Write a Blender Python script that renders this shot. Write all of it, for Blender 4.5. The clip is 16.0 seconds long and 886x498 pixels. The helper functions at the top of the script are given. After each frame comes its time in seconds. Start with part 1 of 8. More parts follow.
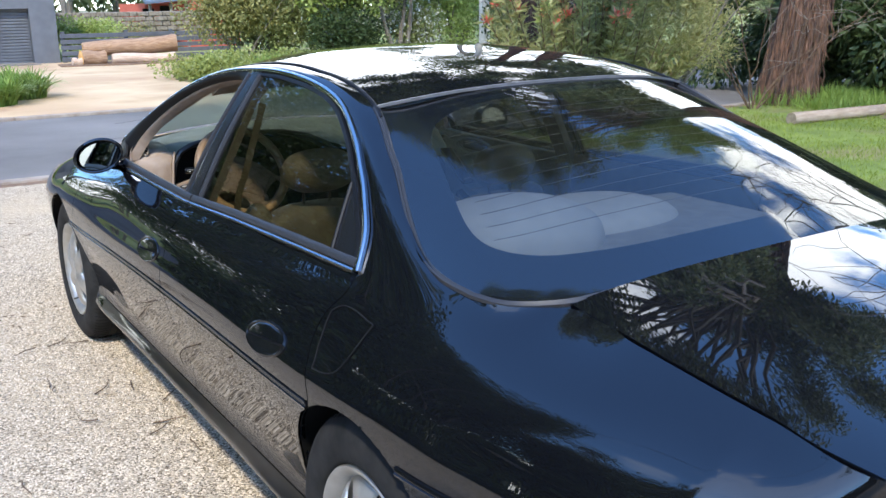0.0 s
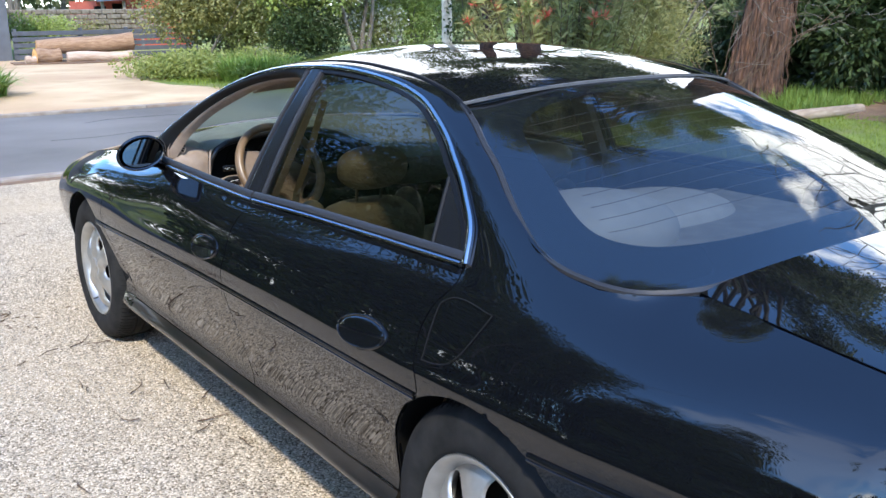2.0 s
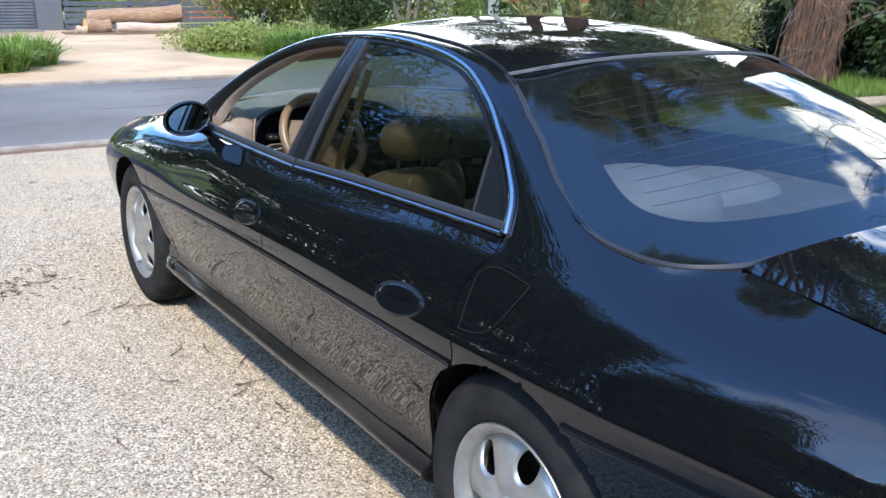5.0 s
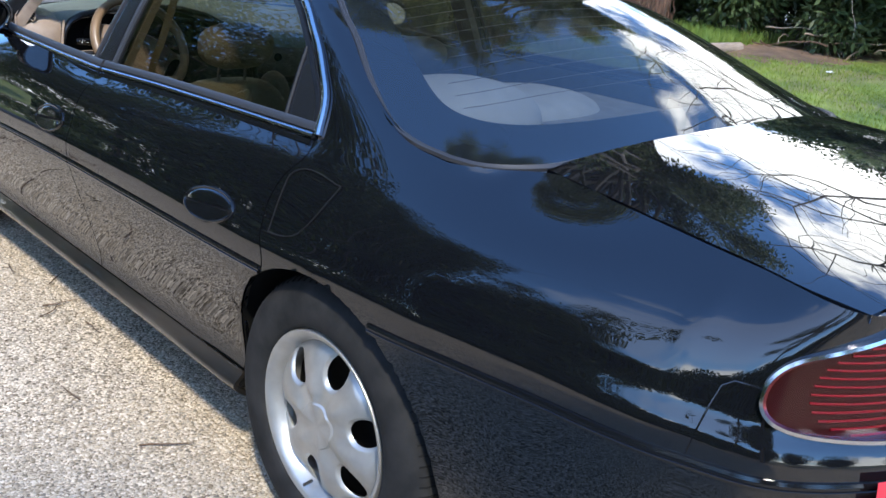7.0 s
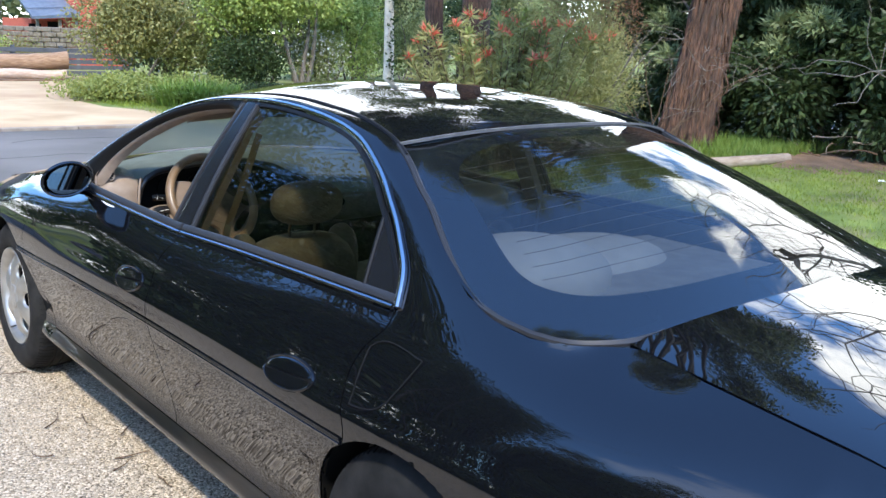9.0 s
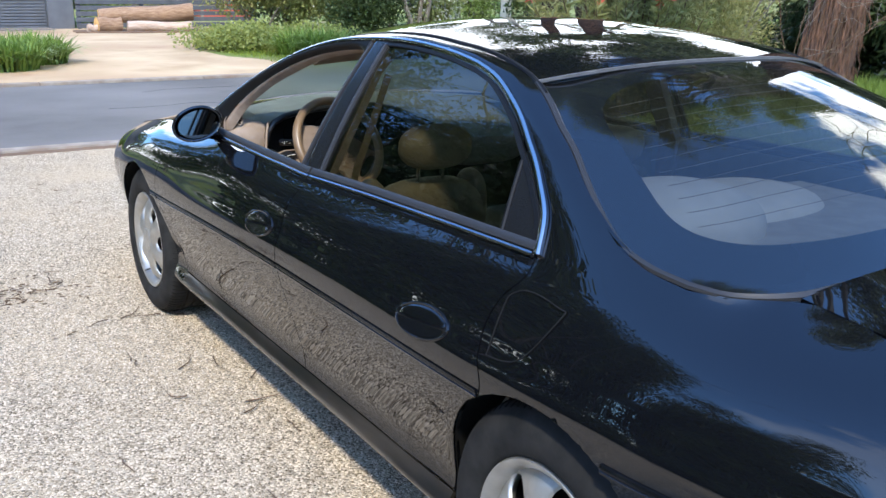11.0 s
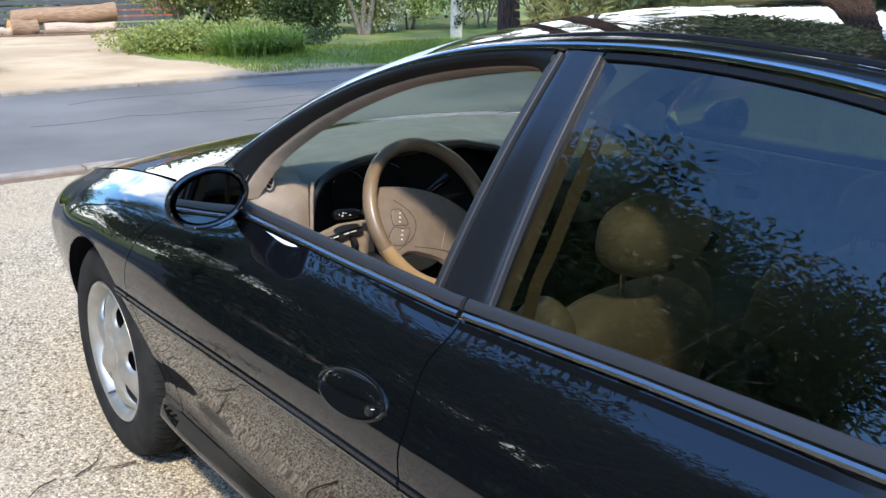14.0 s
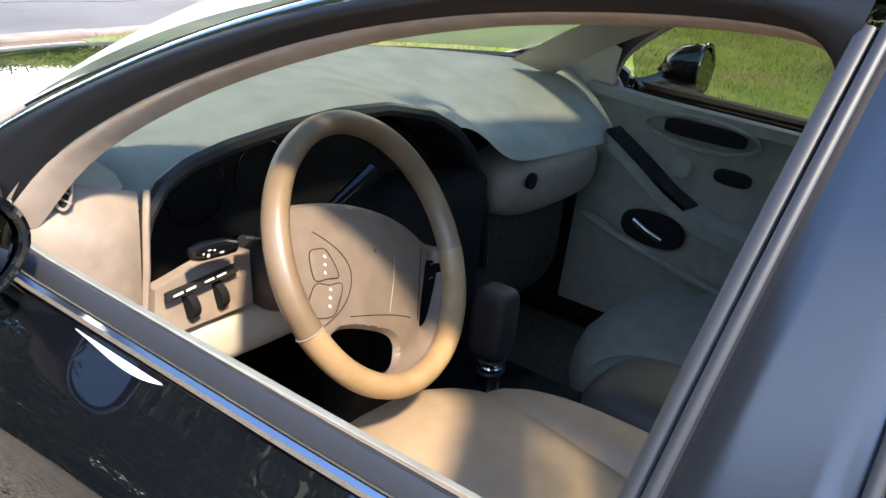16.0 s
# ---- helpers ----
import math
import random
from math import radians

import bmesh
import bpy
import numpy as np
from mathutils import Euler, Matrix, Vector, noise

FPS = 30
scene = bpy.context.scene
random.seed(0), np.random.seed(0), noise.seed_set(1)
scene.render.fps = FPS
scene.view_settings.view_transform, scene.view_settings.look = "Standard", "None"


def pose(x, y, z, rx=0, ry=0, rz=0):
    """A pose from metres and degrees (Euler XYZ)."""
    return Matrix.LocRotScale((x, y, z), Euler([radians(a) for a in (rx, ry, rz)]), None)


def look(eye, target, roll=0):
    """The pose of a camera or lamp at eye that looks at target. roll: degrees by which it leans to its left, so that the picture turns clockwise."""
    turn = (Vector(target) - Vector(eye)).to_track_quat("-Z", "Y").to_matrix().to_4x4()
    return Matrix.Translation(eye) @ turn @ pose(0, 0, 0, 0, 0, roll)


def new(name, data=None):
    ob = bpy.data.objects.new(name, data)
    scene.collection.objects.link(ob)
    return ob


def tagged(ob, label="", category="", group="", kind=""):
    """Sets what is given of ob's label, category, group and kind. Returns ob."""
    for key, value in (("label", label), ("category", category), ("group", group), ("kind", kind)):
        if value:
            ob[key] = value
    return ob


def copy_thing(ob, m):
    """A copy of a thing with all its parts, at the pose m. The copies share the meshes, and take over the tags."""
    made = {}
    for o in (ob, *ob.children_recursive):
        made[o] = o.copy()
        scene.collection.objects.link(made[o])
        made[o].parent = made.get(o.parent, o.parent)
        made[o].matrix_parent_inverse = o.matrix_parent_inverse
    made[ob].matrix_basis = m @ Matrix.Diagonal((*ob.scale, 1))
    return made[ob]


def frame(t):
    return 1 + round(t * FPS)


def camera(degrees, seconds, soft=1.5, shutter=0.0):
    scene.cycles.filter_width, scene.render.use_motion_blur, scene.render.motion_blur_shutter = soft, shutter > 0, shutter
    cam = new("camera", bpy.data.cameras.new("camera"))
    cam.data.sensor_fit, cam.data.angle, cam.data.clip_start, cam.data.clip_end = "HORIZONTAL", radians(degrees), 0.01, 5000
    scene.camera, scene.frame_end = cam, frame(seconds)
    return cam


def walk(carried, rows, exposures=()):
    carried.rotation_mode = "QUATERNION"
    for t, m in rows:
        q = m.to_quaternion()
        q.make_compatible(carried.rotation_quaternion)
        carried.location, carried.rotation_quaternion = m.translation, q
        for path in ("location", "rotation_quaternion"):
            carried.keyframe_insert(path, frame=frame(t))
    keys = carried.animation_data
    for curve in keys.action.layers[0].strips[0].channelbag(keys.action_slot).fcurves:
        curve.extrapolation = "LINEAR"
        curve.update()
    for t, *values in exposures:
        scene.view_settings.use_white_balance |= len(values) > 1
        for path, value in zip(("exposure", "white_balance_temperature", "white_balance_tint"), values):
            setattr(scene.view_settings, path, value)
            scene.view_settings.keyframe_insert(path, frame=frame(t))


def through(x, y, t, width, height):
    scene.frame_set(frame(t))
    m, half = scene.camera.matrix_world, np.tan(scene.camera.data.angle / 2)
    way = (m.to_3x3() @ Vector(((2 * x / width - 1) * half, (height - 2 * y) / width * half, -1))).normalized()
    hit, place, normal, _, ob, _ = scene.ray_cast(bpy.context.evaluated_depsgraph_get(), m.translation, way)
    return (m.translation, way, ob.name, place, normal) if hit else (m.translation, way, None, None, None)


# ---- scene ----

cam = camera(51.8, 16.0)
PATH = [
    (0, (-1.725, -1.587, 1.542), (-0.664, 0.027, 1.022), -0.8),
    (0.5, (-1.862, -1.485, 1.537), (-0.615, 0.002, 1.054), -0.9),
    (1, (-1.973, -1.417, 1.533), (-0.671, 0.026, 1.061), -0.3),
    (1.5, (-2.023, -1.416, 1.535), (-0.782, 0.071, 1.036), 0.1),
    (2, (-2.046, -1.421, 1.541), (-0.895, 0.13, 1.021), -0.3),
    (2.5, (-2.057, -1.412, 1.542), (-0.968, 0.179, 1.011), -0.3),
    (3, (-2.061, -1.415, 1.55), (-0.999, 0.192, 1.013), -0.3),
    (3.5, (-2.066, -1.417, 1.543), (-0.991, 0.184, 1.012), -0.2),
    (6, (-2.03, -1.461, 1.457), (-0.925, 0.089, 0.842), 2.8),
    (6.5, (-2.007, -1.497, 1.425), (-0.799, -0.041, 0.776), 4.5),
    (7, (-1.976, -1.466, 1.425), (-0.662, -0.115, 0.756), 4.7),
    (7.5, (-1.995, -1.412, 1.454), (-0.657, -0.064, 0.829), 4.4),
    (8, (-1.975, -1.392, 1.509), (-0.637, -0.003, 0.979), 3.5),
    (8.5, (-1.984, -1.394, 1.553), (-0.661, 0.031, 1.086), 2.6),
    (9, (-2.021, -1.4, 1.557), (-0.75, 0.078, 1.109), 2.4),
    (9.5, (-2.043, -1.409, 1.559), (-0.845, 0.127, 1.104), 2.5),
    (10, (-2.037, -1.4, 1.509), (-0.907, 0.171, 1.005), 2.7),
    (12.5, (-1.845, -0.733, 1.535), (-0.834, 0.89, 0.948), -0.3),
    (13, (-1.76, -0.457, 1.505), (-0.717, 1.154, 0.942), 0.6),
    (13.5, (-1.699, -0.182, 1.467), (-0.643, 1.424, 0.918), 0.4),
    (14, (-1.687, 0.192, 1.455), (-0.513, 1.706, 0.88), -0.12),
    (14.5, (-1.535, 0.468, 1.457), (-0.347, 1.942, 0.823), -0.9),
    (15, (-1.379, 0.774, 1.409), (-0.155, 2.214, 0.755), 1.26),
    (15.5, (-1.349, 1.002, 1.389), (0.034, 2.265, 0.689), 3.6),
    (16, (-1.281, 1.167, 1.38), (0.238, 2.227, 0.627), 6.15),
]
walk(cam, [(t, look(eye, target, roll)) for t, eye, target, roll in PATH],
     [(0.0, 0.38, 6500, 7), (10.0, 0.40, 6500, 7), (12.5, 0.18, 6600, 5), (14.0, 0.30, 6700, 4), (15.0, 0.66, 7150, 4), (16.0, 1.22, 7450, 9)])

# ---- world, sun, exposure ----
SUN_AZ, SUN_EL = radians(214), radians(48)      # azimuth from +y towards +x
world = bpy.data.worlds.new("sky")
scene.world = world
world.use_nodes = True
wn, wl = world.node_tree.nodes, world.node_tree.links
sky = wn.new("ShaderNodeTexSky")
sky.sky_type, sky.sun_disc = "NISHITA", False
sky.sun_elevation, sky.sun_rotation = SUN_EL, SUN_AZ
sky.air_density, sky.dust_density, sky.ozone_density = 1.0, 0.2, 6.0
wtc = wn.new("ShaderNodeTexCoord")


def wmath(op, a, b=None, c=None):
    """One step of arithmetic in the sky."""
    n_ = wn.new("ShaderNodeMath")
    n_.operation = op
    for i_, v_ in enumerate((a, b, c)):
        if isinstance(v_, (int, float)):
            n_.inputs[i_].default_value = v_
        elif v_ is not None:
            wl.new(v_, n_.inputs[i_])
    return n_.outputs[0]


def wnoise(scale, detail, rough, stretch):
    mp_ = wn.new("ShaderNodeMapping")
    mp_.inputs["Scale"].default_value = stretch
    no_ = wn.new("ShaderNodeTexNoise")
    no_.inputs["Scale"].default_value, no_.inputs["Detail"].default_value, no_.inputs["Roughness"].default_value = scale, detail, rough
    wl.new(wtc.outputs["Generated"], mp_.inputs["Vector"]), wl.new(mp_.outputs["Vector"], no_.inputs["Vector"])
    return no_.outputs["Fac"]


wsep = wn.new("ShaderNodeSeparateXYZ")
wl.new(wtc.outputs["Generated"], wsep.inputs["Vector"])
# a tall white cloud bank to the right of the car, and low cloud along the horizon
wdot = wn.new("ShaderNodeVectorMath")
wdot.operation = "DOT_PRODUCT"
wl.new(wtc.outputs["Generated"], wdot.inputs[0])
wdot.inputs[1].default_value = (0.986, 0.1036, 0.131)
puff = wnoise(5.0, 7, 0.55, (1, 1, 1.6))
bank = wmath("MULTIPLY_ADD", wmath("SUBTRACT", puff, 0.5), 0.24, wdot.outputs["Value"])
wr1 = wn.new("ShaderNodeMapRange")
wr1.interpolation_type = "SMOOTHSTEP"
wr1.inputs["From Min"].default_value, wr1.inputs["From Max"].default_value = 0.888, 0.920
wl.new(bank, wr1.inputs["Value"])
low = wmath("MULTIPLY_ADD", wmath("SUBTRACT", wnoise(2.6, 7, 0.55, (1, 1, 2.5)), 0.5), -0.9, wsep.outputs["Z"])
wr2 = wn.new("ShaderNodeMapRange")
wr2.interpolation_type = "SMOOTHSTEP"
wr2.inputs["From Min"].default_value, wr2.inputs["From Max"].default_value = 0.17, 0.06
wl.new(low, wr2.inputs["Value"])
wdot2 = wn.new("ShaderNodeVectorMath")
wdot2.operation = "DOT_PRODUCT"
wl.new(wtc.outputs["Generated"], wdot2.inputs[0])
wdot2.inputs[1].default_value = (-0.826, -0.072, 0.559)
wr3 = wn.new("ShaderNodeMapRange")
wr3.interpolation_type = "SMOOTHSTEP"
wr3.inputs["From Min"].default_value, wr3.inputs["From Max"].default_value = 0.90, 0.97
wl.new(wmath("MULTIPLY_ADD", wmath("SUBTRACT", puff, 0.5), 0.30, wdot2.outputs["Value"]), wr3.inputs["Value"])
wdot3 = wn.new("ShaderNodeVectorMath")
wdot3.operation = "DOT_PRODUCT"
wl.new(wtc.outputs["Generated"], wdot3.inputs[0])
wdot3.inputs[1].default_value = (0.568, 0.811, 0.139)
wr4 = wn.new("ShaderNodeMapRange")
wr4.interpolation_type = "SMOOTHSTEP"
wr4.inputs["From Min"].default_value, wr4.inputs["From Max"].default_value = 0.85, 0.92
wl.new(wmath("MULTIPLY_ADD", wmath("SUBTRACT", puff, 0.5), 0.36, wdot3.outputs["Value"]), wr4.inputs["Value"])
cover = wmath("MAXIMUM", wmath("MAXIMUM", wr1.outputs["Result"], wmath("MULTIPLY", wr3.outputs["Result"], 0.13)), wmath("MULTIPLY", wr2.outputs["Result"], 0.85))
cover = wmath("MAXIMUM", cover, wmath("MULTIPLY", wr4.outputs["Result"], 0.75))
cmix = wn.new("ShaderNodeMixRGB")
cmix.inputs["Color2"].default_value = (12.5, 12.6, 12.8, 1)
wl.new(cover, cmix.inputs["Fac"])
deep = wn.new("ShaderNodeMixRGB")
deep.blend_type = "MULTIPLY"
deep.inputs["Fac"].default_value, deep.inputs["Color2"].default_value = 1.0, (0.88, 1.10, 1.33, 1)
wl.new(sky.outputs["Color"], deep.inputs["Color1"])
wl.new(deep.outputs["Color"], cmix.inputs["Color1"])
wl.new(cmix.outputs["Color"], wn["Background"].inputs["Color"])
wn["Background"].inputs["Strength"].default_value = 0.37
sun = new("sun", bpy.data.lights.new("sun", "SUN"))
sun.data.energy, sun.data.angle, sun.data.color = 4.2, radians(4.0), (1.0, 0.93, 0.82)
sun_dir = Vector((math.sin(SUN_AZ) * math.cos(SUN_EL), math.cos(SUN_AZ) * math.cos(SUN_EL), math.sin(SUN_EL)))
sun.matrix_world = look(sun_dir * 60, (0, 0, 0))

# ---- materials ----


def mat(name, base=(0.5, 0.5, 0.5), rough=0.5, metal=0.0, spec=0.5, coat=0.0):
    m = bpy.data.materials.new(name)
    m.use_nodes = True
    b = m.node_tree.nodes["Principled BSDF"]
    b.inputs["Base Color"].default_value = (*base, 1)
    b.inputs["Roughness"].default_value, b.inputs["Metallic"].default_value = rough, metal
    b.inputs["Specular IOR Level"].default_value = spec
    b.inputs["Coat Weight"].default_value = coat
    b.inputs["Coat Roughness"].default_value = 0.02
    return m


def vary(m, c1, c2, scale=8, detail=6, bump=0.0, bump_scale=None, coords="Object", stretch=(1, 1, 1), c3=None, scale3=1.0, rough=None, dist=0.01):
    """Two-scale colour variation and relief."""
    n, l = m.node_tree.nodes, m.node_tree.links
    b = n["Principled BSDF"]
    tc = n.new("ShaderNodeTexCoord")
    mp = n.new("ShaderNodeMapping")
    mp.inputs["Scale"].default_value = stretch
    l.new(tc.outputs[coords], mp.inputs["Vector"])
    no = n.new("ShaderNodeTexNoise")
    no.inputs["Scale"].default_value, no.inputs["Detail"].default_value = scale, detail
    l.new(mp.outputs["Vector"], no.inputs["Vector"])
    rp = n.new("ShaderNodeValToRGB")
    rp.color_ramp.elements[0].position, rp.color_ramp.elements[1].position = 0.33, 0.67
    rp.color_ramp.elements[0].color, rp.color_ramp.elements[1].color = (*c1, 1), (*c2, 1)
    l.new(no.outputs["Fac"], rp.inputs["Fac"])
    out = rp.outputs["Color"]
    if c3:
        n3 = n.new("ShaderNodeTexNoise")
        n3.inputs["Scale"].default_value, n3.inputs["Detail"].default_value = scale3, 5
        l.new(mp.outputs["Vector"], n3.inputs["Vector"])
        r3 = n.new("ShaderNodeValToRGB")
        r3.color_ramp.elements[0].position, r3.color_ramp.elements[1].position = 0.48, 0.66
        l.new(n3.outputs["Fac"], r3.inputs["Fac"])
        mx = n.new("ShaderNodeMixRGB")
        mx.inputs["Color2"].default_value = (*c3, 1)
        l.new(r3.outputs["Color"], mx.inputs["Fac"])
        l.new(out, mx.inputs["Color1"])
        out = mx.outputs["Color"]
    l.new(out, b.inputs["Base Color"])
    if rough:
        rr = n.new("ShaderNodeMapRange")
        rr.inputs["To Min"].default_value, rr.inputs["To Max"].default_value = rough
        l.new(no.outputs["Fac"], rr.inputs["Value"])
        l.new(rr.outputs["Result"], b.inputs["Roughness"])
    if bump:
        nb = n.new("ShaderNodeTexNoise")
        nb.inputs["Scale"].default_value, nb.inputs["Detail"].default_value = bump_scale or scale * 3, 4
        l.new(mp.outputs["Vector"], nb.inputs["Vector"])
        bp = n.new("ShaderNodeBump")
        bp.inputs["Strength"].default_value, bp.inputs["Distance"].default_value = bump, dist
        l.new(nb.outputs["Fac"], bp.inputs["Height"])
        l.new(bp.outputs["Normal"], b.inputs["Normal"])
    return m


def pieces(m, c1, c2, both=True):
    """Colour that differs from island to island of one mesh."""
    n, l = m.node_tree.nodes, m.node_tree.links
    ge = n.new("ShaderNodeNewGeometry")
    rp = n.new("ShaderNodeValToRGB")
    rp.color_ramp.elements[0].color, rp.color_ramp.elements[1].color = (*c1, 1), (*c2, 1)
    l.new(ge.outputs["Random Per Island"], rp.inputs["Fac"])
    l.new(rp.outputs["Color"], n["Principled BSDF"].inputs["Base Color"])
    return m


def leafy(name, c1, c2, rough=0.45, through=0.35):
    """Leaves: varied per leaf, and some light passes through them."""
    m = mat(name, c1, rough, spec=0.35)
    pieces(m, c1, c2)
    n, l = m.node_tree.nodes, m.node_tree.links
    b = n["Principled BSDF"]
    tr = n.new("ShaderNodeBsdfTranslucent")
    l.new(b.inputs["Base Color"].links[0].from_socket, tr.inputs["Color"])
    mx = n.new("ShaderNodeMixShader")
    mx.inputs["Fac"].default_value = through
    l.new(b.outputs[0], mx.inputs[1]), l.new(tr.outputs[0], mx.inputs[2])
    l.new(mx.outputs[0], n["Material Output"].inputs["Surface"])
    return m


def pane(name, tint, ior=1.5, dusty=0.0, dust=(0.5, 0.5, 0.48)):
    """Thin glass: tinted passage, mirror gloss by Fresnel; dusty also carries painted haze."""
    m = bpy.data.materials.new(name)
    m.use_nodes = True
    n, l = m.node_tree.nodes, m.node_tree.links
    n.remove(n["Principled BSDF"])
    tr, gl, mx = (n.new(k) for k in ("ShaderNodeBsdfTransparent", "ShaderNodeBsdfGlossy", "ShaderNodeMixShader"))
    tr.inputs["Color"].default_value = (*tint, 1)
    gl.inputs["Roughness"].default_value = 0.004
    f0 = ((ior - 1) / (ior + 1)) ** 2
    lw, pw, ma = n.new("ShaderNodeLayerWeight"), n.new("ShaderNodeMath"), n.new("ShaderNodeMath")
    pw.operation, ma.operation = "POWER", "MULTIPLY_ADD"
    lw.inputs["Blend"].default_value, pw.inputs[1].default_value = 0.5, 5.0
    ma.inputs[1].default_value, ma.inputs[2].default_value = 1 - f0, f0
    l.new(lw.outputs["Facing"], pw.inputs[0]), l.new(pw.outputs[0], ma.inputs[0])
    l.new(ma.outputs[0], mx.inputs["Fac"]), l.new(tr.outputs[0], mx.inputs[1]), l.new(gl.outputs[0], mx.inputs[2])
    last = mx
    if dusty:
        df, m2 = n.new("ShaderNodeBsdfDiffuse"), n.new("ShaderNodeMixShader")
        df.inputs["Color"].default_value = (*dust, 1)
        m2.inputs["Fac"].default_value = dusty
        l.new(mx.outputs[0], m2.inputs[1]), l.new(df.outputs[0], m2.inputs[2])
        last = m2
    l.new(last.outputs[0], n["Material Output"].inputs["Surface"])
    return m


PAINT = mat("black_paint", (0.004, 0.0045, 0.006), 0.5, spec=0.0, coat=1.0)
PAINT.node_tree.nodes["Principled BSDF"].inputs["Coat IOR"].default_value = 1.66
PAINT.node_tree.nodes["Principled BSDF"].inputs["Coat Roughness"].default_value = 0.015
SILL = mat("dusty_black_paint", rough=0.5, spec=0.2, coat=1.0)
vary(SILL, (0.005, 0.005, 0.005), (0.028, 0.024, 0.020), 5, 8, stretch=(1, 0.35, 3), c3=(0.045, 0.038, 0.031), scale3=2.5)
CHROME = mat("chrome", (0.55, 0.55, 0.56), 0.16, 1.0)
SATIN = mat("satin_bright_trim", (0.33, 0.33, 0.335), 0.24, 1.0)
RUBBER = vary(mat("rubber", rough=0.75), (0.012, 0.012, 0.013), (0.022, 0.022, 0.023), 30, bump=0.15, bump_scale=200, dist=0.002)
SEAL = mat("seal_rubber", (0.005, 0.005, 0.0055), 0.5, spec=0.3)
PILLAR_SEAL = mat("grey_seal_rubber", (0.028, 0.028, 0.030), 0.42, spec=0.4)
TYRE = vary(mat("tyre", rough=0.85, spec=0.2), (0.014, 0.014, 0.014), (0.030, 0.029, 0.028), 14, bump=0.2, bump_scale=90, dist=0.003)
ALLOY = vary(mat("alloy", rough=0.42, metal=0.8), (0.46, 0.45, 0.42), (0.56, 0.55, 0.52), 20, rough=(0.36, 0.5))
DARK = mat("dark_cavity", (0.010, 0.010, 0.010), 0.8, spec=0.2)
GLOSSBLACK = mat("gloss_black", (0.005, 0.0055, 0.007), 0.12, spec=0.5)
PILLAR = mat("pillar_black", (0.012, 0.013, 0.016), 0.18, spec=0.75)
GLASS_REAR = pane("rear_glass", (0.38, 0.40, 0.40), 2.0, 0.006)
GLASS_SIDE = pane("side_glass", (0.36, 0.36, 0.29), 1.95)
# dust film made denser and paler, to paint in haze and the dash's reflection
GLASS_FRONT = pane("windscreen", (0.80, 0.88, 0.82), 1.5, 0.58, (0.80, 0.86, 0.78))
FRIT = mat("glass_border", (0.02, 0.03, 0.05), 0.06, spec=0.8)
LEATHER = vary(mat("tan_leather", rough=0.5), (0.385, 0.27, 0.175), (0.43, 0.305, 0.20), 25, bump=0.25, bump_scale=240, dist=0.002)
# darker copy of the seat leather; cabin shade is in its colour
LEATHER_SHADE = vary(mat("shaded_leather", rough=0.55), (0.250, 0.199, 0.138), (0.297, 0.239, 0.169), 20, bump=0.25, bump_scale=240, dist=0.002)
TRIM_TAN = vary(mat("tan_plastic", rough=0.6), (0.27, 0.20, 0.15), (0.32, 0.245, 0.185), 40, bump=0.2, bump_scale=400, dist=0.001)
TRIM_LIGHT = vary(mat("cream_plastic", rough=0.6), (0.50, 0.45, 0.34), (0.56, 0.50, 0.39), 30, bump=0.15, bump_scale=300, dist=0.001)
TRIM_GREY = vary(mat("grey_green_plastic", rough=0.6), (0.22, 0.22, 0.18), (0.27, 0.27, 0.22), 30, bump=0.2, bump_scale=300, dist=0.001)
DASHTOP = vary(mat("dash_top", rough=0.65), (0.25, 0.25, 0.205), (0.32, 0.315, 0.26), 12, bump=0.2, bump_scale=300, dist=0.001)
CARPET = vary(mat("carpet", rough=0.95), (0.05, 0.04, 0.03), (0.09, 0.07, 0.05), 60)
BLACKPLASTIC = mat("black_plastic", (0.022, 0.021, 0.020), 0.35)
WOODTRIM = vary(mat("dark_wood_trim", rough=0.25), (0.05, 0.018, 0.01), (0.11, 0.04, 0.02), 6, stretch=(1, 8, 8))
RED_LENS = mat("red_lens", (0.30, 0.008, 0.018), 0.08, spec=0.6, coat=1.0)
TAIL_COVER = pane("lamp_cover", (0.70, 0.34, 0.36), 1.5)
ASPHALT = vary(mat("asphalt", rough=0.85), (0.098, 0.092, 0.087), (0.16, 0.151, 0.143), 0.6, bump=0.4, bump_scale=120, dist=0.004, c3=(0.18, 0.172, 0.165), scale3=0.25)
CONCRETE = vary(mat("kerb_concrete", rough=0.9), (0.23, 0.185, 0.145), (0.36, 0.31, 0.255), 6, bump=0.4, bump_scale=60, c3=(0.27, 0.19, 0.14), scale3=2)
DIRT = vary(mat("pale_dirt", rough=0.95), (0.44, 0.305, 0.175), (0.62, 0.465, 0.29), 0.9, bump=0.5, bump_scale=14, c3=(0.40, 0.25, 0.145), scale3=0.45, dist=0.02)
SOIL = vary(mat("brown_soil", rough=0.95), (0.13, 0.085, 0.055), (0.24, 0.15, 0.095), 3, bump=0.6, bump_scale=20, dist=0.03)
LAWN = vary(mat("lawn", rough=0.9), (0.12, 0.17, 0.03), (0.23, 0.29, 0.06), 2.5, bump=0.7, bump_scale=40, c3=(0.26, 0.22, 0.10), scale3=0.7, dist=0.03)
GROUND = vary(mat("ground", rough=0.95), (0.16, 0.15, 0.07), (0.24, 0.20, 0.12), 0.6, bump=0.5, bump_scale=8, c3=(0.10, 0.13, 0.04), scale3=0.1, dist=0.03)
GRAVEL = mat("gravel_bed", rough=0.95, spec=0.2)


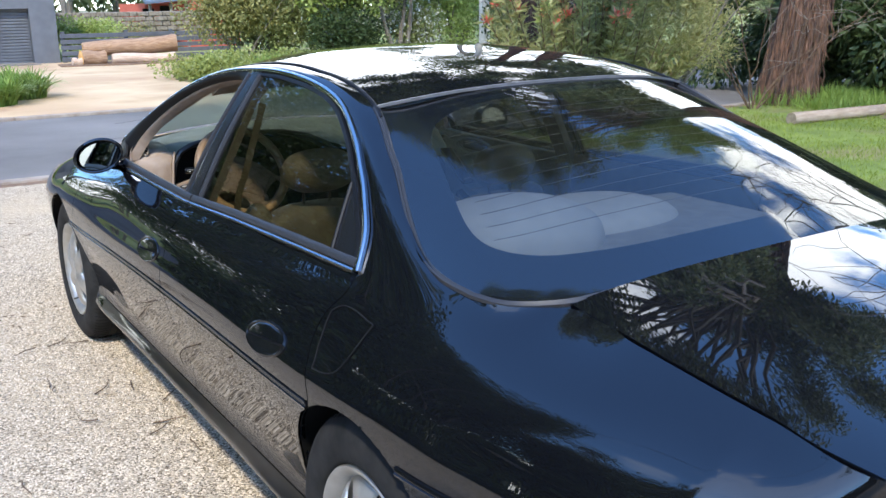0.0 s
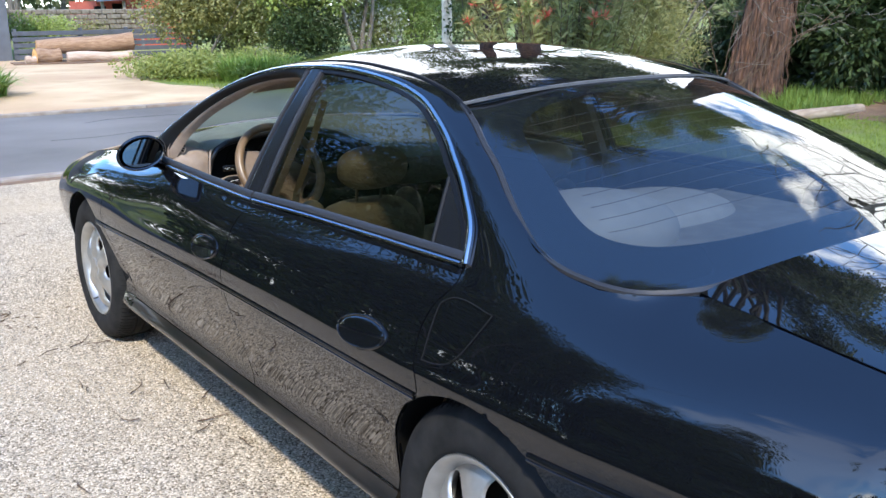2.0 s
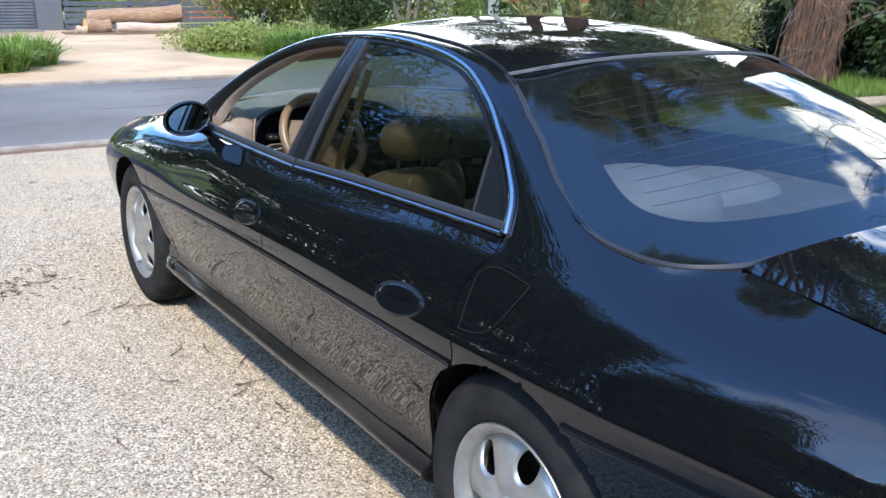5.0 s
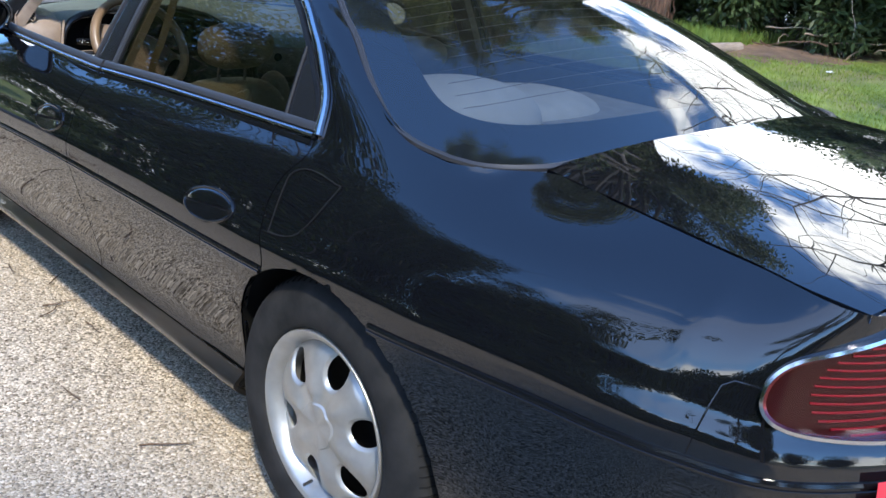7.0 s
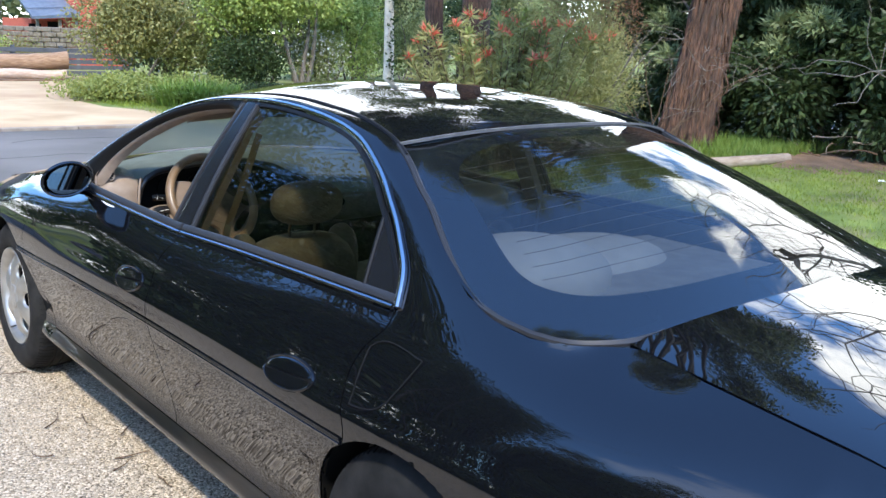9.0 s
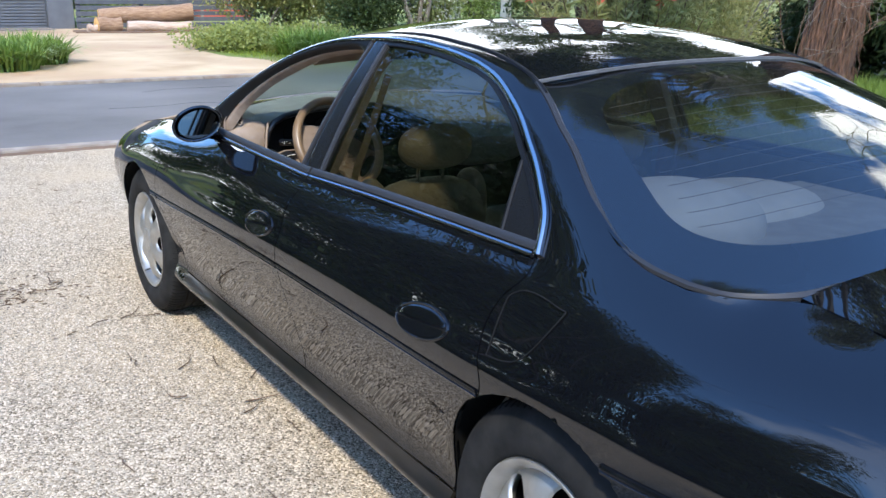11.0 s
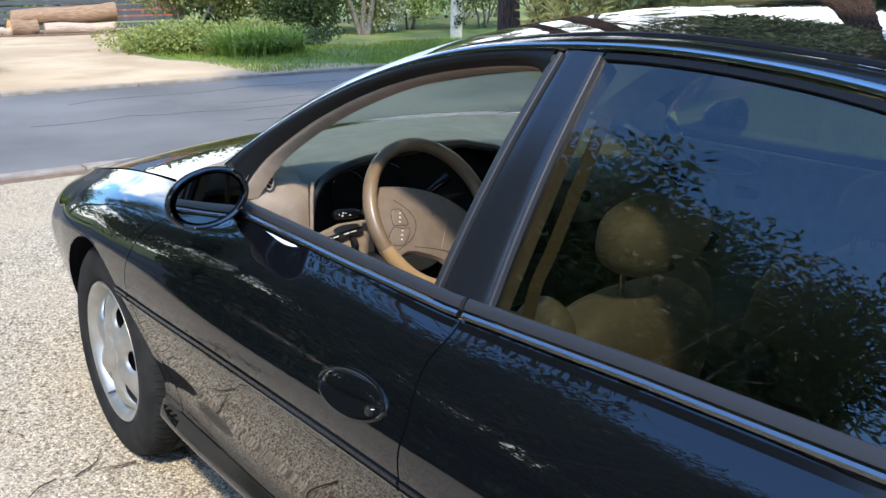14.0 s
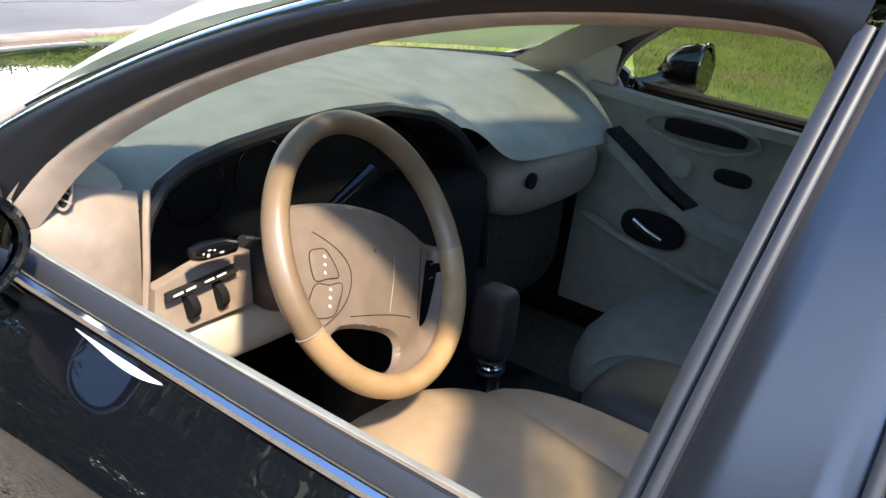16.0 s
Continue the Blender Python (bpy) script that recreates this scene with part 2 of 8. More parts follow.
def gravel_nodes(m):
    """Small rounded stones of mixed greys and tans, with dusty and dark patches."""
    n, l = m.node_tree.nodes, m.node_tree.links
    b = n["Principled BSDF"]
    tc = n.new("ShaderNodeTexCoord")
    vo = n.new("ShaderNodeTexVoronoi")
    vo.inputs["Scale"].default_value = 135
    l.new(tc.outputs["Object"], vo.inputs["Vector"])
    sep = n.new("ShaderNodeSeparateColor")
    l.new(vo.outputs["Color"], sep.inputs["Color"])
    rp = n.new("ShaderNodeValToRGB")
    e = rp.color_ramp.elements
    e[0].position, e[0].color, e[1].position, e[1].color = 0.0, (0.085, 0.064, 0.042, 1), 1.0, (0.80, 0.665, 0.49, 1)
    for p, c in ((0.22, (0.27, 0.215, 0.150, 1)), (0.55, (0.46, 0.375, 0.272, 1)), (0.8, (0.58, 0.48, 0.355, 1))):
        e.new(p).color = c
    l.new(sep.outputs[0], rp.inputs["Fac"])
    big = n.new("ShaderNodeTexNoise")
    big.inputs["Scale"].default_value, big.inputs["Detail"].default_value = 1.1, 6
    l.new(tc.outputs["Object"], big.inputs["Vector"])
    r2 = n.new("ShaderNodeValToRGB")
    r2.color_ramp.elements[0].position, r2.color_ramp.elements[1].position = 0.42, 0.70
    l.new(big.outputs["Fac"], r2.inputs["Fac"])
    mx = n.new("ShaderNodeMixRGB")
    mx.inputs["Color2"].default_value = (0.53, 0.415, 0.275, 1)
    ma = n.new("ShaderNodeMath")
    ma.operation = "MULTIPLY"
    ma.inputs[1].default_value = 0.55
    l.new(r2.outputs["Color"], ma.inputs[0])
    l.new(ma.outputs[0], mx.inputs["Fac"]), l.new(rp.outputs["Color"], mx.inputs["Color1"])
    l.new(mx.outputs["Color"], b.inputs["Base Color"])
    bp = n.new("ShaderNodeBump")
    bp.inputs["Strength"].default_value, bp.inputs["Distance"].default_value = 0.8, 0.006
    bp.invert = True
    l.new(vo.outputs["Distance"], bp.inputs["Height"])
    l.new(bp.outputs["Normal"], b.inputs["Normal"])


gravel_nodes(GRAVEL)
BARK_RED = vary(mat("red_bark", rough=0.95), (0.030, 0.016, 0.011), (0.21, 0.112, 0.072), 7, 8, bump=1.0, bump_scale=14, stretch=(4, 4, 0.6), dist=0.05, c3=(0.085, 0.055, 0.04), scale3=3)
BARK_DARK = vary(mat("dark_bark", rough=0.95), (0.03, 0.02, 0.016), (0.13, 0.07, 0.05), 7, 8, bump=1.0, bump_scale=14, stretch=(4, 4, 0.6), dist=0.05)
BARK_GREY = vary(mat("grey_bark", rough=0.95), (0.10, 0.085, 0.07), (0.23, 0.20, 0.17), 8, 6, bump=0.8, bump_scale=20, stretch=(3, 3, 0.6), dist=0.02)
TWIG = vary(mat("twig", rough=0.9), (0.07, 0.045, 0.03), (0.16, 0.10, 0.06), 30)
LOGWOOD = vary(mat("log_bark", rough=0.9), (0.25, 0.15, 0.09), (0.42, 0.27, 0.17), 6, bump=0.6, bump_scale=12, stretch=(0.6, 4, 4), dist=0.02)
LOGEND = vary(mat("cut_wood", rough=0.8), (0.62, 0.33, 0.10), (0.75, 0.48, 0.2), 10)
LOGPALE = vary(mat("pale_log", rough=0.9), (0.45, 0.32, 0.24), (0.62, 0.48, 0.38), 6, bump=0.5, bump_scale=12, stretch=(0.6, 4, 4), dist=0.02)
FENCE = vary(mat("grey_fence_paint", rough=0.7), (0.075, 0.085, 0.10), (0.11, 0.12, 0.14), 5)
GARAGE = vary(mat("grey_garage_paint", rough=0.6), (0.11, 0.12, 0.135), (0.14, 0.15, 0.17), 3)
BRICK = vary(mat("red_brick", rough=0.9), (0.45, 0.085, 0.05), (0.55, 0.13, 0.08), 14, bump=0.3, bump_scale=60)
ROOFING = vary(mat("blue_grey_roof", rough=0.7), (0.10, 0.13, 0.17), (0.15, 0.18, 0.22), 4)
TIMBER = vary(mat("weathered_timber", rough=0.9), (0.28, 0.21, 0.15), (0.42, 0.33, 0.25), 5, bump=0.5, bump_scale=20, stretch=(1, 6, 6))
POST = vary(mat("pale_post", rough=0.9), (0.50, 0.45, 0.38), (0.68, 0.63, 0.55), 9, bump=0.4, bump_scale=18)
STONEWALL = vary(mat("dry_stone", rough=0.95), (0.17, 0.14, 0.105), (0.31, 0.265, 0.205), 9, bump=0.8, bump_scale=12, dist=0.05)
LEAF_EUC = leafy("eucalypt_leaf", (0.07, 0.095, 0.035), (0.19, 0.21, 0.09))
LEAF_DARK = leafy("dark_leaf", (0.03, 0.055, 0.02), (0.09, 0.13, 0.05))
LEAF_MID = leafy("green_leaf", (0.18, 0.215, 0.075), (0.37, 0.39, 0.165))
LEAF_BRIGHT = leafy("bright_leaf", (0.25, 0.33, 0.07), (0.44, 0.50, 0.17))
LEAF_STRAP = leafy("strap_leaf", (0.13, 0.22, 0.035), (0.28, 0.38, 0.09))
LEAF_LIME = leafy("lime_leaf", (0.21, 0.25, 0.06), (0.36, 0.39, 0.12))
LEAF_OLIVE = leafy("olive_leaf", (0.20, 0.205, 0.07), (0.39, 0.37, 0.15))
LEAF_BRONZE = leafy("bronze_leaf", (0.15, 0.09, 0.05), (0.28, 0.14, 0.08))
PETAL = leafy("red_petal", (0.74, 0.10, 0.075), (0.88, 0.34, 0.22))
LEAF_PALE = leafy("pale_leaf", (0.24, 0.30, 0.13), (0.46, 0.52, 0.28))
PETAL_WHITE = leafy("white_petal", (0.7, 0.68, 0.62), (0.8, 0.78, 0.72))
GRASS = leafy("grass_blade", (0.15, 0.21, 0.03), (0.33, 0.40, 0.075))
STONES = pieces(mat("gravel_stone", rough=0.9), (0.14, 0.115, 0.082), (0.74, 0.62, 0.47))
PAPER = mat("white_paper", (0.75, 0.75, 0.75), 0.8)
REDTAPE = mat("red_tape", (0.62, 0.03, 0.05), 0.4)
LETTER = mat("print_white", (0.75, 0.72, 0.66), 0.6)

# ---- small builders ----


def part(name, bm, material, parent=None, label="", smooth=True):
    me = bpy.data.meshes.new(name)
    bm.normal_update()
    bm.to_mesh(me)
    bm.free()
    me.materials.append(material)
    if smooth:
        me.polygons.foreach_set("use_smooth", [True] * len(me.polygons))
        me.set_sharp_from_angle(angle=radians(42))
    ob = new(name, me)
    if parent:
        ob.parent = parent
    if label:
        ob["label"] = label
    return ob


def thing(name, label, category, at=(0, 0, 0), group="", kind=""):
    ob = new(name)
    ob.location = at
    return tagged(ob, label, category, group, kind)


def raw(name, verts, faces, material, parent=None, smooth=False, label=""):
    """Numpy mesh: verts (n,3), faces (m,k) of one size."""
    verts, faces = np.asarray(verts, np.float32), np.asarray(faces, np.int32)
    me = bpy.data.meshes.new(name)
    k = faces.shape[1]
    me.vertices.add(len(verts)), me.loops.add(faces.size), me.polygons.add(len(faces))
    me.vertices.foreach_set("co", verts.ravel())
    me.loops.foreach_set("vertex_index", faces.ravel())
    me.polygons.foreach_set("loop_start", np.arange(0, faces.size, k, dtype=np.int32))
    if smooth:
        me.polygons.foreach_set("use_smooth", np.ones(len(faces), bool))
    me.update(calc_edges=True)
    me.validate()
    me.materials.append(material)
    ob = new(name, me)
    if parent:
        ob.parent = parent
    if label:
        ob["label"] = label
    return ob


def box(bm, x0, x1, y0, y1, z0, z1, bevel=0.0):
    r = bmesh.ops.create_cube(bm, size=1)["verts"]
    for v in r:
        v.co = Vector(((x0 + x1) / 2 + v.co.x * (x1 - x0), (y0 + y1) / 2 + v.co.y * (y1 - y0), (z0 + z1) / 2 + v.co.z * (z1 - z0)))
    if bevel:
        es = list({e for v in r for e in v.link_edges})
        bmesh.ops.bevel(bm, geom=es, offset=bevel, segments=2, affect="EDGES", profile=0.6)
    return bm


def sweep(bm, pts, prof, closed=False, up=(0, 0, 1), caps=True, scale=None):
    """A profile of (a, b) along a path: a across, b towards up."""
    pts = [Vector(p) for p in pts]
    rings = []
    n = len(pts)
    for i, p in enumerate(pts):
        a, b = pts[(i - 1) % n if closed else max(i - 1, 0)], pts[(i + 1) % n if closed else min(i + 1, n - 1)]
        t = (b - a).normalized()
        u = up[i] if isinstance(up, list) else Vector(up)
        side = t.cross(u).normalized()
        top = side.cross(t).normalized()
        s = scale[i] if scale else 1.0
        rings.append([bm.verts.new(p + side * c * s + top * d * s) for c, d in prof])
    k = len(prof)
    for i in range(n if closed else n - 1):
        q, w = rings[i], rings[(i + 1) % n]
        for j in range(k):
            bm.faces.new((q[j], q[(j + 1) % k], w[(j + 1) % k], w[j]))
    if caps and not closed:
        bm.faces.new(rings[0][::-1]), bm.faces.new(rings[-1])
    return bm


def ring(r, n=8, squash=1.0):
    return [(r * math.cos(2 * math.pi * i / n), r * squash * math.sin(2 * math.pi * i / n)) for i in range(n)]


def tube(bm, pts, r, n=8, scale=None):
    d = (Vector(pts[-1]) - Vector(pts[0])).normalized()
    up = (0, 0, 1) if abs(d.z) < 0.9 else (1, 0, 0)
    return sweep(bm, pts, ring(r, n), up=up, scale=scale)


def lathe(bm, prof, n=48, axis="x", centre=(0, 0, 0), flip=1):
    """(r, h) turned round the x axis."""
    rings = []
    for r, hgt in prof:
        rings.append([bm.verts.new((centre[0] + flip * hgt, centre[1] + r * math.cos(2 * math.pi * i / n), centre[2] + r * math.sin(2 * math.pi * i / n))) for i in range(n)])
    for q, w in zip(rings, rings[1:]):
        for i in range(n):
            bm.faces.new((q[i], q[(i + 1) % n], w[(i + 1) % n], w[i]))
    return bm


def hermite(us, ps, u):
    """A smooth curve through ps (k, ...) at us, sampled at u."""
    us, ps, u = np.asarray(us, float), np.asarray(ps, float), np.clip(np.atleast_1d(np.asarray(u, float)), min(us), max(us))
    h = np.diff(us)
    sh = (-1,) + (1,) * (ps.ndim - 1)
    d = np.diff(ps, axis=0) / h.reshape(sh)
    m = np.empty_like(ps)
    m[0], m[-1] = d[0], d[-1]
    w0, w1 = h[1:].reshape(sh), h[:-1].reshape(sh)
    m[1:-1] = (d[:-1] * w0 + d[1:] * w1) / (w0 + w1)
    i = np.clip(np.searchsorted(us, u, side="right") - 1, 0, len(h) - 1)
    t = ((u - us[i]) / h[i]).reshape((-1,) + (1,) * (ps.ndim - 1))
    hh = h[i].reshape(t.shape)
    return (2 * t**3 - 3 * t**2 + 1) * ps[i] + (t**3 - 2 * t**2 + t) * hh * m[i] + (3 * t**2 - 2 * t**3) * ps[i + 1] + (t**3 - t**2) * hh * m[i + 1]


def grid_mesh(bm, g, flip=False, keep=None):
    """Faces over a (rows, cols, 3) array."""
    r, c = g.shape[:2]
    vs = [[bm.verts.new(g[i, j]) for j in range(c)] for i in range(r)]
    for i in range(r - 1):
        for j in range(c - 1):
            if keep is None or keep[i, j]:
                q = (vs[i][j], vs[i][j + 1], vs[i + 1][j + 1], vs[i + 1][j])
                bm.faces.new(q[::-1] if flip else q)
    return vs


def solid(bm, depth):
    """Gives an open sheet a thickness inwards."""
    bm.normal_update()
    verts, faces = list(bm.verts), list(bm.faces)
    rim = [e for e in bm.edges if e.is_boundary]
    inner = {v: bm.verts.new(v.co - v.normal * depth) for v in verts}
    for f in faces:
        bm.faces.new([inner[v] for v in reversed(f.verts)])
    for e in rim:
        a, b = e.verts
        f = e.link_faces[0]
        vs = list(f.verts)
        if vs[(vs.index(a) + 1) % len(vs)] is not b:
            a, b = b, a
        bm.faces.new((b, a, inner[a], inner[b]))
    return bm


# ---- the car's surfaces: x to its right, y ahead, rear axle at y = 0 ----
# profile points per station: sill inner, sill edge, lower door, moulding, waist, shoulder, belt
NET_U = [-1.55, -1.30, -1.12, -1.00, -0.84, -0.55, -0.37, -0.28, -0.18, 0.20, 0.90, 1.30, 2.00, 2.45, 2.90, 3.30, 3.60, 3.80, 3.95, 4.25, 4.5]


def st(y, w0, w1, w2, w3, w4, w5, w6, z3, z4, z5, z6, ys=None, z2=0.40):
    ys = ys or [y] * 7
    return [(-a, b, c) for a, b, c in zip((w0, w1, w2, w3, w4, w5, w6), ys, (0.205, 0.232, z2, z3, z4, z5, z6))]


NET = np.array([
    st(0, 0, 0, 0, 0, 0, 0, 0, 0.665, 0.76, 0.86, 0.95, [-1.13, -1.15, -1.18, -1.19, -1.13, -1.13, -1.09]),
    st(0, .33, .34, .35, .35, .345, .34, .33, 0.665, 0.76, 0.86, 0.948, [-1.11, -1.13, -1.16, -1.17, -1.115, -1.115, -1.08]),
    st(0, .55, .58, .61, .62, .608, .585, .548, 0.665, 0.76, 0.86, 0.945, [-1.03, -1.05, -1.075, -1.085, -1.05, -1.06, -1.06]),
    st(0, .64, .68, .735, .755, .735, .708, .670, 0.665, 0.76, 0.86, 0.94, [-0.94, -0.96, -0.985, -0.99, -0.97, -0.98, -1.02]),
    st(-0.84, .69, .75, .80, .825, .802, .757, .672, 0.665, 0.76, 0.875, 0.956),
    st(-0.55, .73, .80, .86, .878, .857, .808, .655, 0.665, 0.77, 0.895, 0.978),
    st(-0.37, .735, .81, .88, .903, .880, .826, .641, 0.664, 0.775, 0.898, 0.989),
    st(-0.28, .74, .815, .89, .916, .892, .836, .728, 0.663, 0.778, 0.897, 0.987),
    st(-0.18, .742, .822, .898, .925, .901, .846, .747, 0.662, 0.78, 0.895, 0.991),
    st(0.20, .79, .862, .902, .936, .910, .862, .802, 0.660, 0.78, 0.885, 0.957),
    st(0.90, .80, .866, .904, .937, .917, .876, .812, 0.658, 0.78, 0.872, 0.944),
    st(1.30, .80, .866, .904, .937, .920, .884, .820, 0.656, 0.77, 0.862, 0.931),
    st(2.00, .80, .866, .904, .937, .921, .888, .818, 0.640, 0.76, 0.86, 0.936),
    st(2.45, .80, .868, .902, .932, .927, .875, .765, 0.620, 0.75, 0.85, 0.915),
    st(2.90, .76, .84, .905, .925, .918, .860, .745, 0.610, 0.73, 0.825, 0.885),
    st(3.30, .74, .80, .87, .90, .888, .83, .73, 0.600, 0.70, 0.775, 0.828),
    st(3.60, .68, .73, .80, .84, .822, .775, .69, 0.580, 0.66, 0.72, 0.762),
    st(3.80, .60, .64, .70, .72, .70, .67, .62, 0.540, 0.61, 0.655, 0.69, [3.72, 3.74, 3.78, 3.80, 3.78, 3.76, 3.74]),
    st(3.95, .45, .48, .50, .50, .50, .50, .48, 0.510, 0.58, 0.62, 0.65, [3.84, 3.87, 3.91, 3.93, 3.90, 3.87, 3.83]),
    st(4.25, .2, .2, .2, .2, .2, .2, .2, 0.500, 0.57, 0.61, 0.64, [3.88, 3.91, 3.95, 3.97, 3.94, 3.91, 3.87]),
    st(4.5, 0, 0, 0, 0, 0, 0, 0, 0.500, 0.57, 0.61, 0.64, [3.88, 3.91, 3.95, 3.97, 3.94, 3.91, 3.87]),
])


# the sill flares out below the doors, and the nose is higher off the ground
for i_ in range(9, 14):
    NET[i_, 1] += np.array((-0.024, 0, 0.030))
    NET[i_, 2] += np.array((0.036, 0, -0.040))
NET[15:, 0, 2], NET[15:, 1, 2], NET[15:, 2, 2] = 0.27, 0.30, 0.42


def skin(u, v):
    """Points of the lower body's left side for station u and height 0..6 (arrays of one shape)."""
    u, v = np.broadcast_arrays(np.asarray(u, float), np.asarray(v, float))
    prof = hermite(NET_U, NET, u.ravel())
    out = np.empty((u.size, 3))
    for i, vv in enumerate(v.ravel()):
        out[i] = hermite(range(7), prof[i], vv)[0]
    return out.reshape(u.shape + (3,))


def right(g):
    g = np.array(g)
    g[..., 0] *= -1
    return g


def curve_fn(pts):
    """pts of (v, u): the station u of a panel's edge by height v."""
    vs, us = zip(*pts)
    return lambda v: hermite(vs, us, v)


def side_panel(bm, lo, hi, v0, v1, nu, nv, arch=None, mirror=False, inset=0.0):
    """A panel of the side between the edges lo(v) and hi(v), with a wheel arch (y, z, r) cut out."""
    vs = np.linspace(v0, v1, nv)
    a, b = lo(vs) + inset, hi(vs) - inset
    t = np.linspace(0, 1, nu)[None, :]
    u = a[:, None] * (1 - t) + b[:, None] * t
    g = skin(u, np.repeat(vs[:, None], nu, 1))
    keep = np.ones((nv - 1, nu - 1), bool)
    if arch:
        d = np.hypot(g[..., 1] - arch[0], g[..., 2] - arch[1])
        inside = d < arch[2]
        count = inside[:-1, :-1].astype(int) + inside[1:, :-1] + inside[:-1, 1:] + inside[1:, 1:]
        keep = count < 3
        snap = np.zeros_like(inside)
        # corners of kept faces that lie inside, and their near neighbours, move on to the circle
        for i, j in zip(*np.nonzero(keep)):
            for p in ((i, j), (i + 1, j), (i, j + 1), (i + 1, j + 1)):
                if inside[p]:
                    snap[p] = True
        dead = inside & ~snap
        for i, j in zip(*np.nonzero(snap)):
            k = arch[2] / d[i, j]
            g[i, j, 1], g[i, j, 2] = arch[0] + (g[i, j, 1] - arch[0]) * k, arch[1] + (g[i, j, 2] - arch[1]) * k
        keep &= ~(dead[:-1, :-1] | dead[1:, :-1] | dead[:-1, 1:] | dead[1:, 1:])
    if mirror:
        g = right(g)
    grid_mesh(bm, g, flip=not mirror, keep=keep)
    loose = [v for v in bm.verts if not v.link_faces]
    bmesh.ops.delete(bm, geom=loose, context="VERTS")
    return bm

# upper edge of the side windows (y, z) from the mirror foot round to the rear end
ARCH_YZ = [(2.26, 0.985), (2.19, 1.045), (2.07, 1.125), (1.94, 1.195), (1.80, 1.252), (1.64, 1.298), (1.48, 1.326), (1.30, 1.340), (1.12, 1.345),
           (0.94, 1.338), (0.80, 1.325), (0.69, 1.308), (0.60, 1.285), (0.50, 1.242), (0.43, 1.205), (0.37, 1.165), (0.31, 1.125), (0.26, 1.085), (0.20, 1.03), (0.165, 0.96)]


def side_x(z, bulge=0.0):
    return -0.815 + 0.62 * (z - 0.94) - bulge


_seg = np.r_[0, np.cumsum(np.hypot(*np.diff(np.array(ARCH_YZ), axis=0).T))]


def arch_at(s):
    """The window arch in 3D, s from 0 (front) to 1 (rear end)."""
    yz = hermite(_seg / _seg[-1], ARCH_YZ, s)
    return np.c_[side_x(yz[:, 1]), yz]


# ditch between roof and side, from the windscreen's foot to the rear glass's lower corner
DITCH = np.array([(-0.700, 2.33, 1.005), (-0.668, 2.20, 1.085), (-0.622, 2.06, 1.160), (-0.583, 1.92, 1.222), (-0.550, 1.77, 1.278), (-0.527, 1.60, 1.320), (-0.515, 1.42, 1.345),
                  (-0.510, 1.22, 1.360), (-0.511, 1.02, 1.360), (-0.517, 0.88, 1.351), (-0.526, 0.73, 1.338), (-0.541, 0.60, 1.315), (-0.561, 0.49, 1.284), (-0.586, 0.407, 1.245),
                  (-0.615, 0.33, 1.201), (-0.644, 0.243, 1.157), (-0.672, 0.175, 1.114), (-0.695, 0.115, 1.078), (-0.718, 0.05, 1.043), (-0.733, 0.0, 1.021), (-0.746, -0.10, 0.999), (-0.745, -0.20, 0.991)])
_dseg = np.r_[0, np.cumsum(np.linalg.norm(np.diff(DITCH, axis=0), axis=1))]


def ditch_at(s):
    return hermite(_dseg / _dseg[-1], DITCH, s)


S_REAR = float(_dseg[12] / _dseg[-1])     # where the roof ends and the rear glass begins
S_FRONT = float(_dseg[4] / _dseg[-1])     # where the windscreen ends and the roof begins

car = thing("car", "glossy black sedan with chrome window trim, driver's window open", "car")

# panel edges, as (height, station)
E_REAR_DOOR = curve_fn([(1.7, 0.34), (2.3, 0.34), (3.0, 0.185), (3.6, 0.205), (4.2, 0.215), (4.8, 0.20), (5.4, 0.165), (6.0, 0.175)])
E_B = curve_fn([(1.7, 1.22), (2.3, 1.25), (3.0, 1.275), (4.0, 1.275), (5.0, 1.27), (5.6, 1.255), (6.0, 1.255)])
E_FENDER = curve_fn([(1.7, 2.40), (2.1, 2.44), (2.6, 2.52), (3.0, 2.56), (3.6, 2.555), (4.4, 2.50), (5.2, 2.40), (6.0, 2.27)])
E_TAIL = curve_fn([(0, -1.55), (3, -1.55), (6, -1.55)])
E_NOSE = curve_fn([(0, 4.5), (3, 4.5), (6, 4.5)])
REAR_ARCH, FRONT_ARCH = (0.0, 0.335, 0.372), (2.891, 0.335, 0.372)


def arch_edge(way):
    """The station of the front arch's rear (-1) or front (1) edge by height."""
    def edge(v):
        z = skin(np.full(np.shape(v), 2.891 + way * 0.36), v)[..., 2]
        return 2.891 + way * np.sqrt(np.maximum(0.372 ** 2 - (z - 0.335) ** 2, 0.01))
    return edge


def flat(u):
    return lambda v: np.full(np.shape(v), u)


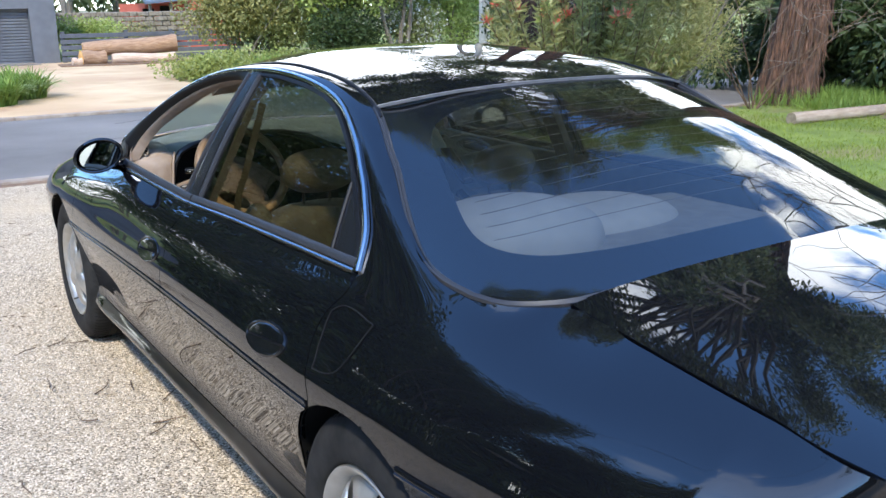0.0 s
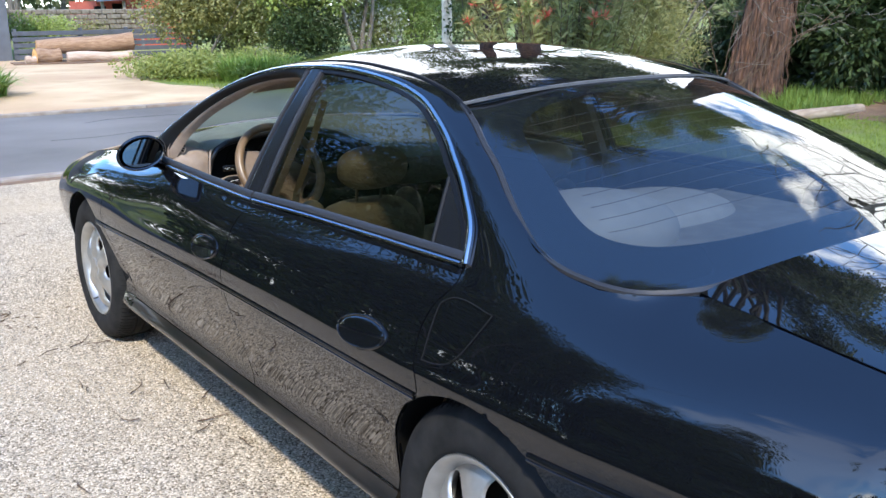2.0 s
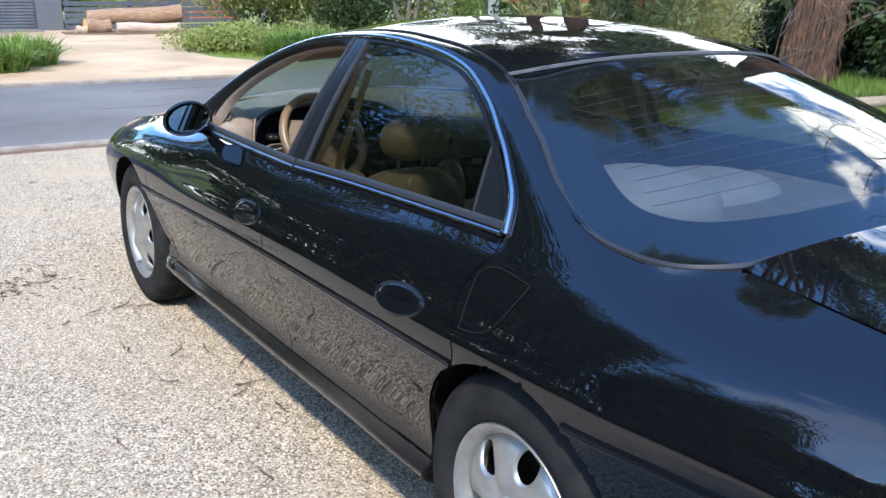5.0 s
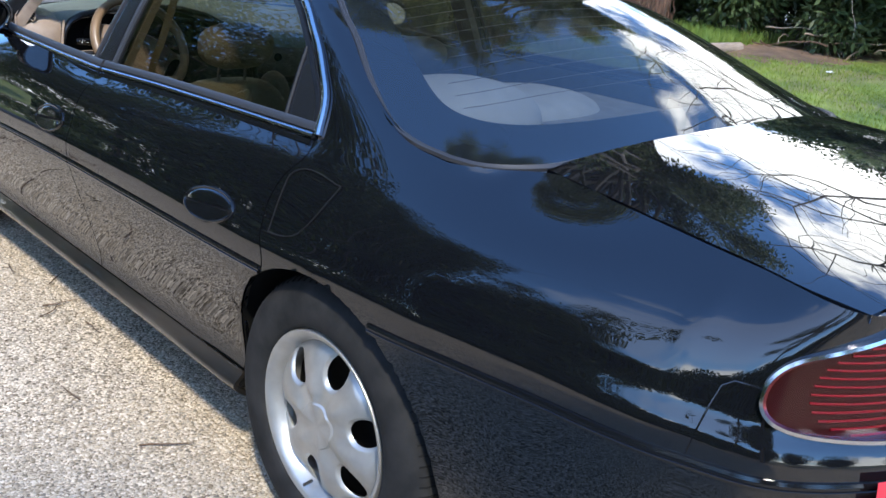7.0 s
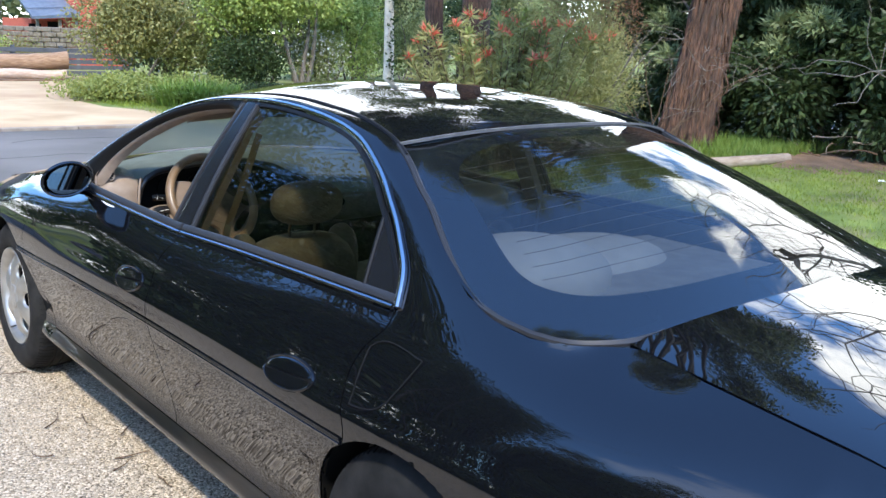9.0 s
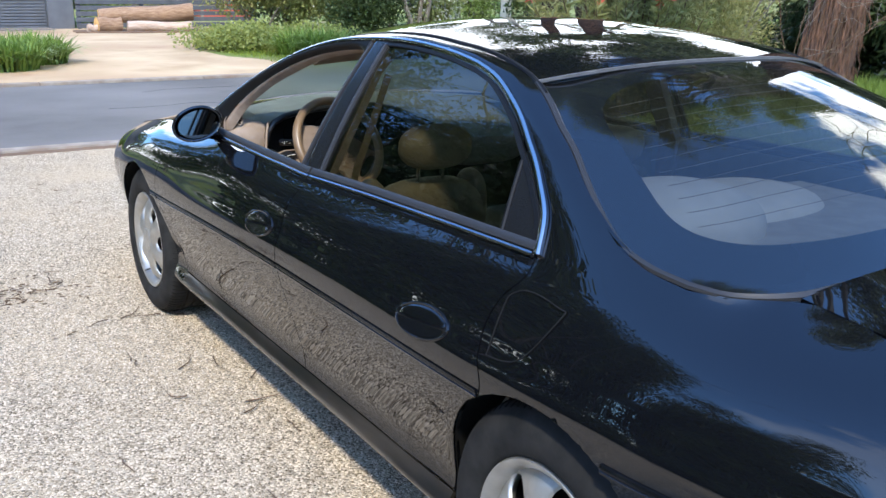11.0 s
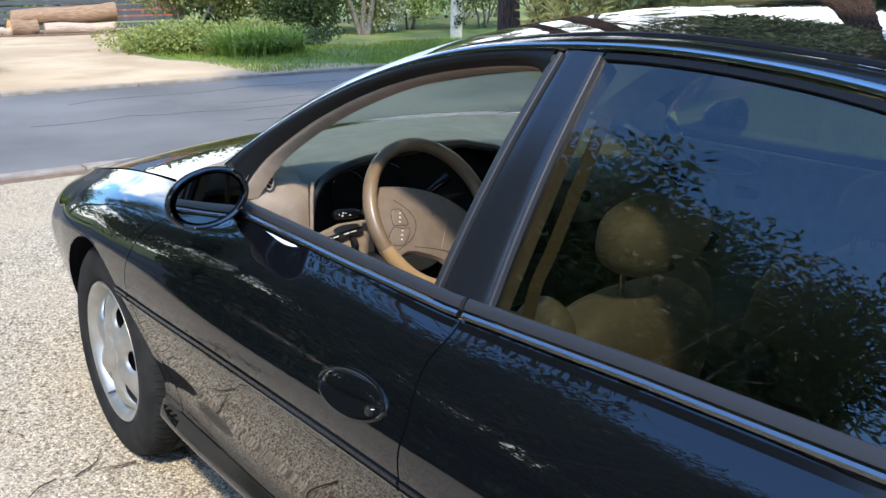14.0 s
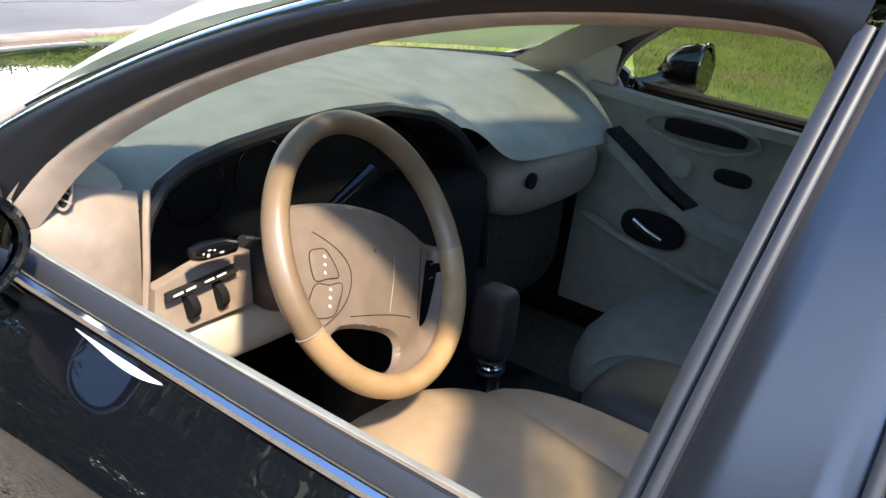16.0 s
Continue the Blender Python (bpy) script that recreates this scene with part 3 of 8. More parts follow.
for mirror in (False, True):
    side = "right" if mirror else "left"
    G = 0.0022
    bm = side_panel(bmesh.new(), E_REAR_DOOR, E_B, 1.72, 5.93, 40, 60, REAR_ARCH, mirror, G)
    rear_door = part("rear_door", solid(bm, 0.02), PAINT, car)
    bm = side_panel(bmesh.new(), E_B, E_FENDER, 1.72, 5.93, 44, 60, FRONT_ARCH, mirror, G)
    front_door = part("front_door", solid(bm, 0.02), PAINT, car)
    bm = side_panel(bmesh.new(), E_FENDER, E_NOSE, 2.75, 6.0, 130, 50, FRONT_ARCH, mirror, G)
    side_panel(bm, E_FENDER, arch_edge(-1), 1.2, 2.75, 8, 26, None, mirror, G)
    side_panel(bm, arch_edge(1), E_NOSE, 1.2, 2.75, 60, 26, None, mirror, G)
    bmesh.ops.remove_doubles(bm, verts=list(bm.verts), dist=0.0004)
    part("front_fender", solid(bm, 0.012), PAINT, car)
    bm = side_panel(bmesh.new(), flat(0.366), flat(2.526), 0.0, 1.68, 60, 16, None, mirror)
    part("rocker_panel", solid(bm, 0.012), SILL, car, "black sill dulled by pale road dust")
    bm = side_panel(bmesh.new(), E_TAIL, flat(-0.1), 0.0, 3.0, 90, 40, REAR_ARCH, mirror)
    part("rear_bumper_side", solid(bm, 0.012), PAINT, car)
    # quarter panel and rear pillar in one smooth sheet
    bm = bmesh.new()
    vs = np.linspace(3.0, 6.0, 46)
    uq = np.r_[np.linspace(-1.55, -0.90, 36)[:-1], np.linspace(-0.90, -0.18, 50)[:-1]]
    b_edge = E_REAR_DOOR(vs) - G
    t = np.linspace(0, 1, 34)
    U = np.concatenate([np.repeat(uq[None], 46, 0), -0.18 + (b_edge[:, None] + 0.18) * t[None]], 1)
    g = skin(U, np.repeat(vs[:, None], U.shape[1], 1))
    d = np.hypot(g[..., 1] - REAR_ARCH[0], g[..., 2] - REAR_ARCH[1])
    inside = d < REAR_ARCH[2]
    cnt = inside[:-1, :-1].astype(int) + inside[1:, :-1] + inside[:-1, 1:] + inside[1:, 1:]
    keep = cnt < 3
    snap = np.zeros_like(inside)
    for i, j in zip(*np.nonzero(keep)):
        for p in ((i, j), (i + 1, j), (i, j + 1), (i + 1, j + 1)):
            snap[p] |= inside[p]
    k = np.where(snap, REAR_ARCH[2] / np.maximum(d, 1e-6), 1.0)
    g[..., 1], g[..., 2] = REAR_ARCH[0] + (g[..., 1] - REAR_ARCH[0]) * k, REAR_ARCH[1] + (g[..., 2] - REAR_ARCH[1]) * k
    dead = inside & ~snap
    keep &= ~(dead[:-1, :-1] | dead[1:, :-1] | dead[:-1, 1:] | dead[1:, 1:])
    seam = g[-1, len(uq):]                        # from the glass corner to the window's rear end
    # pillar: rungs from the arch to the ditch, meeting the quarter panel along the seam
    ns = 70
    s_a = np.linspace(0.0, 1.0, ns)
    s_d = np.linspace(0.0, 1.0, ns)
    A, D = arch_at(s_a), ditch_at(s_d)
    # the lower rungs bow towards the seam
    rung = 1 - t
    rung = rung[::-1]
    nr = len(rung)
    P = A[:, None] * (1 - rung[None, :, None]) + D[:, None] * rung[None, :, None]
    bow = np.sin(np.pi * rung)[None, :] * 0.010
    P[..., 0] -= bow * 0.7
    P[..., 2] += bow * 0.6
    low = seam[::-1]                              # window end to glass corner
    fade = np.clip((s_a - 0.80) / 0.20, 0, 1)[:, None, None] ** 2
    P = P + fade * (low[None] - P[-1][None])
    gg, PP = (right(g), right(P)) if mirror else (g, P)
    grid_mesh(bm, gg, flip=not mirror, keep=keep)
    grid_mesh(bm, PP, flip=mirror)
    bmesh.ops.delete(bm, geom=[v for v in bm.verts if not v.link_faces], context="VERTS")
    bmesh.ops.remove_doubles(bm, verts=list(bm.verts), dist=0.0003)
    sm = [v for v in bm.verts if not v.is_boundary and -0.80 < v.co.y < 0.34 and 0.80 < v.co.z < 1.14]
    for _ in range(140):
        bmesh.ops.smooth_vert(bm, verts=sm, factor=0.5, use_axis_x=True, use_axis_y=True, use_axis_z=True)
    bmesh.ops.recalc_face_normals(bm, faces=list(bm.faces))
    part("quarter_panel", solid(bm, 0.008), PAINT, car)


def roof_rows(s0, s1, n, m, crown, lift=0.0):
    """Rows across from the left ditch to the right one."""
    rows = []
    for s in np.linspace(s0, s1, n):
        L = ditch_at(s)[0]
        t = np.linspace(-1, 1, m)
        c = crown(s)
        row = np.empty((m, 3))
        row[:, 0] = t * -L[0]
        row[:, 1] = L[1] + c[0] * (1 - t**2)
        row[:, 2] = L[2] + lift + c[1] * (1 - np.abs(t) ** 2.4)
        rows.append(row)
    return np.array(rows)


def lerp(a, b, t):
    return a + (b - a) * t


# roof
g = roof_rows(S_FRONT, S_REAR, 40, 41, lambda s: (lerp(0.14, -0.115, (s - S_FRONT) / (S_REAR - S_FRONT)), 0.048))
bm = bmesh.new()
grid_mesh(bm, g, flip=True)
bmesh.ops.recalc_face_normals(bm, faces=list(bm.faces))
part("roof", solid(bm, 0.01), PAINT, car)
# rear glass: from the roof's rear edge to the deck
GLASS_LOW = np.array([(-0.745, -0.20, 0.991), (-0.725, -0.268, 0.989), (-0.64, -0.338, 0.992), (-0.48, -0.372, 1.004), (-0.25, -0.392, 1.014), (0.0, -0.40, 1.018)])
_l = np.r_[0, np.cumsum(np.linalg.norm(np.diff(GLASS_LOW, axis=0), axis=1))]
top = roof_rows(S_REAR, S_REAR + 1e-4, 2, 61, lambda s: (-0.115, 0.048))[0]
half = hermite(_l / _l[-1], GLASS_LOW, np.linspace(0, 1, 31))
low = np.concatenate([half, right(half)[::-1][1:]])
rows = []
for t in np.linspace(0, 1, 41):
    s = lerp(S_REAR, 1.0, t)
    L = ditch_at(s)[0]
    row = top * (1 - t) + low * t
    bulge = math.sin(math.pi * t) * 0.035
    x = np.linspace(-1, 1, 61)
    # edges follow the ditch, the middle runs straight with a little crown
    e = np.abs(x) ** 6
    edge = np.where(x[:, None] < 0, L[None], right(L)[None])
    if t < 0.999:
        row = row * (1 - e[:, None]) + edge * e[:, None]
        row[:, 0] = np.sign(x) * np.maximum(np.abs(x) * -L[0], 0) * (1 - t) + row[:, 0] * t
    row[:, 2] += bulge * (1 - x**2)
    row[:, 1] -= bulge * 0.4 * (1 - x**2)
    rows.append(row)
REAR_G = np.array(rows)
bm = bmesh.new()
grid_mesh(bm, REAR_G)
bmesh.ops.recalc_face_normals(bm, faces=list(bm.faces))
rear_window = part("rear_window", bm, GLASS_REAR, car, "tinted rear window with fine heating wires")


def sub(g, r0, r1, c0, c1, n=40, m=60, lift=0.0):
    """A piece of a gridded sheet between fractions of its rows and columns, lifted off it."""
    rr, cc = np.linspace(r0, r1, n), np.linspace(c0, c1, m)
    a = hermite(np.linspace(0, 1, g.shape[0]), g, rr)
    b = hermite(np.linspace(0, 1, g.shape[1]), a.swapaxes(0, 1), cc).swapaxes(0, 1)
    du, dv = np.gradient(b, axis=0), np.gradient(b, axis=1)
    nn = np.cross(du, dv)
    nn /= np.linalg.norm(nn, axis=-1, keepdims=True)
    nn *= np.where(nn[..., 2:3] < 0, -1, 1)
    return b + nn * lift


# black border printed on the rear glass, on its inner face
bm = bmesh.new()
gb = sub(REAR_G, 0, 1, 0, 1, 90, 121, -0.009)
ang = np.linspace(0, 2 * math.pi, 181)
ca, sa = np.cos(ang), np.sin(ang)
oc, orr = ca / np.maximum(np.abs(ca), np.abs(sa)), sa / np.maximum(np.abs(ca), np.abs(sa))
ic = np.sign(ca) * np.abs(ca) ** 0.38 * 0.845
ir = np.sign(sa) * np.abs(sa) ** 0.38 * 0.80 - 0.06


def on_glass(r, c):
    """Bilinear points of the glass by row and column fractions in -1..1."""
    fr_, fc = np.clip((r + 1) / 2, 0, 1) * 88.999, np.clip((c + 1) / 2, 0, 1) * 119.999
    i_, j_ = fr_.astype(int), fc.astype(int)
    u, v = (fr_ - i_)[:, None], (fc - j_)[:, None]
    return gb[i_, j_] * (1 - u) * (1 - v) + gb[i_ + 1, j_] * u * (1 - v) + gb[i_, j_ + 1] * (1 - u) * v + gb[i_ + 1, j_ + 1] * u * v


grid_mesh(bm, np.array([on_glass(orr * (1 - k) + ir * k, oc * (1 - k) + ic * k) for k in np.linspace(0, 1, 8)]))
bmesh.ops.recalc_face_normals(bm, faces=list(bm.faces))
part("glass_border", bm, FRIT, rear_window)
HEATWIRE = mat("heating_wire", (0.18, 0.155, 0.125), 0.5)
for i in range(11):
    r = 0.20 + 0.055 * i
    line = sub(REAR_G, r, r + 1e-3, 0.10, 0.90, 2, 40, -0.003)[0]
    part("heating_wire", sweep(bmesh.new(), [tuple(p) for p in line], ring(0.0008, 3)), HEATWIRE, rear_window)
# rubber lips round the rear glass
outer = [tuple(p) for p in ditch_at(np.linspace(S_REAR, 1, 40))] + [tuple(p) for p in half[1:]]
outer += [(-p[0], p[1], p[2]) for p in outer[::-1][1:]]
part("glass_seal", sweep(bmesh.new(), outer, [(-0.009, -0.005), (0.009, -0.005), (0.008, 0.002), (0.004, 0.0045), (0.001, 0.001), (-0.004, 0.0045), (-0.008, 0.002)], up=(0, -0.3, 1)), PILLAR_SEAL, rear_window)
topline = [tuple(p + np.array((0, 0, 0.002))) for p in top]
part("roof_strip", sweep(bmesh.new(), topline, [(-0.008, -0.004), (0.008, -0.004), (0.008, 0.003), (-0.008, 0.003)]), vary(mat("grey_rubber", rough=0.5), (0.06, 0.06, 0.064), (0.09, 0.09, 0.095), 30), rear_window, "grey rubber strip")
# windscreen
g = roof_rows(0.0, S_FRONT, 30, 41, lambda s: (lerp(0.36, 0.14, s / S_FRONT), lerp(0.0, 0.052, s / S_FRONT)))
g[:, :, 2] += (np.sin(np.linspace(0, math.pi, 30)) * 0.02)[:, None]
SCREEN_G = g
bm = bmesh.new()
grid_mesh(bm, g)
bmesh.ops.recalc_face_normals(bm, faces=list(bm.faces))
windscreen = part("windscreen", bm, GLASS_FRONT, car)
for mirror in (False, True):
    f = right if mirror else (lambda q: q)
    pts = [tuple(p) for p in f(ditch_at(np.linspace(0.0, S_REAR + 0.02, 60)))]
    part("roof_moulding", sweep(bmesh.new(), pts, ring(0.0065, 8)), SEAL, car)

# boot lid: between the side gaps and the rear edge
gap = hermite([-1.0, -0.93, -0.84, -0.73, -0.62, -0.55, -0.36], np.array([(-0.677, -1.022, 0.942), (-0.681, -0.93, 0.9495), (-0.671, -0.84, 0.9575), (-0.664, -0.73, 0.966), (-0.657, -0.62, 0.974), (-0.650, -0.55, 0.979), (-0.632, -0.352, 0.9915)]), np.linspace(-1.0, -0.36, 60))
rows = []
for i, p in enumerate(gap):
    f = i / 59
    t = np.linspace(-1, 1, 49)
    row = np.empty((49, 3))
    row[:, 0] = t * (-p[0] - 0.0045)
    row[:, 1] = p[1] + lerp(-0.055, -0.052, f) * (1 - t**2)
    row[:, 2] = p[2] + lerp(0.012, 0.030, f) * (1 - np.abs(t) ** 2.2) + 0.015 * (1 - np.abs(t) ** 4.5)
    rows.append(row)
DECK = np.array(rows)
bm = bmesh.new()
grid_mesh(bm, DECK, flip=True)
bmesh.ops.recalc_face_normals(bm, faces=list(bm.faces))
part("boot_lid", solid(bm, 0.015), PAINT, car)
# bonnet
hg = hermite([2.40, 2.9, 3.3, 3.6, 3.74], np.array([(-0.75, 2.42, 0.921), (-0.742, 2.9, 0.888), (-0.727, 3.3, 0.832), (-0.687, 3.6, 0.767), (-0.617, 3.74, 0.694)]), np.linspace(2.40, 3.74, 40))
rows = []
for i, p in enumerate(hg):
    f = i / 39
    t = np.linspace(-1, 1, 41)
    row = np.empty((41, 3))
    row[:, 0] = t * (-p[0] - 0.0045)
    row[:, 1] = p[1] + lerp(0.34, 0.12, f) * (1 - t**2)
    row[:, 2] = p[2] + lerp(0.045, -0.02, f**2) * (1 - np.abs(t) ** 2.2)
    rows.append(row)
BONNET = np.array(rows)
bm = bmesh.new()
grid_mesh(bm, BONNET)
bmesh.ops.recalc_face_normals(bm, faces=list(bm.faces))
part("bonnet", solid(bm, 0.015), PAINT, car)
# cowl between bonnet and windscreen
rows = [SCREEN_G[0] + np.array((0, 0, -0.01)), BONNET[0][:, :] + np.array((0, 0, -0.012))]
bm = bmesh.new()
grid_mesh(bm, np.array(rows))
part("cowl", solid(bm, 0.01), BLACKPLASTIC, car)

# dark inner shell behind the panel gaps
bm = bmesh.new()
for mirror in (False, True):
    us, vs = np.linspace(-0.98, 3.78, 160), np.linspace(1.6, 5.9, 26)
    g = skin(np.repeat(us[None], 26, 0), np.repeat(vs[:, None], 160, 1))
    g[..., 0] += 0.028
    g[..., 2] -= 0.012
    kz = np.ones((25, 159), bool)
    for a in (REAR_ARCH, FRONT_ARCH):
        dd = np.hypot(g[..., 1] - a[0], g[..., 2] - a[1]) < a[2] + 0.02
        kz &= ~(dd[:-1, :-1] | dd[1:, 1:] | dd[1:, :-1] | dd[:-1, 1:])
    grid_mesh(bm, right(g) if mirror else g, keep=kz)
bmesh.ops.delete(bm, geom=[v for v in bm.verts if not v.link_faces], context="VERTS")
part("inner_shell", bm, DARK, car)
bm = bmesh.new()
box(bm, -0.70, 0.70, -0.98, 3.5, 0.22, 0.30)
part("floor_pan", bm, DARK, car)
bm = bmesh.new()
box(bm, -0.60, 0.60, -0.95, -0.42, 0.30, 0.90)
part("boot_floor", bm, DARK, car)
bm = bmesh.new()
box(bm, -0.60, 0.60, 2.75, 3.55, 0.30, 0.72)
part("engine_bay", bm, DARK, car)


def wheel_well(y, flip):
    bm = bmesh.new()
    n = 40
    rings = []
    angles = np.linspace(-0.20, math.pi + 0.20, n)
    edge = []
    for a in angles:
        py, pz = y + 0.372 * math.cos(a), 0.335 + 0.372 * math.sin(a)
        col = skin(np.full(60, py), np.linspace(0.6, 5.0, 60))
        edge.append(float(np.interp(pz, col[:, 2], col[:, 0])))
    for off, r in ((0.006, 0.371), (0.030, 0.385), (None, 0.385), (None, 0.05)):
        rings.append([bm.verts.new(((-0.62 if off is None else e + off) * flip, y + r * math.cos(a), 0.335 + r * math.sin(a))) for a, e in zip(angles, edge)])
    for q, w in zip(rings, rings[1:]):
        for i in range(n - 1):
            bm.faces.new((q[i], q[i + 1], w[i + 1], w[i]))
    return bm


for y in (0.0, 2.891):
    for f in (1, -1):
        part("wheel_well", wheel_well(y, f), DARK, car)


def build_wheel():
    """A wheel that faces -x, with its centre at the origin."""
    w = new("wheel")
    bm = bmesh.new()
    prof = [(0.222, 0.02), (0.226, -0.004), (0.234, -0.012), (0.262, -0.018), (0.292, -0.018), (0.316, -0.008), (0.330, 0.004), (0.3375, 0.016), (0.342, 0.04), (0.3435, 0.06)]
    grooves = []
    for gx in (0.075, 0.115, 0.155):
        grooves += [(0.3435, gx - 0.006), (0.336, gx - 0.004), (0.336, gx + 0.004), (0.3435, gx + 0.006)]
    prof += grooves + [(0.342, 0.185), (0.335, 0.21), (0.30, 0.235), (0.23, 0.23)]
    lathe(bm, prof, 72)
    tyre = part("tyre", bm, TYRE, w)
    for i in range(90):
        a = 2 * math.pi * i / 90
        bm = bmesh.new()
        c, s = math.cos(a), math.sin(a)
        pts = [(0.345 * 0 + h, r * c, r * s) for r, h in ((0.331, 0.004), (0.3395, 0.018), (0.3442, 0.045), (0.3444, 0.064))]
        sweep(bm, pts, [(-0.0016, -0.001), (0.0016, -0.001), (0.0016, 0.0008), (-0.0016, 0.0008)], up=(0, c, s))
        if i < 90:
            part("tread_cut", bm, DARK, tyre)
    bm = bmesh.new()
    lathe(bm, [(0.185, 0.045), (0.196, 0.012), (0.205, 0.0), (0.214, -0.008), (0.221, -0.009), (0.224, -0.003), (0.221, 0.02), (0.20, 0.08), (0.19, 0.16)], 64)
    part("rim", bm, ALLOY, w)
    # six broad spokes between oval holes
    bm = bmesh.new()
    nr, na = 52, 300
    gg = np.zeros((nr, na + 1, 3))
    hole = np.zeros((nr, na + 1), bool)
    for i, r in enumerate(np.linspace(0.0, 0.203, nr)):
        for j in range(na + 1):
            a = 2 * math.pi * j / na
            ph = (a * 6 / (2 * math.pi)) % 1.0 - 0.5          # 0 in the middle of a hole
            off = ph / 6 * 2 * math.pi * r
            e = ((r - 0.146) / 0.041) ** 2 + (off / (0.0315 + 0.10 * (r - 0.146))) ** 2
            dish = 0.030 * (r / 0.2) ** 2 - 0.022 if r < 0.12 else lerp(-0.0112, 0.02, ((r - 0.12) / 0.083) ** 1.5)
            ridge = -0.012 * (0.5 - 0.5 * math.cos(2 * math.pi * ph)) ** 1.5 * min(1, r / 0.08) ** 2 * (1 if r < 0.17 else max(0.0, 1 - (r - 0.17) / 0.033)) - (0.004 if r < 0.052 else 0.0)
            depth = dish + ridge + 0.022 * max(0.0, 1.35 - max(e, 1.0))
            rr, aa = r, a
            if 0.02 < e < 1:                                   # pull the edge onto the oval
                f = 1 / math.sqrt(e)
                rr, aa = 0.146 + (r - 0.146) * f, a + off * (f - 1) / max(r, 0.05)
            gg[i, j] = (depth + 0.012, rr * math.cos(aa), rr * math.sin(aa))
            hole[i, j] = e < 1
    kk = ~(hole[:-1, :-1] & hole[1:, 1:] & hole[1:, :-1] & hole[:-1, 1:])
    grid_mesh(bm, gg, keep=kk)
    bmesh.ops.delete(bm, geom=[v for v in bm.verts if not v.link_faces], context="VERTS")
    bmesh.ops.remove_doubles(bm, verts=list(bm.verts), dist=0.0004)
    bmesh.ops.recalc_face_normals(bm, faces=list(bm.faces))
    part("wheel_face", bm, ALLOY, w, "silver alloy face with six oval holes")
    bm = bmesh.new()
    lathe(bm, [(0.0, 0.0), (0.196, 0.0), (0.196, 0.004)], 40, centre=(0.075, 0, 0))
    part("brake_disc", bm, DARK, w)
    bm = bmesh.new()
    tube(bm, [(-0.012, 0.0, -0.187), (0.012, 0.0, -0.183)], 0.004, 8)
    part("tyre_valve", bm, BLACKPLASTIC, w)
    return w


w0 = build_wheel()
w0.parent = car
for n_, (x, y, rz, rx) in enumerate(((-0.888, 0.0, 0, 14), (-0.886, 2.891, 0, 25), (0.888, 0.0, 180, 0), (0.886, 2.891, 180, 40))):
    m = Matrix.Translation((x, y, 0.338)) @ Matrix.Rotation(radians(rz), 4, "Z") @ Matrix.Rotation(radians(rx), 4, "X")
    if n_ == 0:
        w0.matrix_basis = m
    else:
        w = copy_thing(w0, m)
        w.parent = car

# ---- side windows, pillars and bright trim ----
_ay = np.array(ARCH_YZ)[::-1]


def arch_z(y):
    return np.interp(y, _ay[:, 0], _ay[:, 1])


def belt_z(y):
    return np.interp(y, [0.165, 0.5, 0.9, 1.29, 1.6, 2.02, 2.2], [0.961, 0.955, 0.946, 0.932, 0.934, 0.94, 0.95])


def gx(z, out=0.0):
    return side_x(z) - 0.014 * np.sin(np.pi * np.clip((z - 0.94) / 0.4, 0, 1)) - out


def side_sheet(ys, lo, hi, out, nz=14, mirror=False):
    """A sheet on the side windows' surface between heights lo(y) and hi(y)."""
    rows = []
    for t in np.linspace(0, 1, nz):
        z = lo + (hi - lo) * t
        rows.append(np.c_[gx(z, out), ys, z])
    g = np.array(rows)
    bm = bmesh.new()
    grid_mesh(bm, right(g) if mirror else g, flip=not mirror)
    return bm


OUT = Vector((-0.85, 0, 0.527))
INNER_FRONT = [(2.155, 0.948), (2.104, 1.038), (2.006, 1.118), (1.898, 1.180), (1.780, 1.230), (1.657, 1.265), (1.543, 1.286), (1.43, 1.299), (1.355, 1.298), (1.322, 1.272)]


def skin_at(y, z, out=0.0):
    """The point of the left side at y and height z, with its outward normal."""
    a, b = 1.5, 6.0
    for _ in range(24):
        m = (a + b) / 2
        if skin(y, m)[2] < z:
            a = m
        else:
            b = m
    p, q, r = skin(y, a), skin(y + 0.01, a), skin(y, min(a + 0.05, 6))
    n = Vector(np.cross(r - p, q - p)).normalized()
    n = n if n.x < 0 else -n
    return Vector(p) + n * out, n


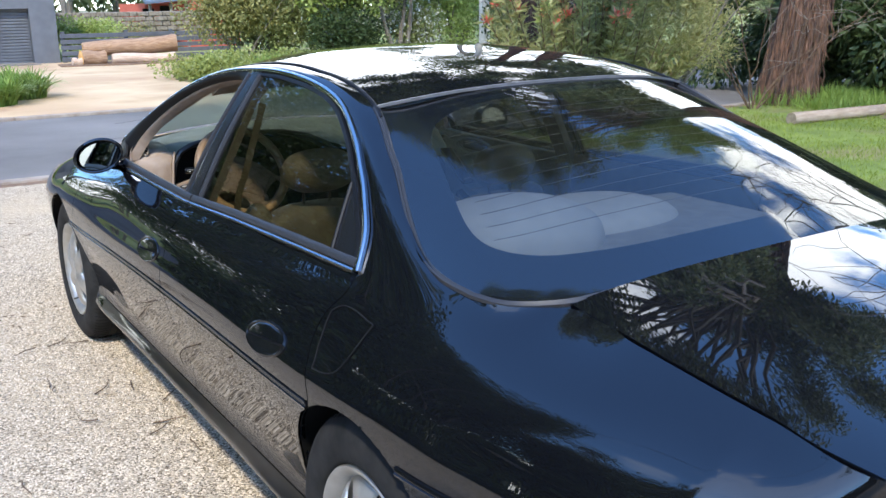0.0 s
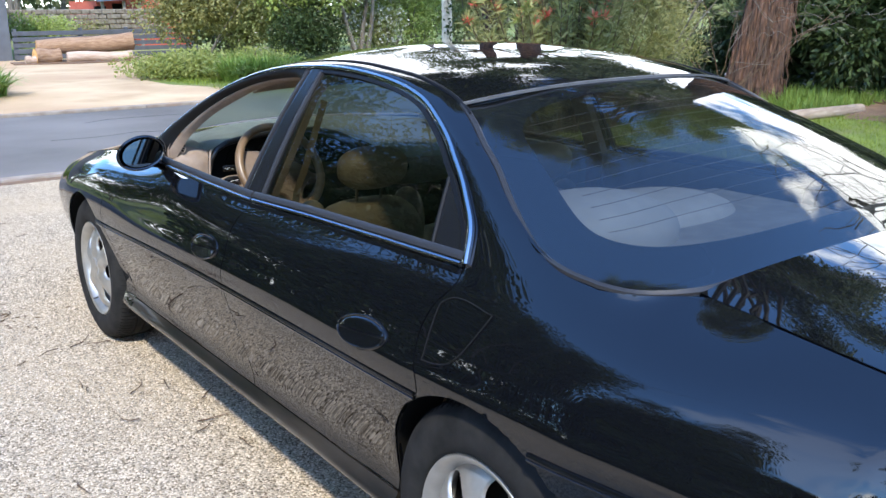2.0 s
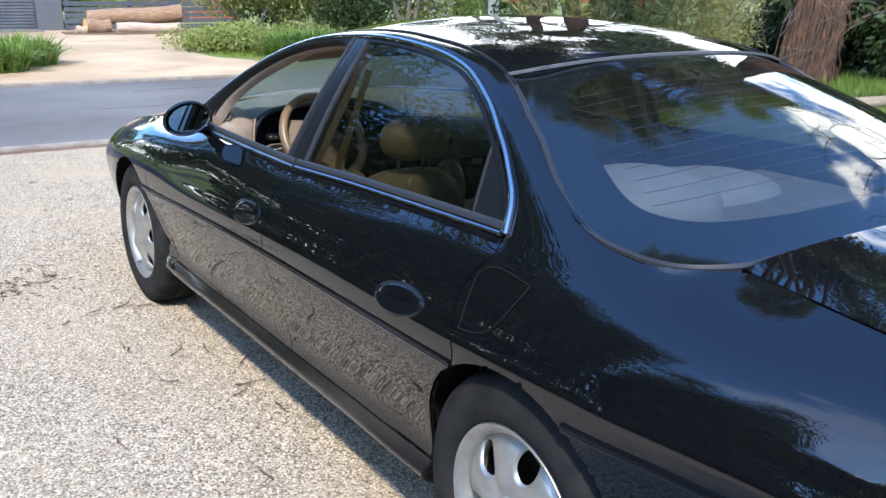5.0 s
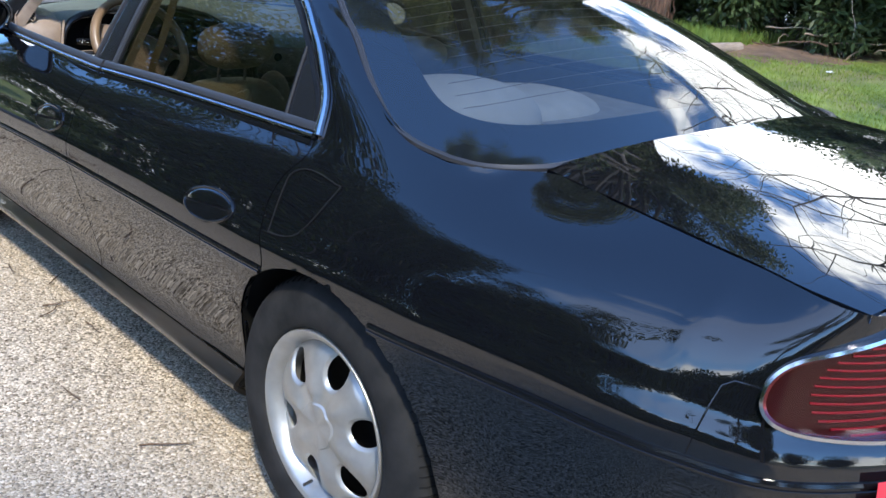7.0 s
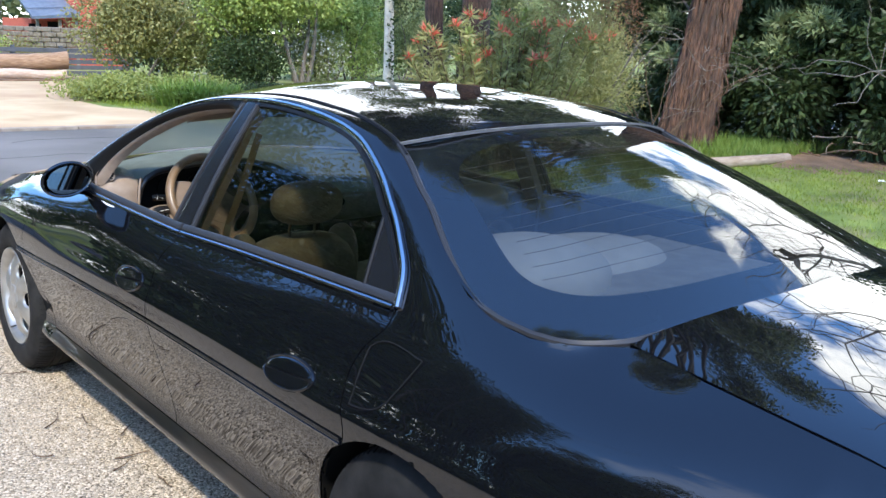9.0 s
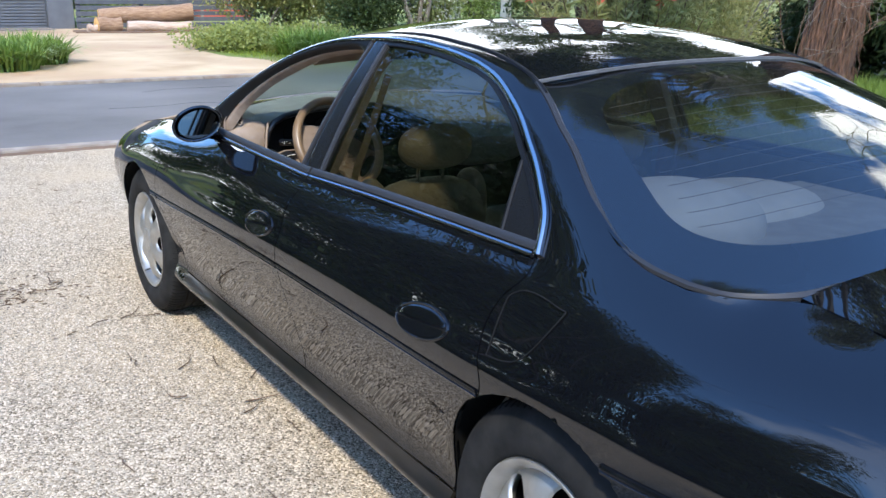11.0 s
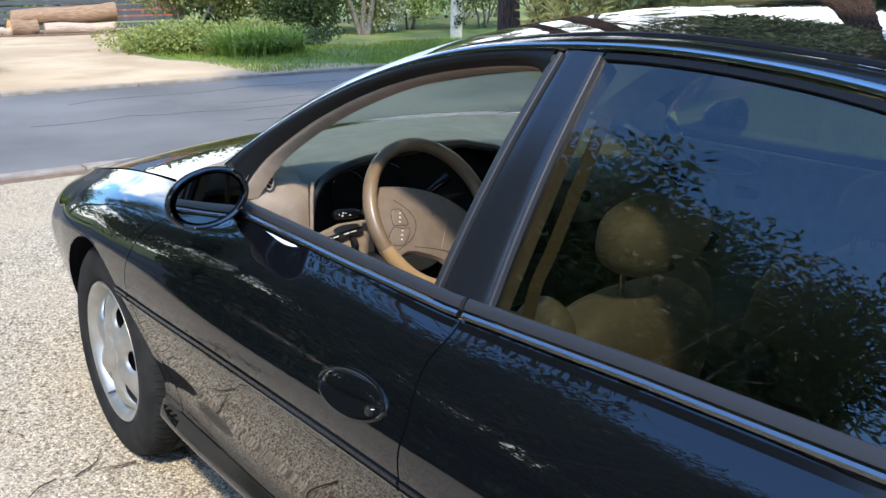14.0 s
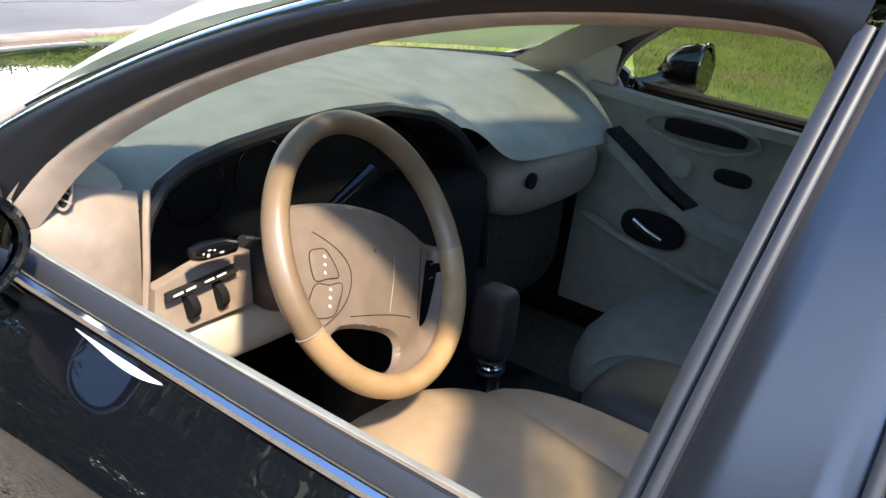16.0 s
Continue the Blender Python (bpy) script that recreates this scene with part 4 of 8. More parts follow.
for mirror in (False, True):
    sx = -1 if mirror else 1
    fl = (lambda p: (-p[0], p[1], p[2])) if mirror else (lambda p: (p[0], p[1], p[2]))
    out = Vector((OUT.x * sx, 0, OUT.z))
    # rear door glass, quarter piece, pillar
    ys = np.linspace(0.306, 1.212, 60)
    lim = np.where(ys < 0.343, 0.974 + (ys - 0.305) / 0.038 * 0.145, 9)
    part("rear_side_glass", side_sheet(ys, belt_z(ys) + 0.004, np.minimum(arch_z(ys) - 0.006, lim), -0.004, 14, mirror), GLASS_SIDE, car)
    ys = np.linspace(0.168, 0.343, 30)
    lo = np.where(ys > 0.305, 0.974 + (ys - 0.305) / 0.038 * 0.145, belt_z(ys))
    part("quarter_cover", side_sheet(ys, lo, arch_z(ys) - 0.004, 0.0, 14, mirror), PILLAR, car)
    line = [fl((gx(z, 0.002), 0.305 + (z - 0.974) / 0.145 * 0.038, z)) for z in np.linspace(0.962, 1.128, 8)]
    part("quarter_seal", sweep(bmesh.new(), line, ring(0.005, 6), up=out), SEAL, car)
    bm = bmesh.new()
    rows = []
    for z in np.linspace(0.938, 1.336, 16):
        f = (z - 0.938) / 0.4
        yy = np.linspace(1.212, lerp(1.330, 1.294, f), 8)
        rows.append(np.c_[gx(np.full(8, z), 0.004 - 0.006 * (np.abs(np.linspace(-1, 1, 8)) > 0.9)), yy, np.full(8, z)])
    g = np.array(rows)
    grid_mesh(bm, right(g) if mirror else g, flip=not mirror)
    part("centre_pillar", solid(bm, 0.012), PILLAR, car)
    for y0, y1, wide in ((1.206, 1.212, 0.006), (1.336, 1.299, 0.006), (1.350, 1.314, 0.008)):
        line = [fl((gx(z, 0.004 - (0.010 if wide > 0.007 else 0)), lerp(y0, y1, (z - 0.94) / 0.39), z)) for z in np.linspace(0.94, 1.33 if wide < 0.007 else 1.312, 12)]
        part("pillar_seal", sweep(bmesh.new(), line, [(-wide, -0.01), (wide, -0.01), (wide * 0.8, 0.002), (wide * 0.4, 0.004), (-wide * 0.4, 0.004), (-wide * 0.8, 0.002)], up=out), PILLAR_SEAL, car)
    # bright arch and its rubber
    ss = np.linspace(0.02, 1.0, 110)
    pts = [fl(p + np.array((-0.004, 0, 0.002))) for p in arch_at(ss)]
    prof = [(-0.009, -0.004), (0.009, -0.004), (0.008, 0.003), (0.003, 0.006), (-0.003, 0.006), (-0.008, 0.003)]
    part("bright_arch", sweep(bmesh.new(), pts, prof, up=out, scale=[0.80 + 0.30 * max(0, (s - 0.62) / 0.38) for s in ss]), CHROME, car, "chrome window surround")
    yz = np.array([p for p in zip(hermite(_seg / _seg[-1], ARCH_YZ, np.linspace(0.0, 1, 120))[:, 0], hermite(_seg / _seg[-1], ARCH_YZ, np.linspace(0, 1, 120))[:, 1])])
    tang = np.gradient(yz, axis=0)
    nrm = np.c_[tang[:, 1], -tang[:, 0]]
    nrm /= np.linalg.norm(nrm, axis=1)[:, None]
    cen = np.array((1.1, 1.0))
    nrm *= np.where(((cen - yz) * nrm).sum(1) < 0, -1, 1)[:, None]
    off = yz + nrm * 0.014
    rear = off[yz[:, 0] < 1.215]
    pts = [fl((gx(z, 0.0), y, z)) for y, z in rear]
    part("window_seal", sweep(bmesh.new(), pts, [(-0.0065, -0.01), (0.0065, -0.01), (0.0055, 0.003), (-0.0055, 0.003)], up=out), SEAL, car)
    # front door frame: thick rubber, then the inner trim
    fy = np.linspace(0, 1, 40)
    inner = hermite(np.linspace(0, 1, len(INNER_FRONT)), INNER_FRONT, fy)
    s_front = np.linspace(0.03, float(_seg[7] / _seg[-1]) * 0.985, 40)
    outer = hermite(_seg / _seg[-1], ARCH_YZ, s_front)
    rows = []
    for k in np.linspace(0, 1, 9):
        yzk = outer * (1 - k) + inner * k
        rows.append(np.c_[gx(yzk[:, 1], 0.012 * math.sin(math.pi * k) * (1.4 - k) - 0.028 * k), yzk])
    g = np.array(rows)
    bm = bmesh.new()
    grid_mesh(bm, right(g) if mirror else g, flip=mirror)
    bmesh.ops.recalc_face_normals(bm, faces=list(bm.faces))
    part("door_frame_rubber", bm, SEAL, car)
    rows = []
    for k in np.linspace(0, 1, 6):
        yzk = inner + np.c_[np.interp(fy, [0, 0.9, 1], [-0.026, -0.004, 0.012]), np.interp(fy, [0, 0.4, 0.9, 1], [0.0, -0.010, -0.012, -0.006])] * k
        rows.append(np.c_[gx(yzk[:, 1], -0.03 - 0.04 * k ** 1.5), yzk])
    g = np.array(rows)
    bm = bmesh.new()
    grid_mesh(bm, right(g) if mirror else g, flip=mirror)
    part("door_frame_trim", bm, TRIM_TAN, car, "tan inner trim")
    if mirror:
        ys = np.linspace(1.33, 2.10, 40)
        hi = np.interp(ys, [p[0] for p in INNER_FRONT][::-1], [p[1] for p in INNER_FRONT][::-1])
        part("front_side_glass", side_sheet(ys, belt_z(ys) + 0.004, np.maximum(hi, belt_z(ys) + 0.006), -0.012, 12, True), GLASS_SIDE, car).visible_shadow = False
    # belt mouldings, one per door
    for y0, y1 in ((0.178, 1.250), (1.262, 2.13)):
        ys = np.linspace(y0, y1, 30)
        z = belt_z(ys)
        for dz, dx, prof, m_, nm in ((0.0, 0.0, [(-0.006, -0.006), (0.006, -0.006), (0.005, 0.004), (0.0, 0.006), (-0.005, 0.004)], SATIN, "belt_bright"),
                                     (0.017, 0.009, [(-0.012, -0.006), (0.012, -0.006), (0.010, 0.003), (0.002, 0.006), (-0.010, 0.005)], PILLAR_SEAL, "belt_rubber"),
                                     (-0.016, -0.007, [(-0.007, -0.006), (0.007, -0.006), (0.006, 0.003), (-0.006, 0.003)], GLOSSBLACK, "belt_black")):
            pts = [fl((side_x(zz) - 0.006 + dx, yy, zz + dz)) for yy, zz in zip(ys, z)]
            part(nm, sweep(bmesh.new(), pts, prof, up=out), m_, car)
    # side moulding
    for y0, y1 in ((-1.55, -0.19), (0.192, 1.271), (1.279, 2.552), (2.563, 2.66)):
        us = np.linspace(y0, y1, 50)
        P0, P1, P2 = skin(us, np.full(50, 3.0)), skin(us + 0.01, np.full(50, 3.0)), skin(us, np.full(50, 3.1))
        nn = np.cross(P2 - P0, P1 - P0)
        nn /= np.linalg.norm(nn, axis=1)[:, None]
        nn *= np.where((nn * np.array((-1, -0.4 if y0 < -0.3 else 0, 0))).sum(1) < 0, -1, 1)[:, None]
        ups = [Vector(fl(q)) for q in nn]
        pts = [fl(p) for p in P0]
        prof = [(-0.011, -0.003), (0.011, -0.003), (0.010, 0.004), (0.004, 0.006), (0.002, 0.003), (-0.002, 0.003), (-0.004, 0.006), (-0.010, 0.004)]
        part("side_moulding", sweep(bmesh.new(), pts, prof, up=ups), GLOSSBLACK, car)


def oval_handle(y, z, a, b, keyed, mirror):
    """A flush oval door handle: ring, cup and flap."""
    p, n = skin_at(y, z)
    up = Vector((0, 0, 1))
    fwd = Vector((0, 1, 0)) - n * n.y
    fwd.normalize()
    up = n.cross(fwd).normalized()
    if up.z < 0:
        up = -up
    tilt = radians(-6)
    f2 = fwd * math.cos(tilt) + up * math.sin(tilt)
    u2 = up * math.cos(tilt) - fwd * math.sin(tilt)

    def at(c, d, o):
        q = p + f2 * c + u2 * d + n * o
        return (-q.x, q.y, q.z) if mirror else (q.x, q.y, q.z)

    h = part("door_handle", sweep(bmesh.new(), [at(a * math.cos(t), b * math.sin(t), 0.001) for t in np.linspace(0, 2 * math.pi, 49)[:-1]], ring(0.0045, 8), closed=True, up=(-n if mirror else n)), GLOSSBLACK, car)
    bm = bmesh.new()
    g = np.array([[at(a * r * math.cos(t), b * r * math.sin(t), 0.0015 - 0.02 * (1 - r ** 2) * 0) for t in np.linspace(0, 2 * math.pi, 49)] for r in np.linspace(0.02, 1, 8)])
    grid_mesh(bm, g)
    bmesh.ops.recalc_face_normals(bm, faces=list(bm.faces))
    part("handle_cup", bm, DARK, h)
    bm = bmesh.new()
    g = np.array([[at(a * 0.93 * r * math.cos(t), b * (0.06 + 0.86 * r * math.sin(t)), 0.003 + 0.007 * math.sqrt(max(0, 1 - (r) ** 2))) for t in np.linspace(0, math.pi, 30)] for r in np.linspace(0.02, 1, 10)])
    grid_mesh(bm, g)
    bmesh.ops.recalc_face_normals(bm, faces=list(bm.faces))
    part("handle_flap", bm, PAINT, h)
    bm = bmesh.new()
    g = np.array([[at(a * 0.9 * r * math.cos(t), b * (-0.10 - 0.80 * r * math.sin(t)), 0.0022 + 0.003 * (r)) for t in np.linspace(0, math.pi, 30)] for r in np.linspace(0.02, 1, 8)])
    grid_mesh(bm, g)
    bmesh.ops.recalc_face_normals(bm, faces=list(bm.faces))
    part("handle_scoop", bm, GLOSSBLACK, h)
    if keyed:
        bm = bmesh.new()
        c = at(-a * 0.62, -b * 0.35, 0.004)
        d = at(-a * 0.62, -b * 0.35, 0.008)
        tube(bm, [c, d], 0.009, 14)
        part("key_lock", bm, CHROME, h)


for mirror in (False, True):
    oval_handle(1.437, 0.757, 0.103, 0.040, True, mirror)
    oval_handle(0.432, 0.748, 0.103, 0.040, False, mirror)

# fuel flap: a rounded line sunk in the quarter panel
cor = [(0.150, 0.895), (0.030, 0.893), (0.012, 0.878), (0.085, 0.772), (0.205, 0.752), (0.228, 0.772), (0.214, 0.832)]
loop = hermite(range(len(cor) + 3), [cor[-1]] + cor + cor[:2], np.linspace(1, len(cor) + 1, 61)[:-1])
pts = [tuple(skin_at(min(y, 0.18) if z > 0.7 else y, z, 0.0005)[0]) for y, z in loop]
flap = part("fuel_flap_gap", sweep(bmesh.new(), pts, ring(0.0017, 6), closed=True, up=(-0.8, 0, 0.6)), DARK, car)
# gap of the rear bumper's upper corner
pts = [tuple(skin_at(y, z, 0.0003)[0]) for y, z in ((-0.855, 0.68), (-0.862, 0.72), (-0.868, 0.76), (-0.877, 0.795), (-0.895, 0.806), (-0.925, 0.806), (-0.955, 0.803))]
part("bumper_gap", sweep(bmesh.new(), pts, ring(0.0016, 6), up=(-0.8, -0.3, 0.4)), GLOSSBLACK, car)
# white reflection below the front door's belt, painted as a thin sheet
bm = bmesh.new()
us = np.linspace(1.91, 1.77, 16)
lo_v = 5.89 - 0.07 * np.sin(np.linspace(0.0, 1, 16) ** 1.6 * math.pi) ** 0.8
g = np.array([skin(us, np.full(16, 5.90)), skin(us, (lo_v + 5.9) / 2), skin(us, lo_v)]) + np.array((-0.003, 0, 0.0015))
grid_mesh(bm, g)
bmesh.ops.recalc_face_normals(bm, faces=list(bm.faces))
part("lacquer_patch", bm, PAPER, car, "white reflection laid on below the belt")

# tail lamps
for mirror in (False, True):
    lamp = None
    nu, nv = 60, 26
    U, V = np.meshgrid(np.linspace(-1.54, -0.975, nu), np.linspace(3.9, 6.0, nv))
    cu, cv, hu, hv = -1.40, 4.62, 0.455, 1.26
    e = (np.abs(U - cu) / hu) ** 2.4 + (np.abs(V - cv) / hv) ** 2.4
    g = skin(U, V)
    du, dv = np.gradient(g, axis=1), np.gradient(g, axis=0)
    nn = np.cross(dv, du)
    nn /= np.maximum(np.linalg.norm(nn, axis=-1, keepdims=True), 1e-9)
    nn *= np.where((nn * np.array((-0.5, -1, 0))).sum(-1, keepdims=True) < 0, -1, 1)
    ring_t = np.linspace(0.5 * math.pi, 1.5 * math.pi, 60) + math.pi
    ou = cu + hu * np.sign(np.cos(ring_t)) * np.abs(np.cos(ring_t)) ** (2 / 2.4)
    ov = cv + hv * np.sign(np.sin(ring_t)) * np.abs(np.sin(ring_t)) ** (2 / 2.4)
    far = np.clip((ou + 1.30) / 0.345, 0, 1)
    ov = ov - far * 0.42 * (0.55 + 0.45 * np.sin(ring_t)) * np.sin(np.clip(far, 0, 1) * math.pi / 2)
    ov = np.clip(cv + (ov - cv) * np.where(ov > cv, 1.22, 0.92), 3.4, 5.94)
    # lens body: polar sheet inside the outline
    rows = []
    for r in np.linspace(0.02, 1, 12):
        rows.append(skin(cu + (ou - cu) * r, cv + (ov - cv) * r))
    gl = np.array(rows)
    a, b = np.gradient(gl, axis=1), np.gradient(gl, axis=0)
    nl = np.cross(a, b)
    nl /= np.maximum(np.linalg.norm(nl, axis=-1, keepdims=True), 1e-9)
    nl *= np.where((nl * np.array((-0.5, -1, 0.1))).sum(-1, keepdims=True) < 0, -1, 1)
    base, cover = gl + nl * 0.003, gl + nl * 0.012
    fr = right if mirror else (lambda q: q)
    bm = bmesh.new()
    grid_mesh(bm, fr(base))
    bmesh.ops.recalc_face_normals(bm, faces=list(bm.faces))
    lamp = part("tail_lamp", bm, mat("lamp_dark_red", (0.03, 0.004, 0.005), 0.3), car, "dark red tail lamp with ribbed lens")
    for k in np.linspace(-0.66, 0.55, 12):
        half = (1 - min(0.98, abs(k)) ** 2.4) ** (1 / 2.4)
        us = np.linspace(-1.53, cu + hu * half * 0.86, 40)
        pp = skin(us, np.full(40, cv + hv * k))
        q1, q2 = skin(us + 0.01, np.full(40, cv + hv * k)), skin(us, np.full(40, cv + hv * k + 0.1))
        n3 = np.cross(q2 - pp, q1 - pp)
        n3 /= np.maximum(np.linalg.norm(n3, axis=1), 1e-9)[:, None]
        n3 *= np.where((n3 * np.array((-0.5, -1, 0.1))).sum(1) < 0, -1, 1)[:, None]
        pts = [tuple(q) for q in fr(pp + n3 * 0.006)]
        part("lens_rib", sweep(bmesh.new(), pts, ring(0.0022, 6)), RED_LENS, lamp)
    bm = bmesh.new()
    grid_mesh(bm, fr(cover))
    bmesh.ops.recalc_face_normals(bm, faces=list(bm.faces))
    part("lamp_cover", bm, TAIL_COVER, lamp)
    pts = [tuple(q) for q in fr(gl[-1] + nl[-1] * 0.006)]
    part("lamp_rim", sweep(bmesh.new(), pts, [(-0.005, -0.006), (0.005, -0.006), (0.005, 0.003), (0.0, 0.006), (-0.005, 0.003)], up=[Vector(q) for q in fr(nl[-1])]), CHROME, lamp, "bright lamp surround")
# strip of red tape on the bumper's moulding
us = np.linspace(-1.27, -1.10, 8)
rows = [skin(us, np.full(8, v)) + np.array((-0.012, -0.017, 0.0)) for v in np.linspace(2.80, 3.14, 5)]
bm = bmesh.new()
grid_mesh(bm, np.array(rows))
part("red_tape", solid(bm, 0.001), REDTAPE, car, "strip of red tape")

# door mirrors
for mirror in (False, True):
    s = -1 if mirror else 1
    bm = bmesh.new()
    n1, n2 = 22, 36
    rows = []
    for t in np.linspace(0, 1, n1):
        k = math.sqrt(max(0, 1 - t ** 2.6))
        rows.append([((-0.928 + 0.02 * t + 0.086 * k * math.cos(a)) * s, 1.985 + 0.105 * t - 0.10 * 0.12 * math.cos(a), 1.004 - 0.012 * t + 0.063 * k * math.sin(a) + 0.010 * math.cos(a)) for a in np.linspace(0, 2 * math.pi, n2)])
    grid_mesh(bm, np.array(rows))
    bmesh.ops.remove_doubles(bm, verts=list(bm.verts), dist=0.0005)
    bmesh.ops.recalc_face_normals(bm, faces=list(bm.faces))
    mr = part("door_mirror", bm, PAINT, car)
    lip = [((-0.928 + 0.084 * math.cos(a)) * s, 1.984 - 0.012 * math.cos(a), 1.004 + 0.060 * math.sin(a) + 0.010 * math.cos(a)) for a in np.linspace(0, 2 * math.pi, 49)[:-1]]
    part("mirror_rim", sweep(bmesh.new(), lip, ring(0.006, 8), closed=True, up=(0, 1, 0)), PAINT, mr)
    g = np.array([[((-0.924 + 0.073 * r * math.cos(a)) * s, 1.984 - 0.003 * r * math.cos(a) + 0.004 * r * math.sin(a), 1.003 + 0.050 * r * math.sin(a) + 0.010 * r * math.cos(a)) for a in np.linspace(0, 2 * math.pi, 41)] for r in np.linspace(0.01, 1, 6)])
    bm = bmesh.new()
    grid_mesh(bm, g)
    bmesh.ops.recalc_face_normals(bm, faces=list(bm.faces))
    part("mirror_glass", bm, mat("mirror_silver", (0.16, 0.17, 0.175), 0.02, 1.0), mr)
    bm = bmesh.new()
    sweep(bm, [(-0.80 * s, 2.10, 0.945), (-0.84 * s, 2.075, 0.955), (-0.88 * s, 2.05, 0.972)], ring(0.028, 12, 0.6), up=(0, 1, 0))
    part("mirror_arm", bm, PAINT, mr)
    g = np.array([[(gx(z, 0.003) * s, y, z) for y, z in ((2.13, 0.942), (2.20, 0.942), (2.26, 0.955))], [(gx(z, 0.003) * s, y, z) for y, z in ((2.12, 0.965), (2.17, 0.985), (2.23, 1.0))], [(gx(z, 0.003) * s, y, z) for y, z in ((2.115, 0.985), (2.15, 1.01), (2.20, 1.03))]])
    bm = bmesh.new()
    grid_mesh(bm, g)
    bmesh.ops.recalc_face_normals(bm, faces=list(bm.faces))
    part("mirror_base", solid(bm, 0.01), BLACKPLASTIC, mr)

# ---- the car's inside ----


def plate(name, pts, thick, material, parent, label="", direction=None):
    """A flat or bent polygon with thickness."""
    bm = bmesh.new()
    f = bm.faces.new([bm.verts.new(p) for p in pts])
    bm.normal_update()
    d = Vector(direction) if direction else -f.normal
    r = bmesh.ops.extrude_face_region(bm, geom=[f])
    for v in [q for q in r["geom"] if isinstance(q, bmesh.types.BMVert)]:
        v.co += d.normalized() * thick
    bmesh.ops.recalc_face_normals(bm, faces=list(bm.faces))
    return part(name, bm, material, parent, label, smooth=False)


def pad(name, cx, cy, cz, a, b, c, material, parent, power=3.0, label="", rot=None, seg=(28, 18)):
    """A soft cushion: a rounded block of half sizes a, b, c."""
    bm = bmesh.new()
    rows = []
    for t in np.linspace(-math.pi / 2, math.pi / 2, seg[1]):
        row = []
        for p in np.linspace(0, 2 * math.pi, seg[0] + 1):
            ct, s_, cp, sp = math.cos(t), math.sin(t), math.cos(p), math.sin(p)
            f = lambda w: math.copysign(abs(w) ** (2 / power), w)  # noqa: E731
            row.append((a * f(ct) * f(cp), b * f(ct) * f(sp), c * f(s_)))
        rows.append(row)
    g = np.array(rows)
    grid_mesh(bm, g)
    bmesh.ops.remove_doubles(bm, verts=list(bm.verts), dist=0.0008)
    m = Matrix.Translation((cx, cy, cz)) @ (rot or Matrix())
    bmesh.ops.transform(bm, matrix=m, verts=list(bm.verts))
    bmesh.ops.recalc_face_normals(bm, faces=list(bm.faces))
    return part(name, bm, material, parent, label)


# headliner and pillar trims
g = roof_rows(S_FRONT + 0.005, S_REAR - 0.005, 30, 31, lambda s: (0.06, 0.04), -0.03)
bm = bmesh.new()
grid_mesh(bm, g)
part("headliner", bm, TRIM_TAN, car, "tan cloth headliner")
for s in (1, -1):
    # trim along the windscreen pillar
    d = ditch_at(np.linspace(0.0, S_FRONT + 0.02, 24))
    rows = [d * np.array((s, 1, 1)) + np.array((s * dx, dy, dz)) for dx, dy, dz in (((0.004, -0.01, -0.035), (0.03, -0.025, -0.03), (0.055, -0.015, -0.012)) if s > 0 else ((0.0, -0.05, -0.050), (0.05, -0.035, -0.035), (0.115, 0.0, -0.012)))]
    bm = bmesh.new()
    grid_mesh(bm, np.array(rows))
    # right pillar's trim is a paler copy, glare put into its colour
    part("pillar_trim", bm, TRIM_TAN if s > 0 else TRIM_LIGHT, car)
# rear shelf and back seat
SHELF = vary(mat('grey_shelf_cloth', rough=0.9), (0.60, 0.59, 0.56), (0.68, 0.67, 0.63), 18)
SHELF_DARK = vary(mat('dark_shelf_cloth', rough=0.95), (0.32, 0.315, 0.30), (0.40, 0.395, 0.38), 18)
g = np.array([[(x, y, 0.905 + 0.012 * (1 - (x / 0.62) ** 2) + 0.03 * max(0, -y - 0.1)) for x in np.linspace(-0.62, 0.62, 21)] for y in np.linspace(-0.36, 0.55, 12)])
bm = bmesh.new()
grid_mesh(bm, g)
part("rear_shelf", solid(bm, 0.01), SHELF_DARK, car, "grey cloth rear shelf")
bench = new("rear_bench")
bench.parent = car
for x in (-0.34, 0.34):
    pad("bench_back", x, 0.50, 0.62, 0.32, 0.10, 0.27, LEATHER_SHADE, bench, 3.5, rot=Matrix.Rotation(radians(18), 4, "X"))
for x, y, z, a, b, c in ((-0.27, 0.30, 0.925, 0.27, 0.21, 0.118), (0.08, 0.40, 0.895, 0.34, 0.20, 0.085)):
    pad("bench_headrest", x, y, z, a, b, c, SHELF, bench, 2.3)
pad("bench_cushion", 0, 0.80, 0.46, 0.64, 0.28, 0.10, LEATHER_SHADE, bench, 4)


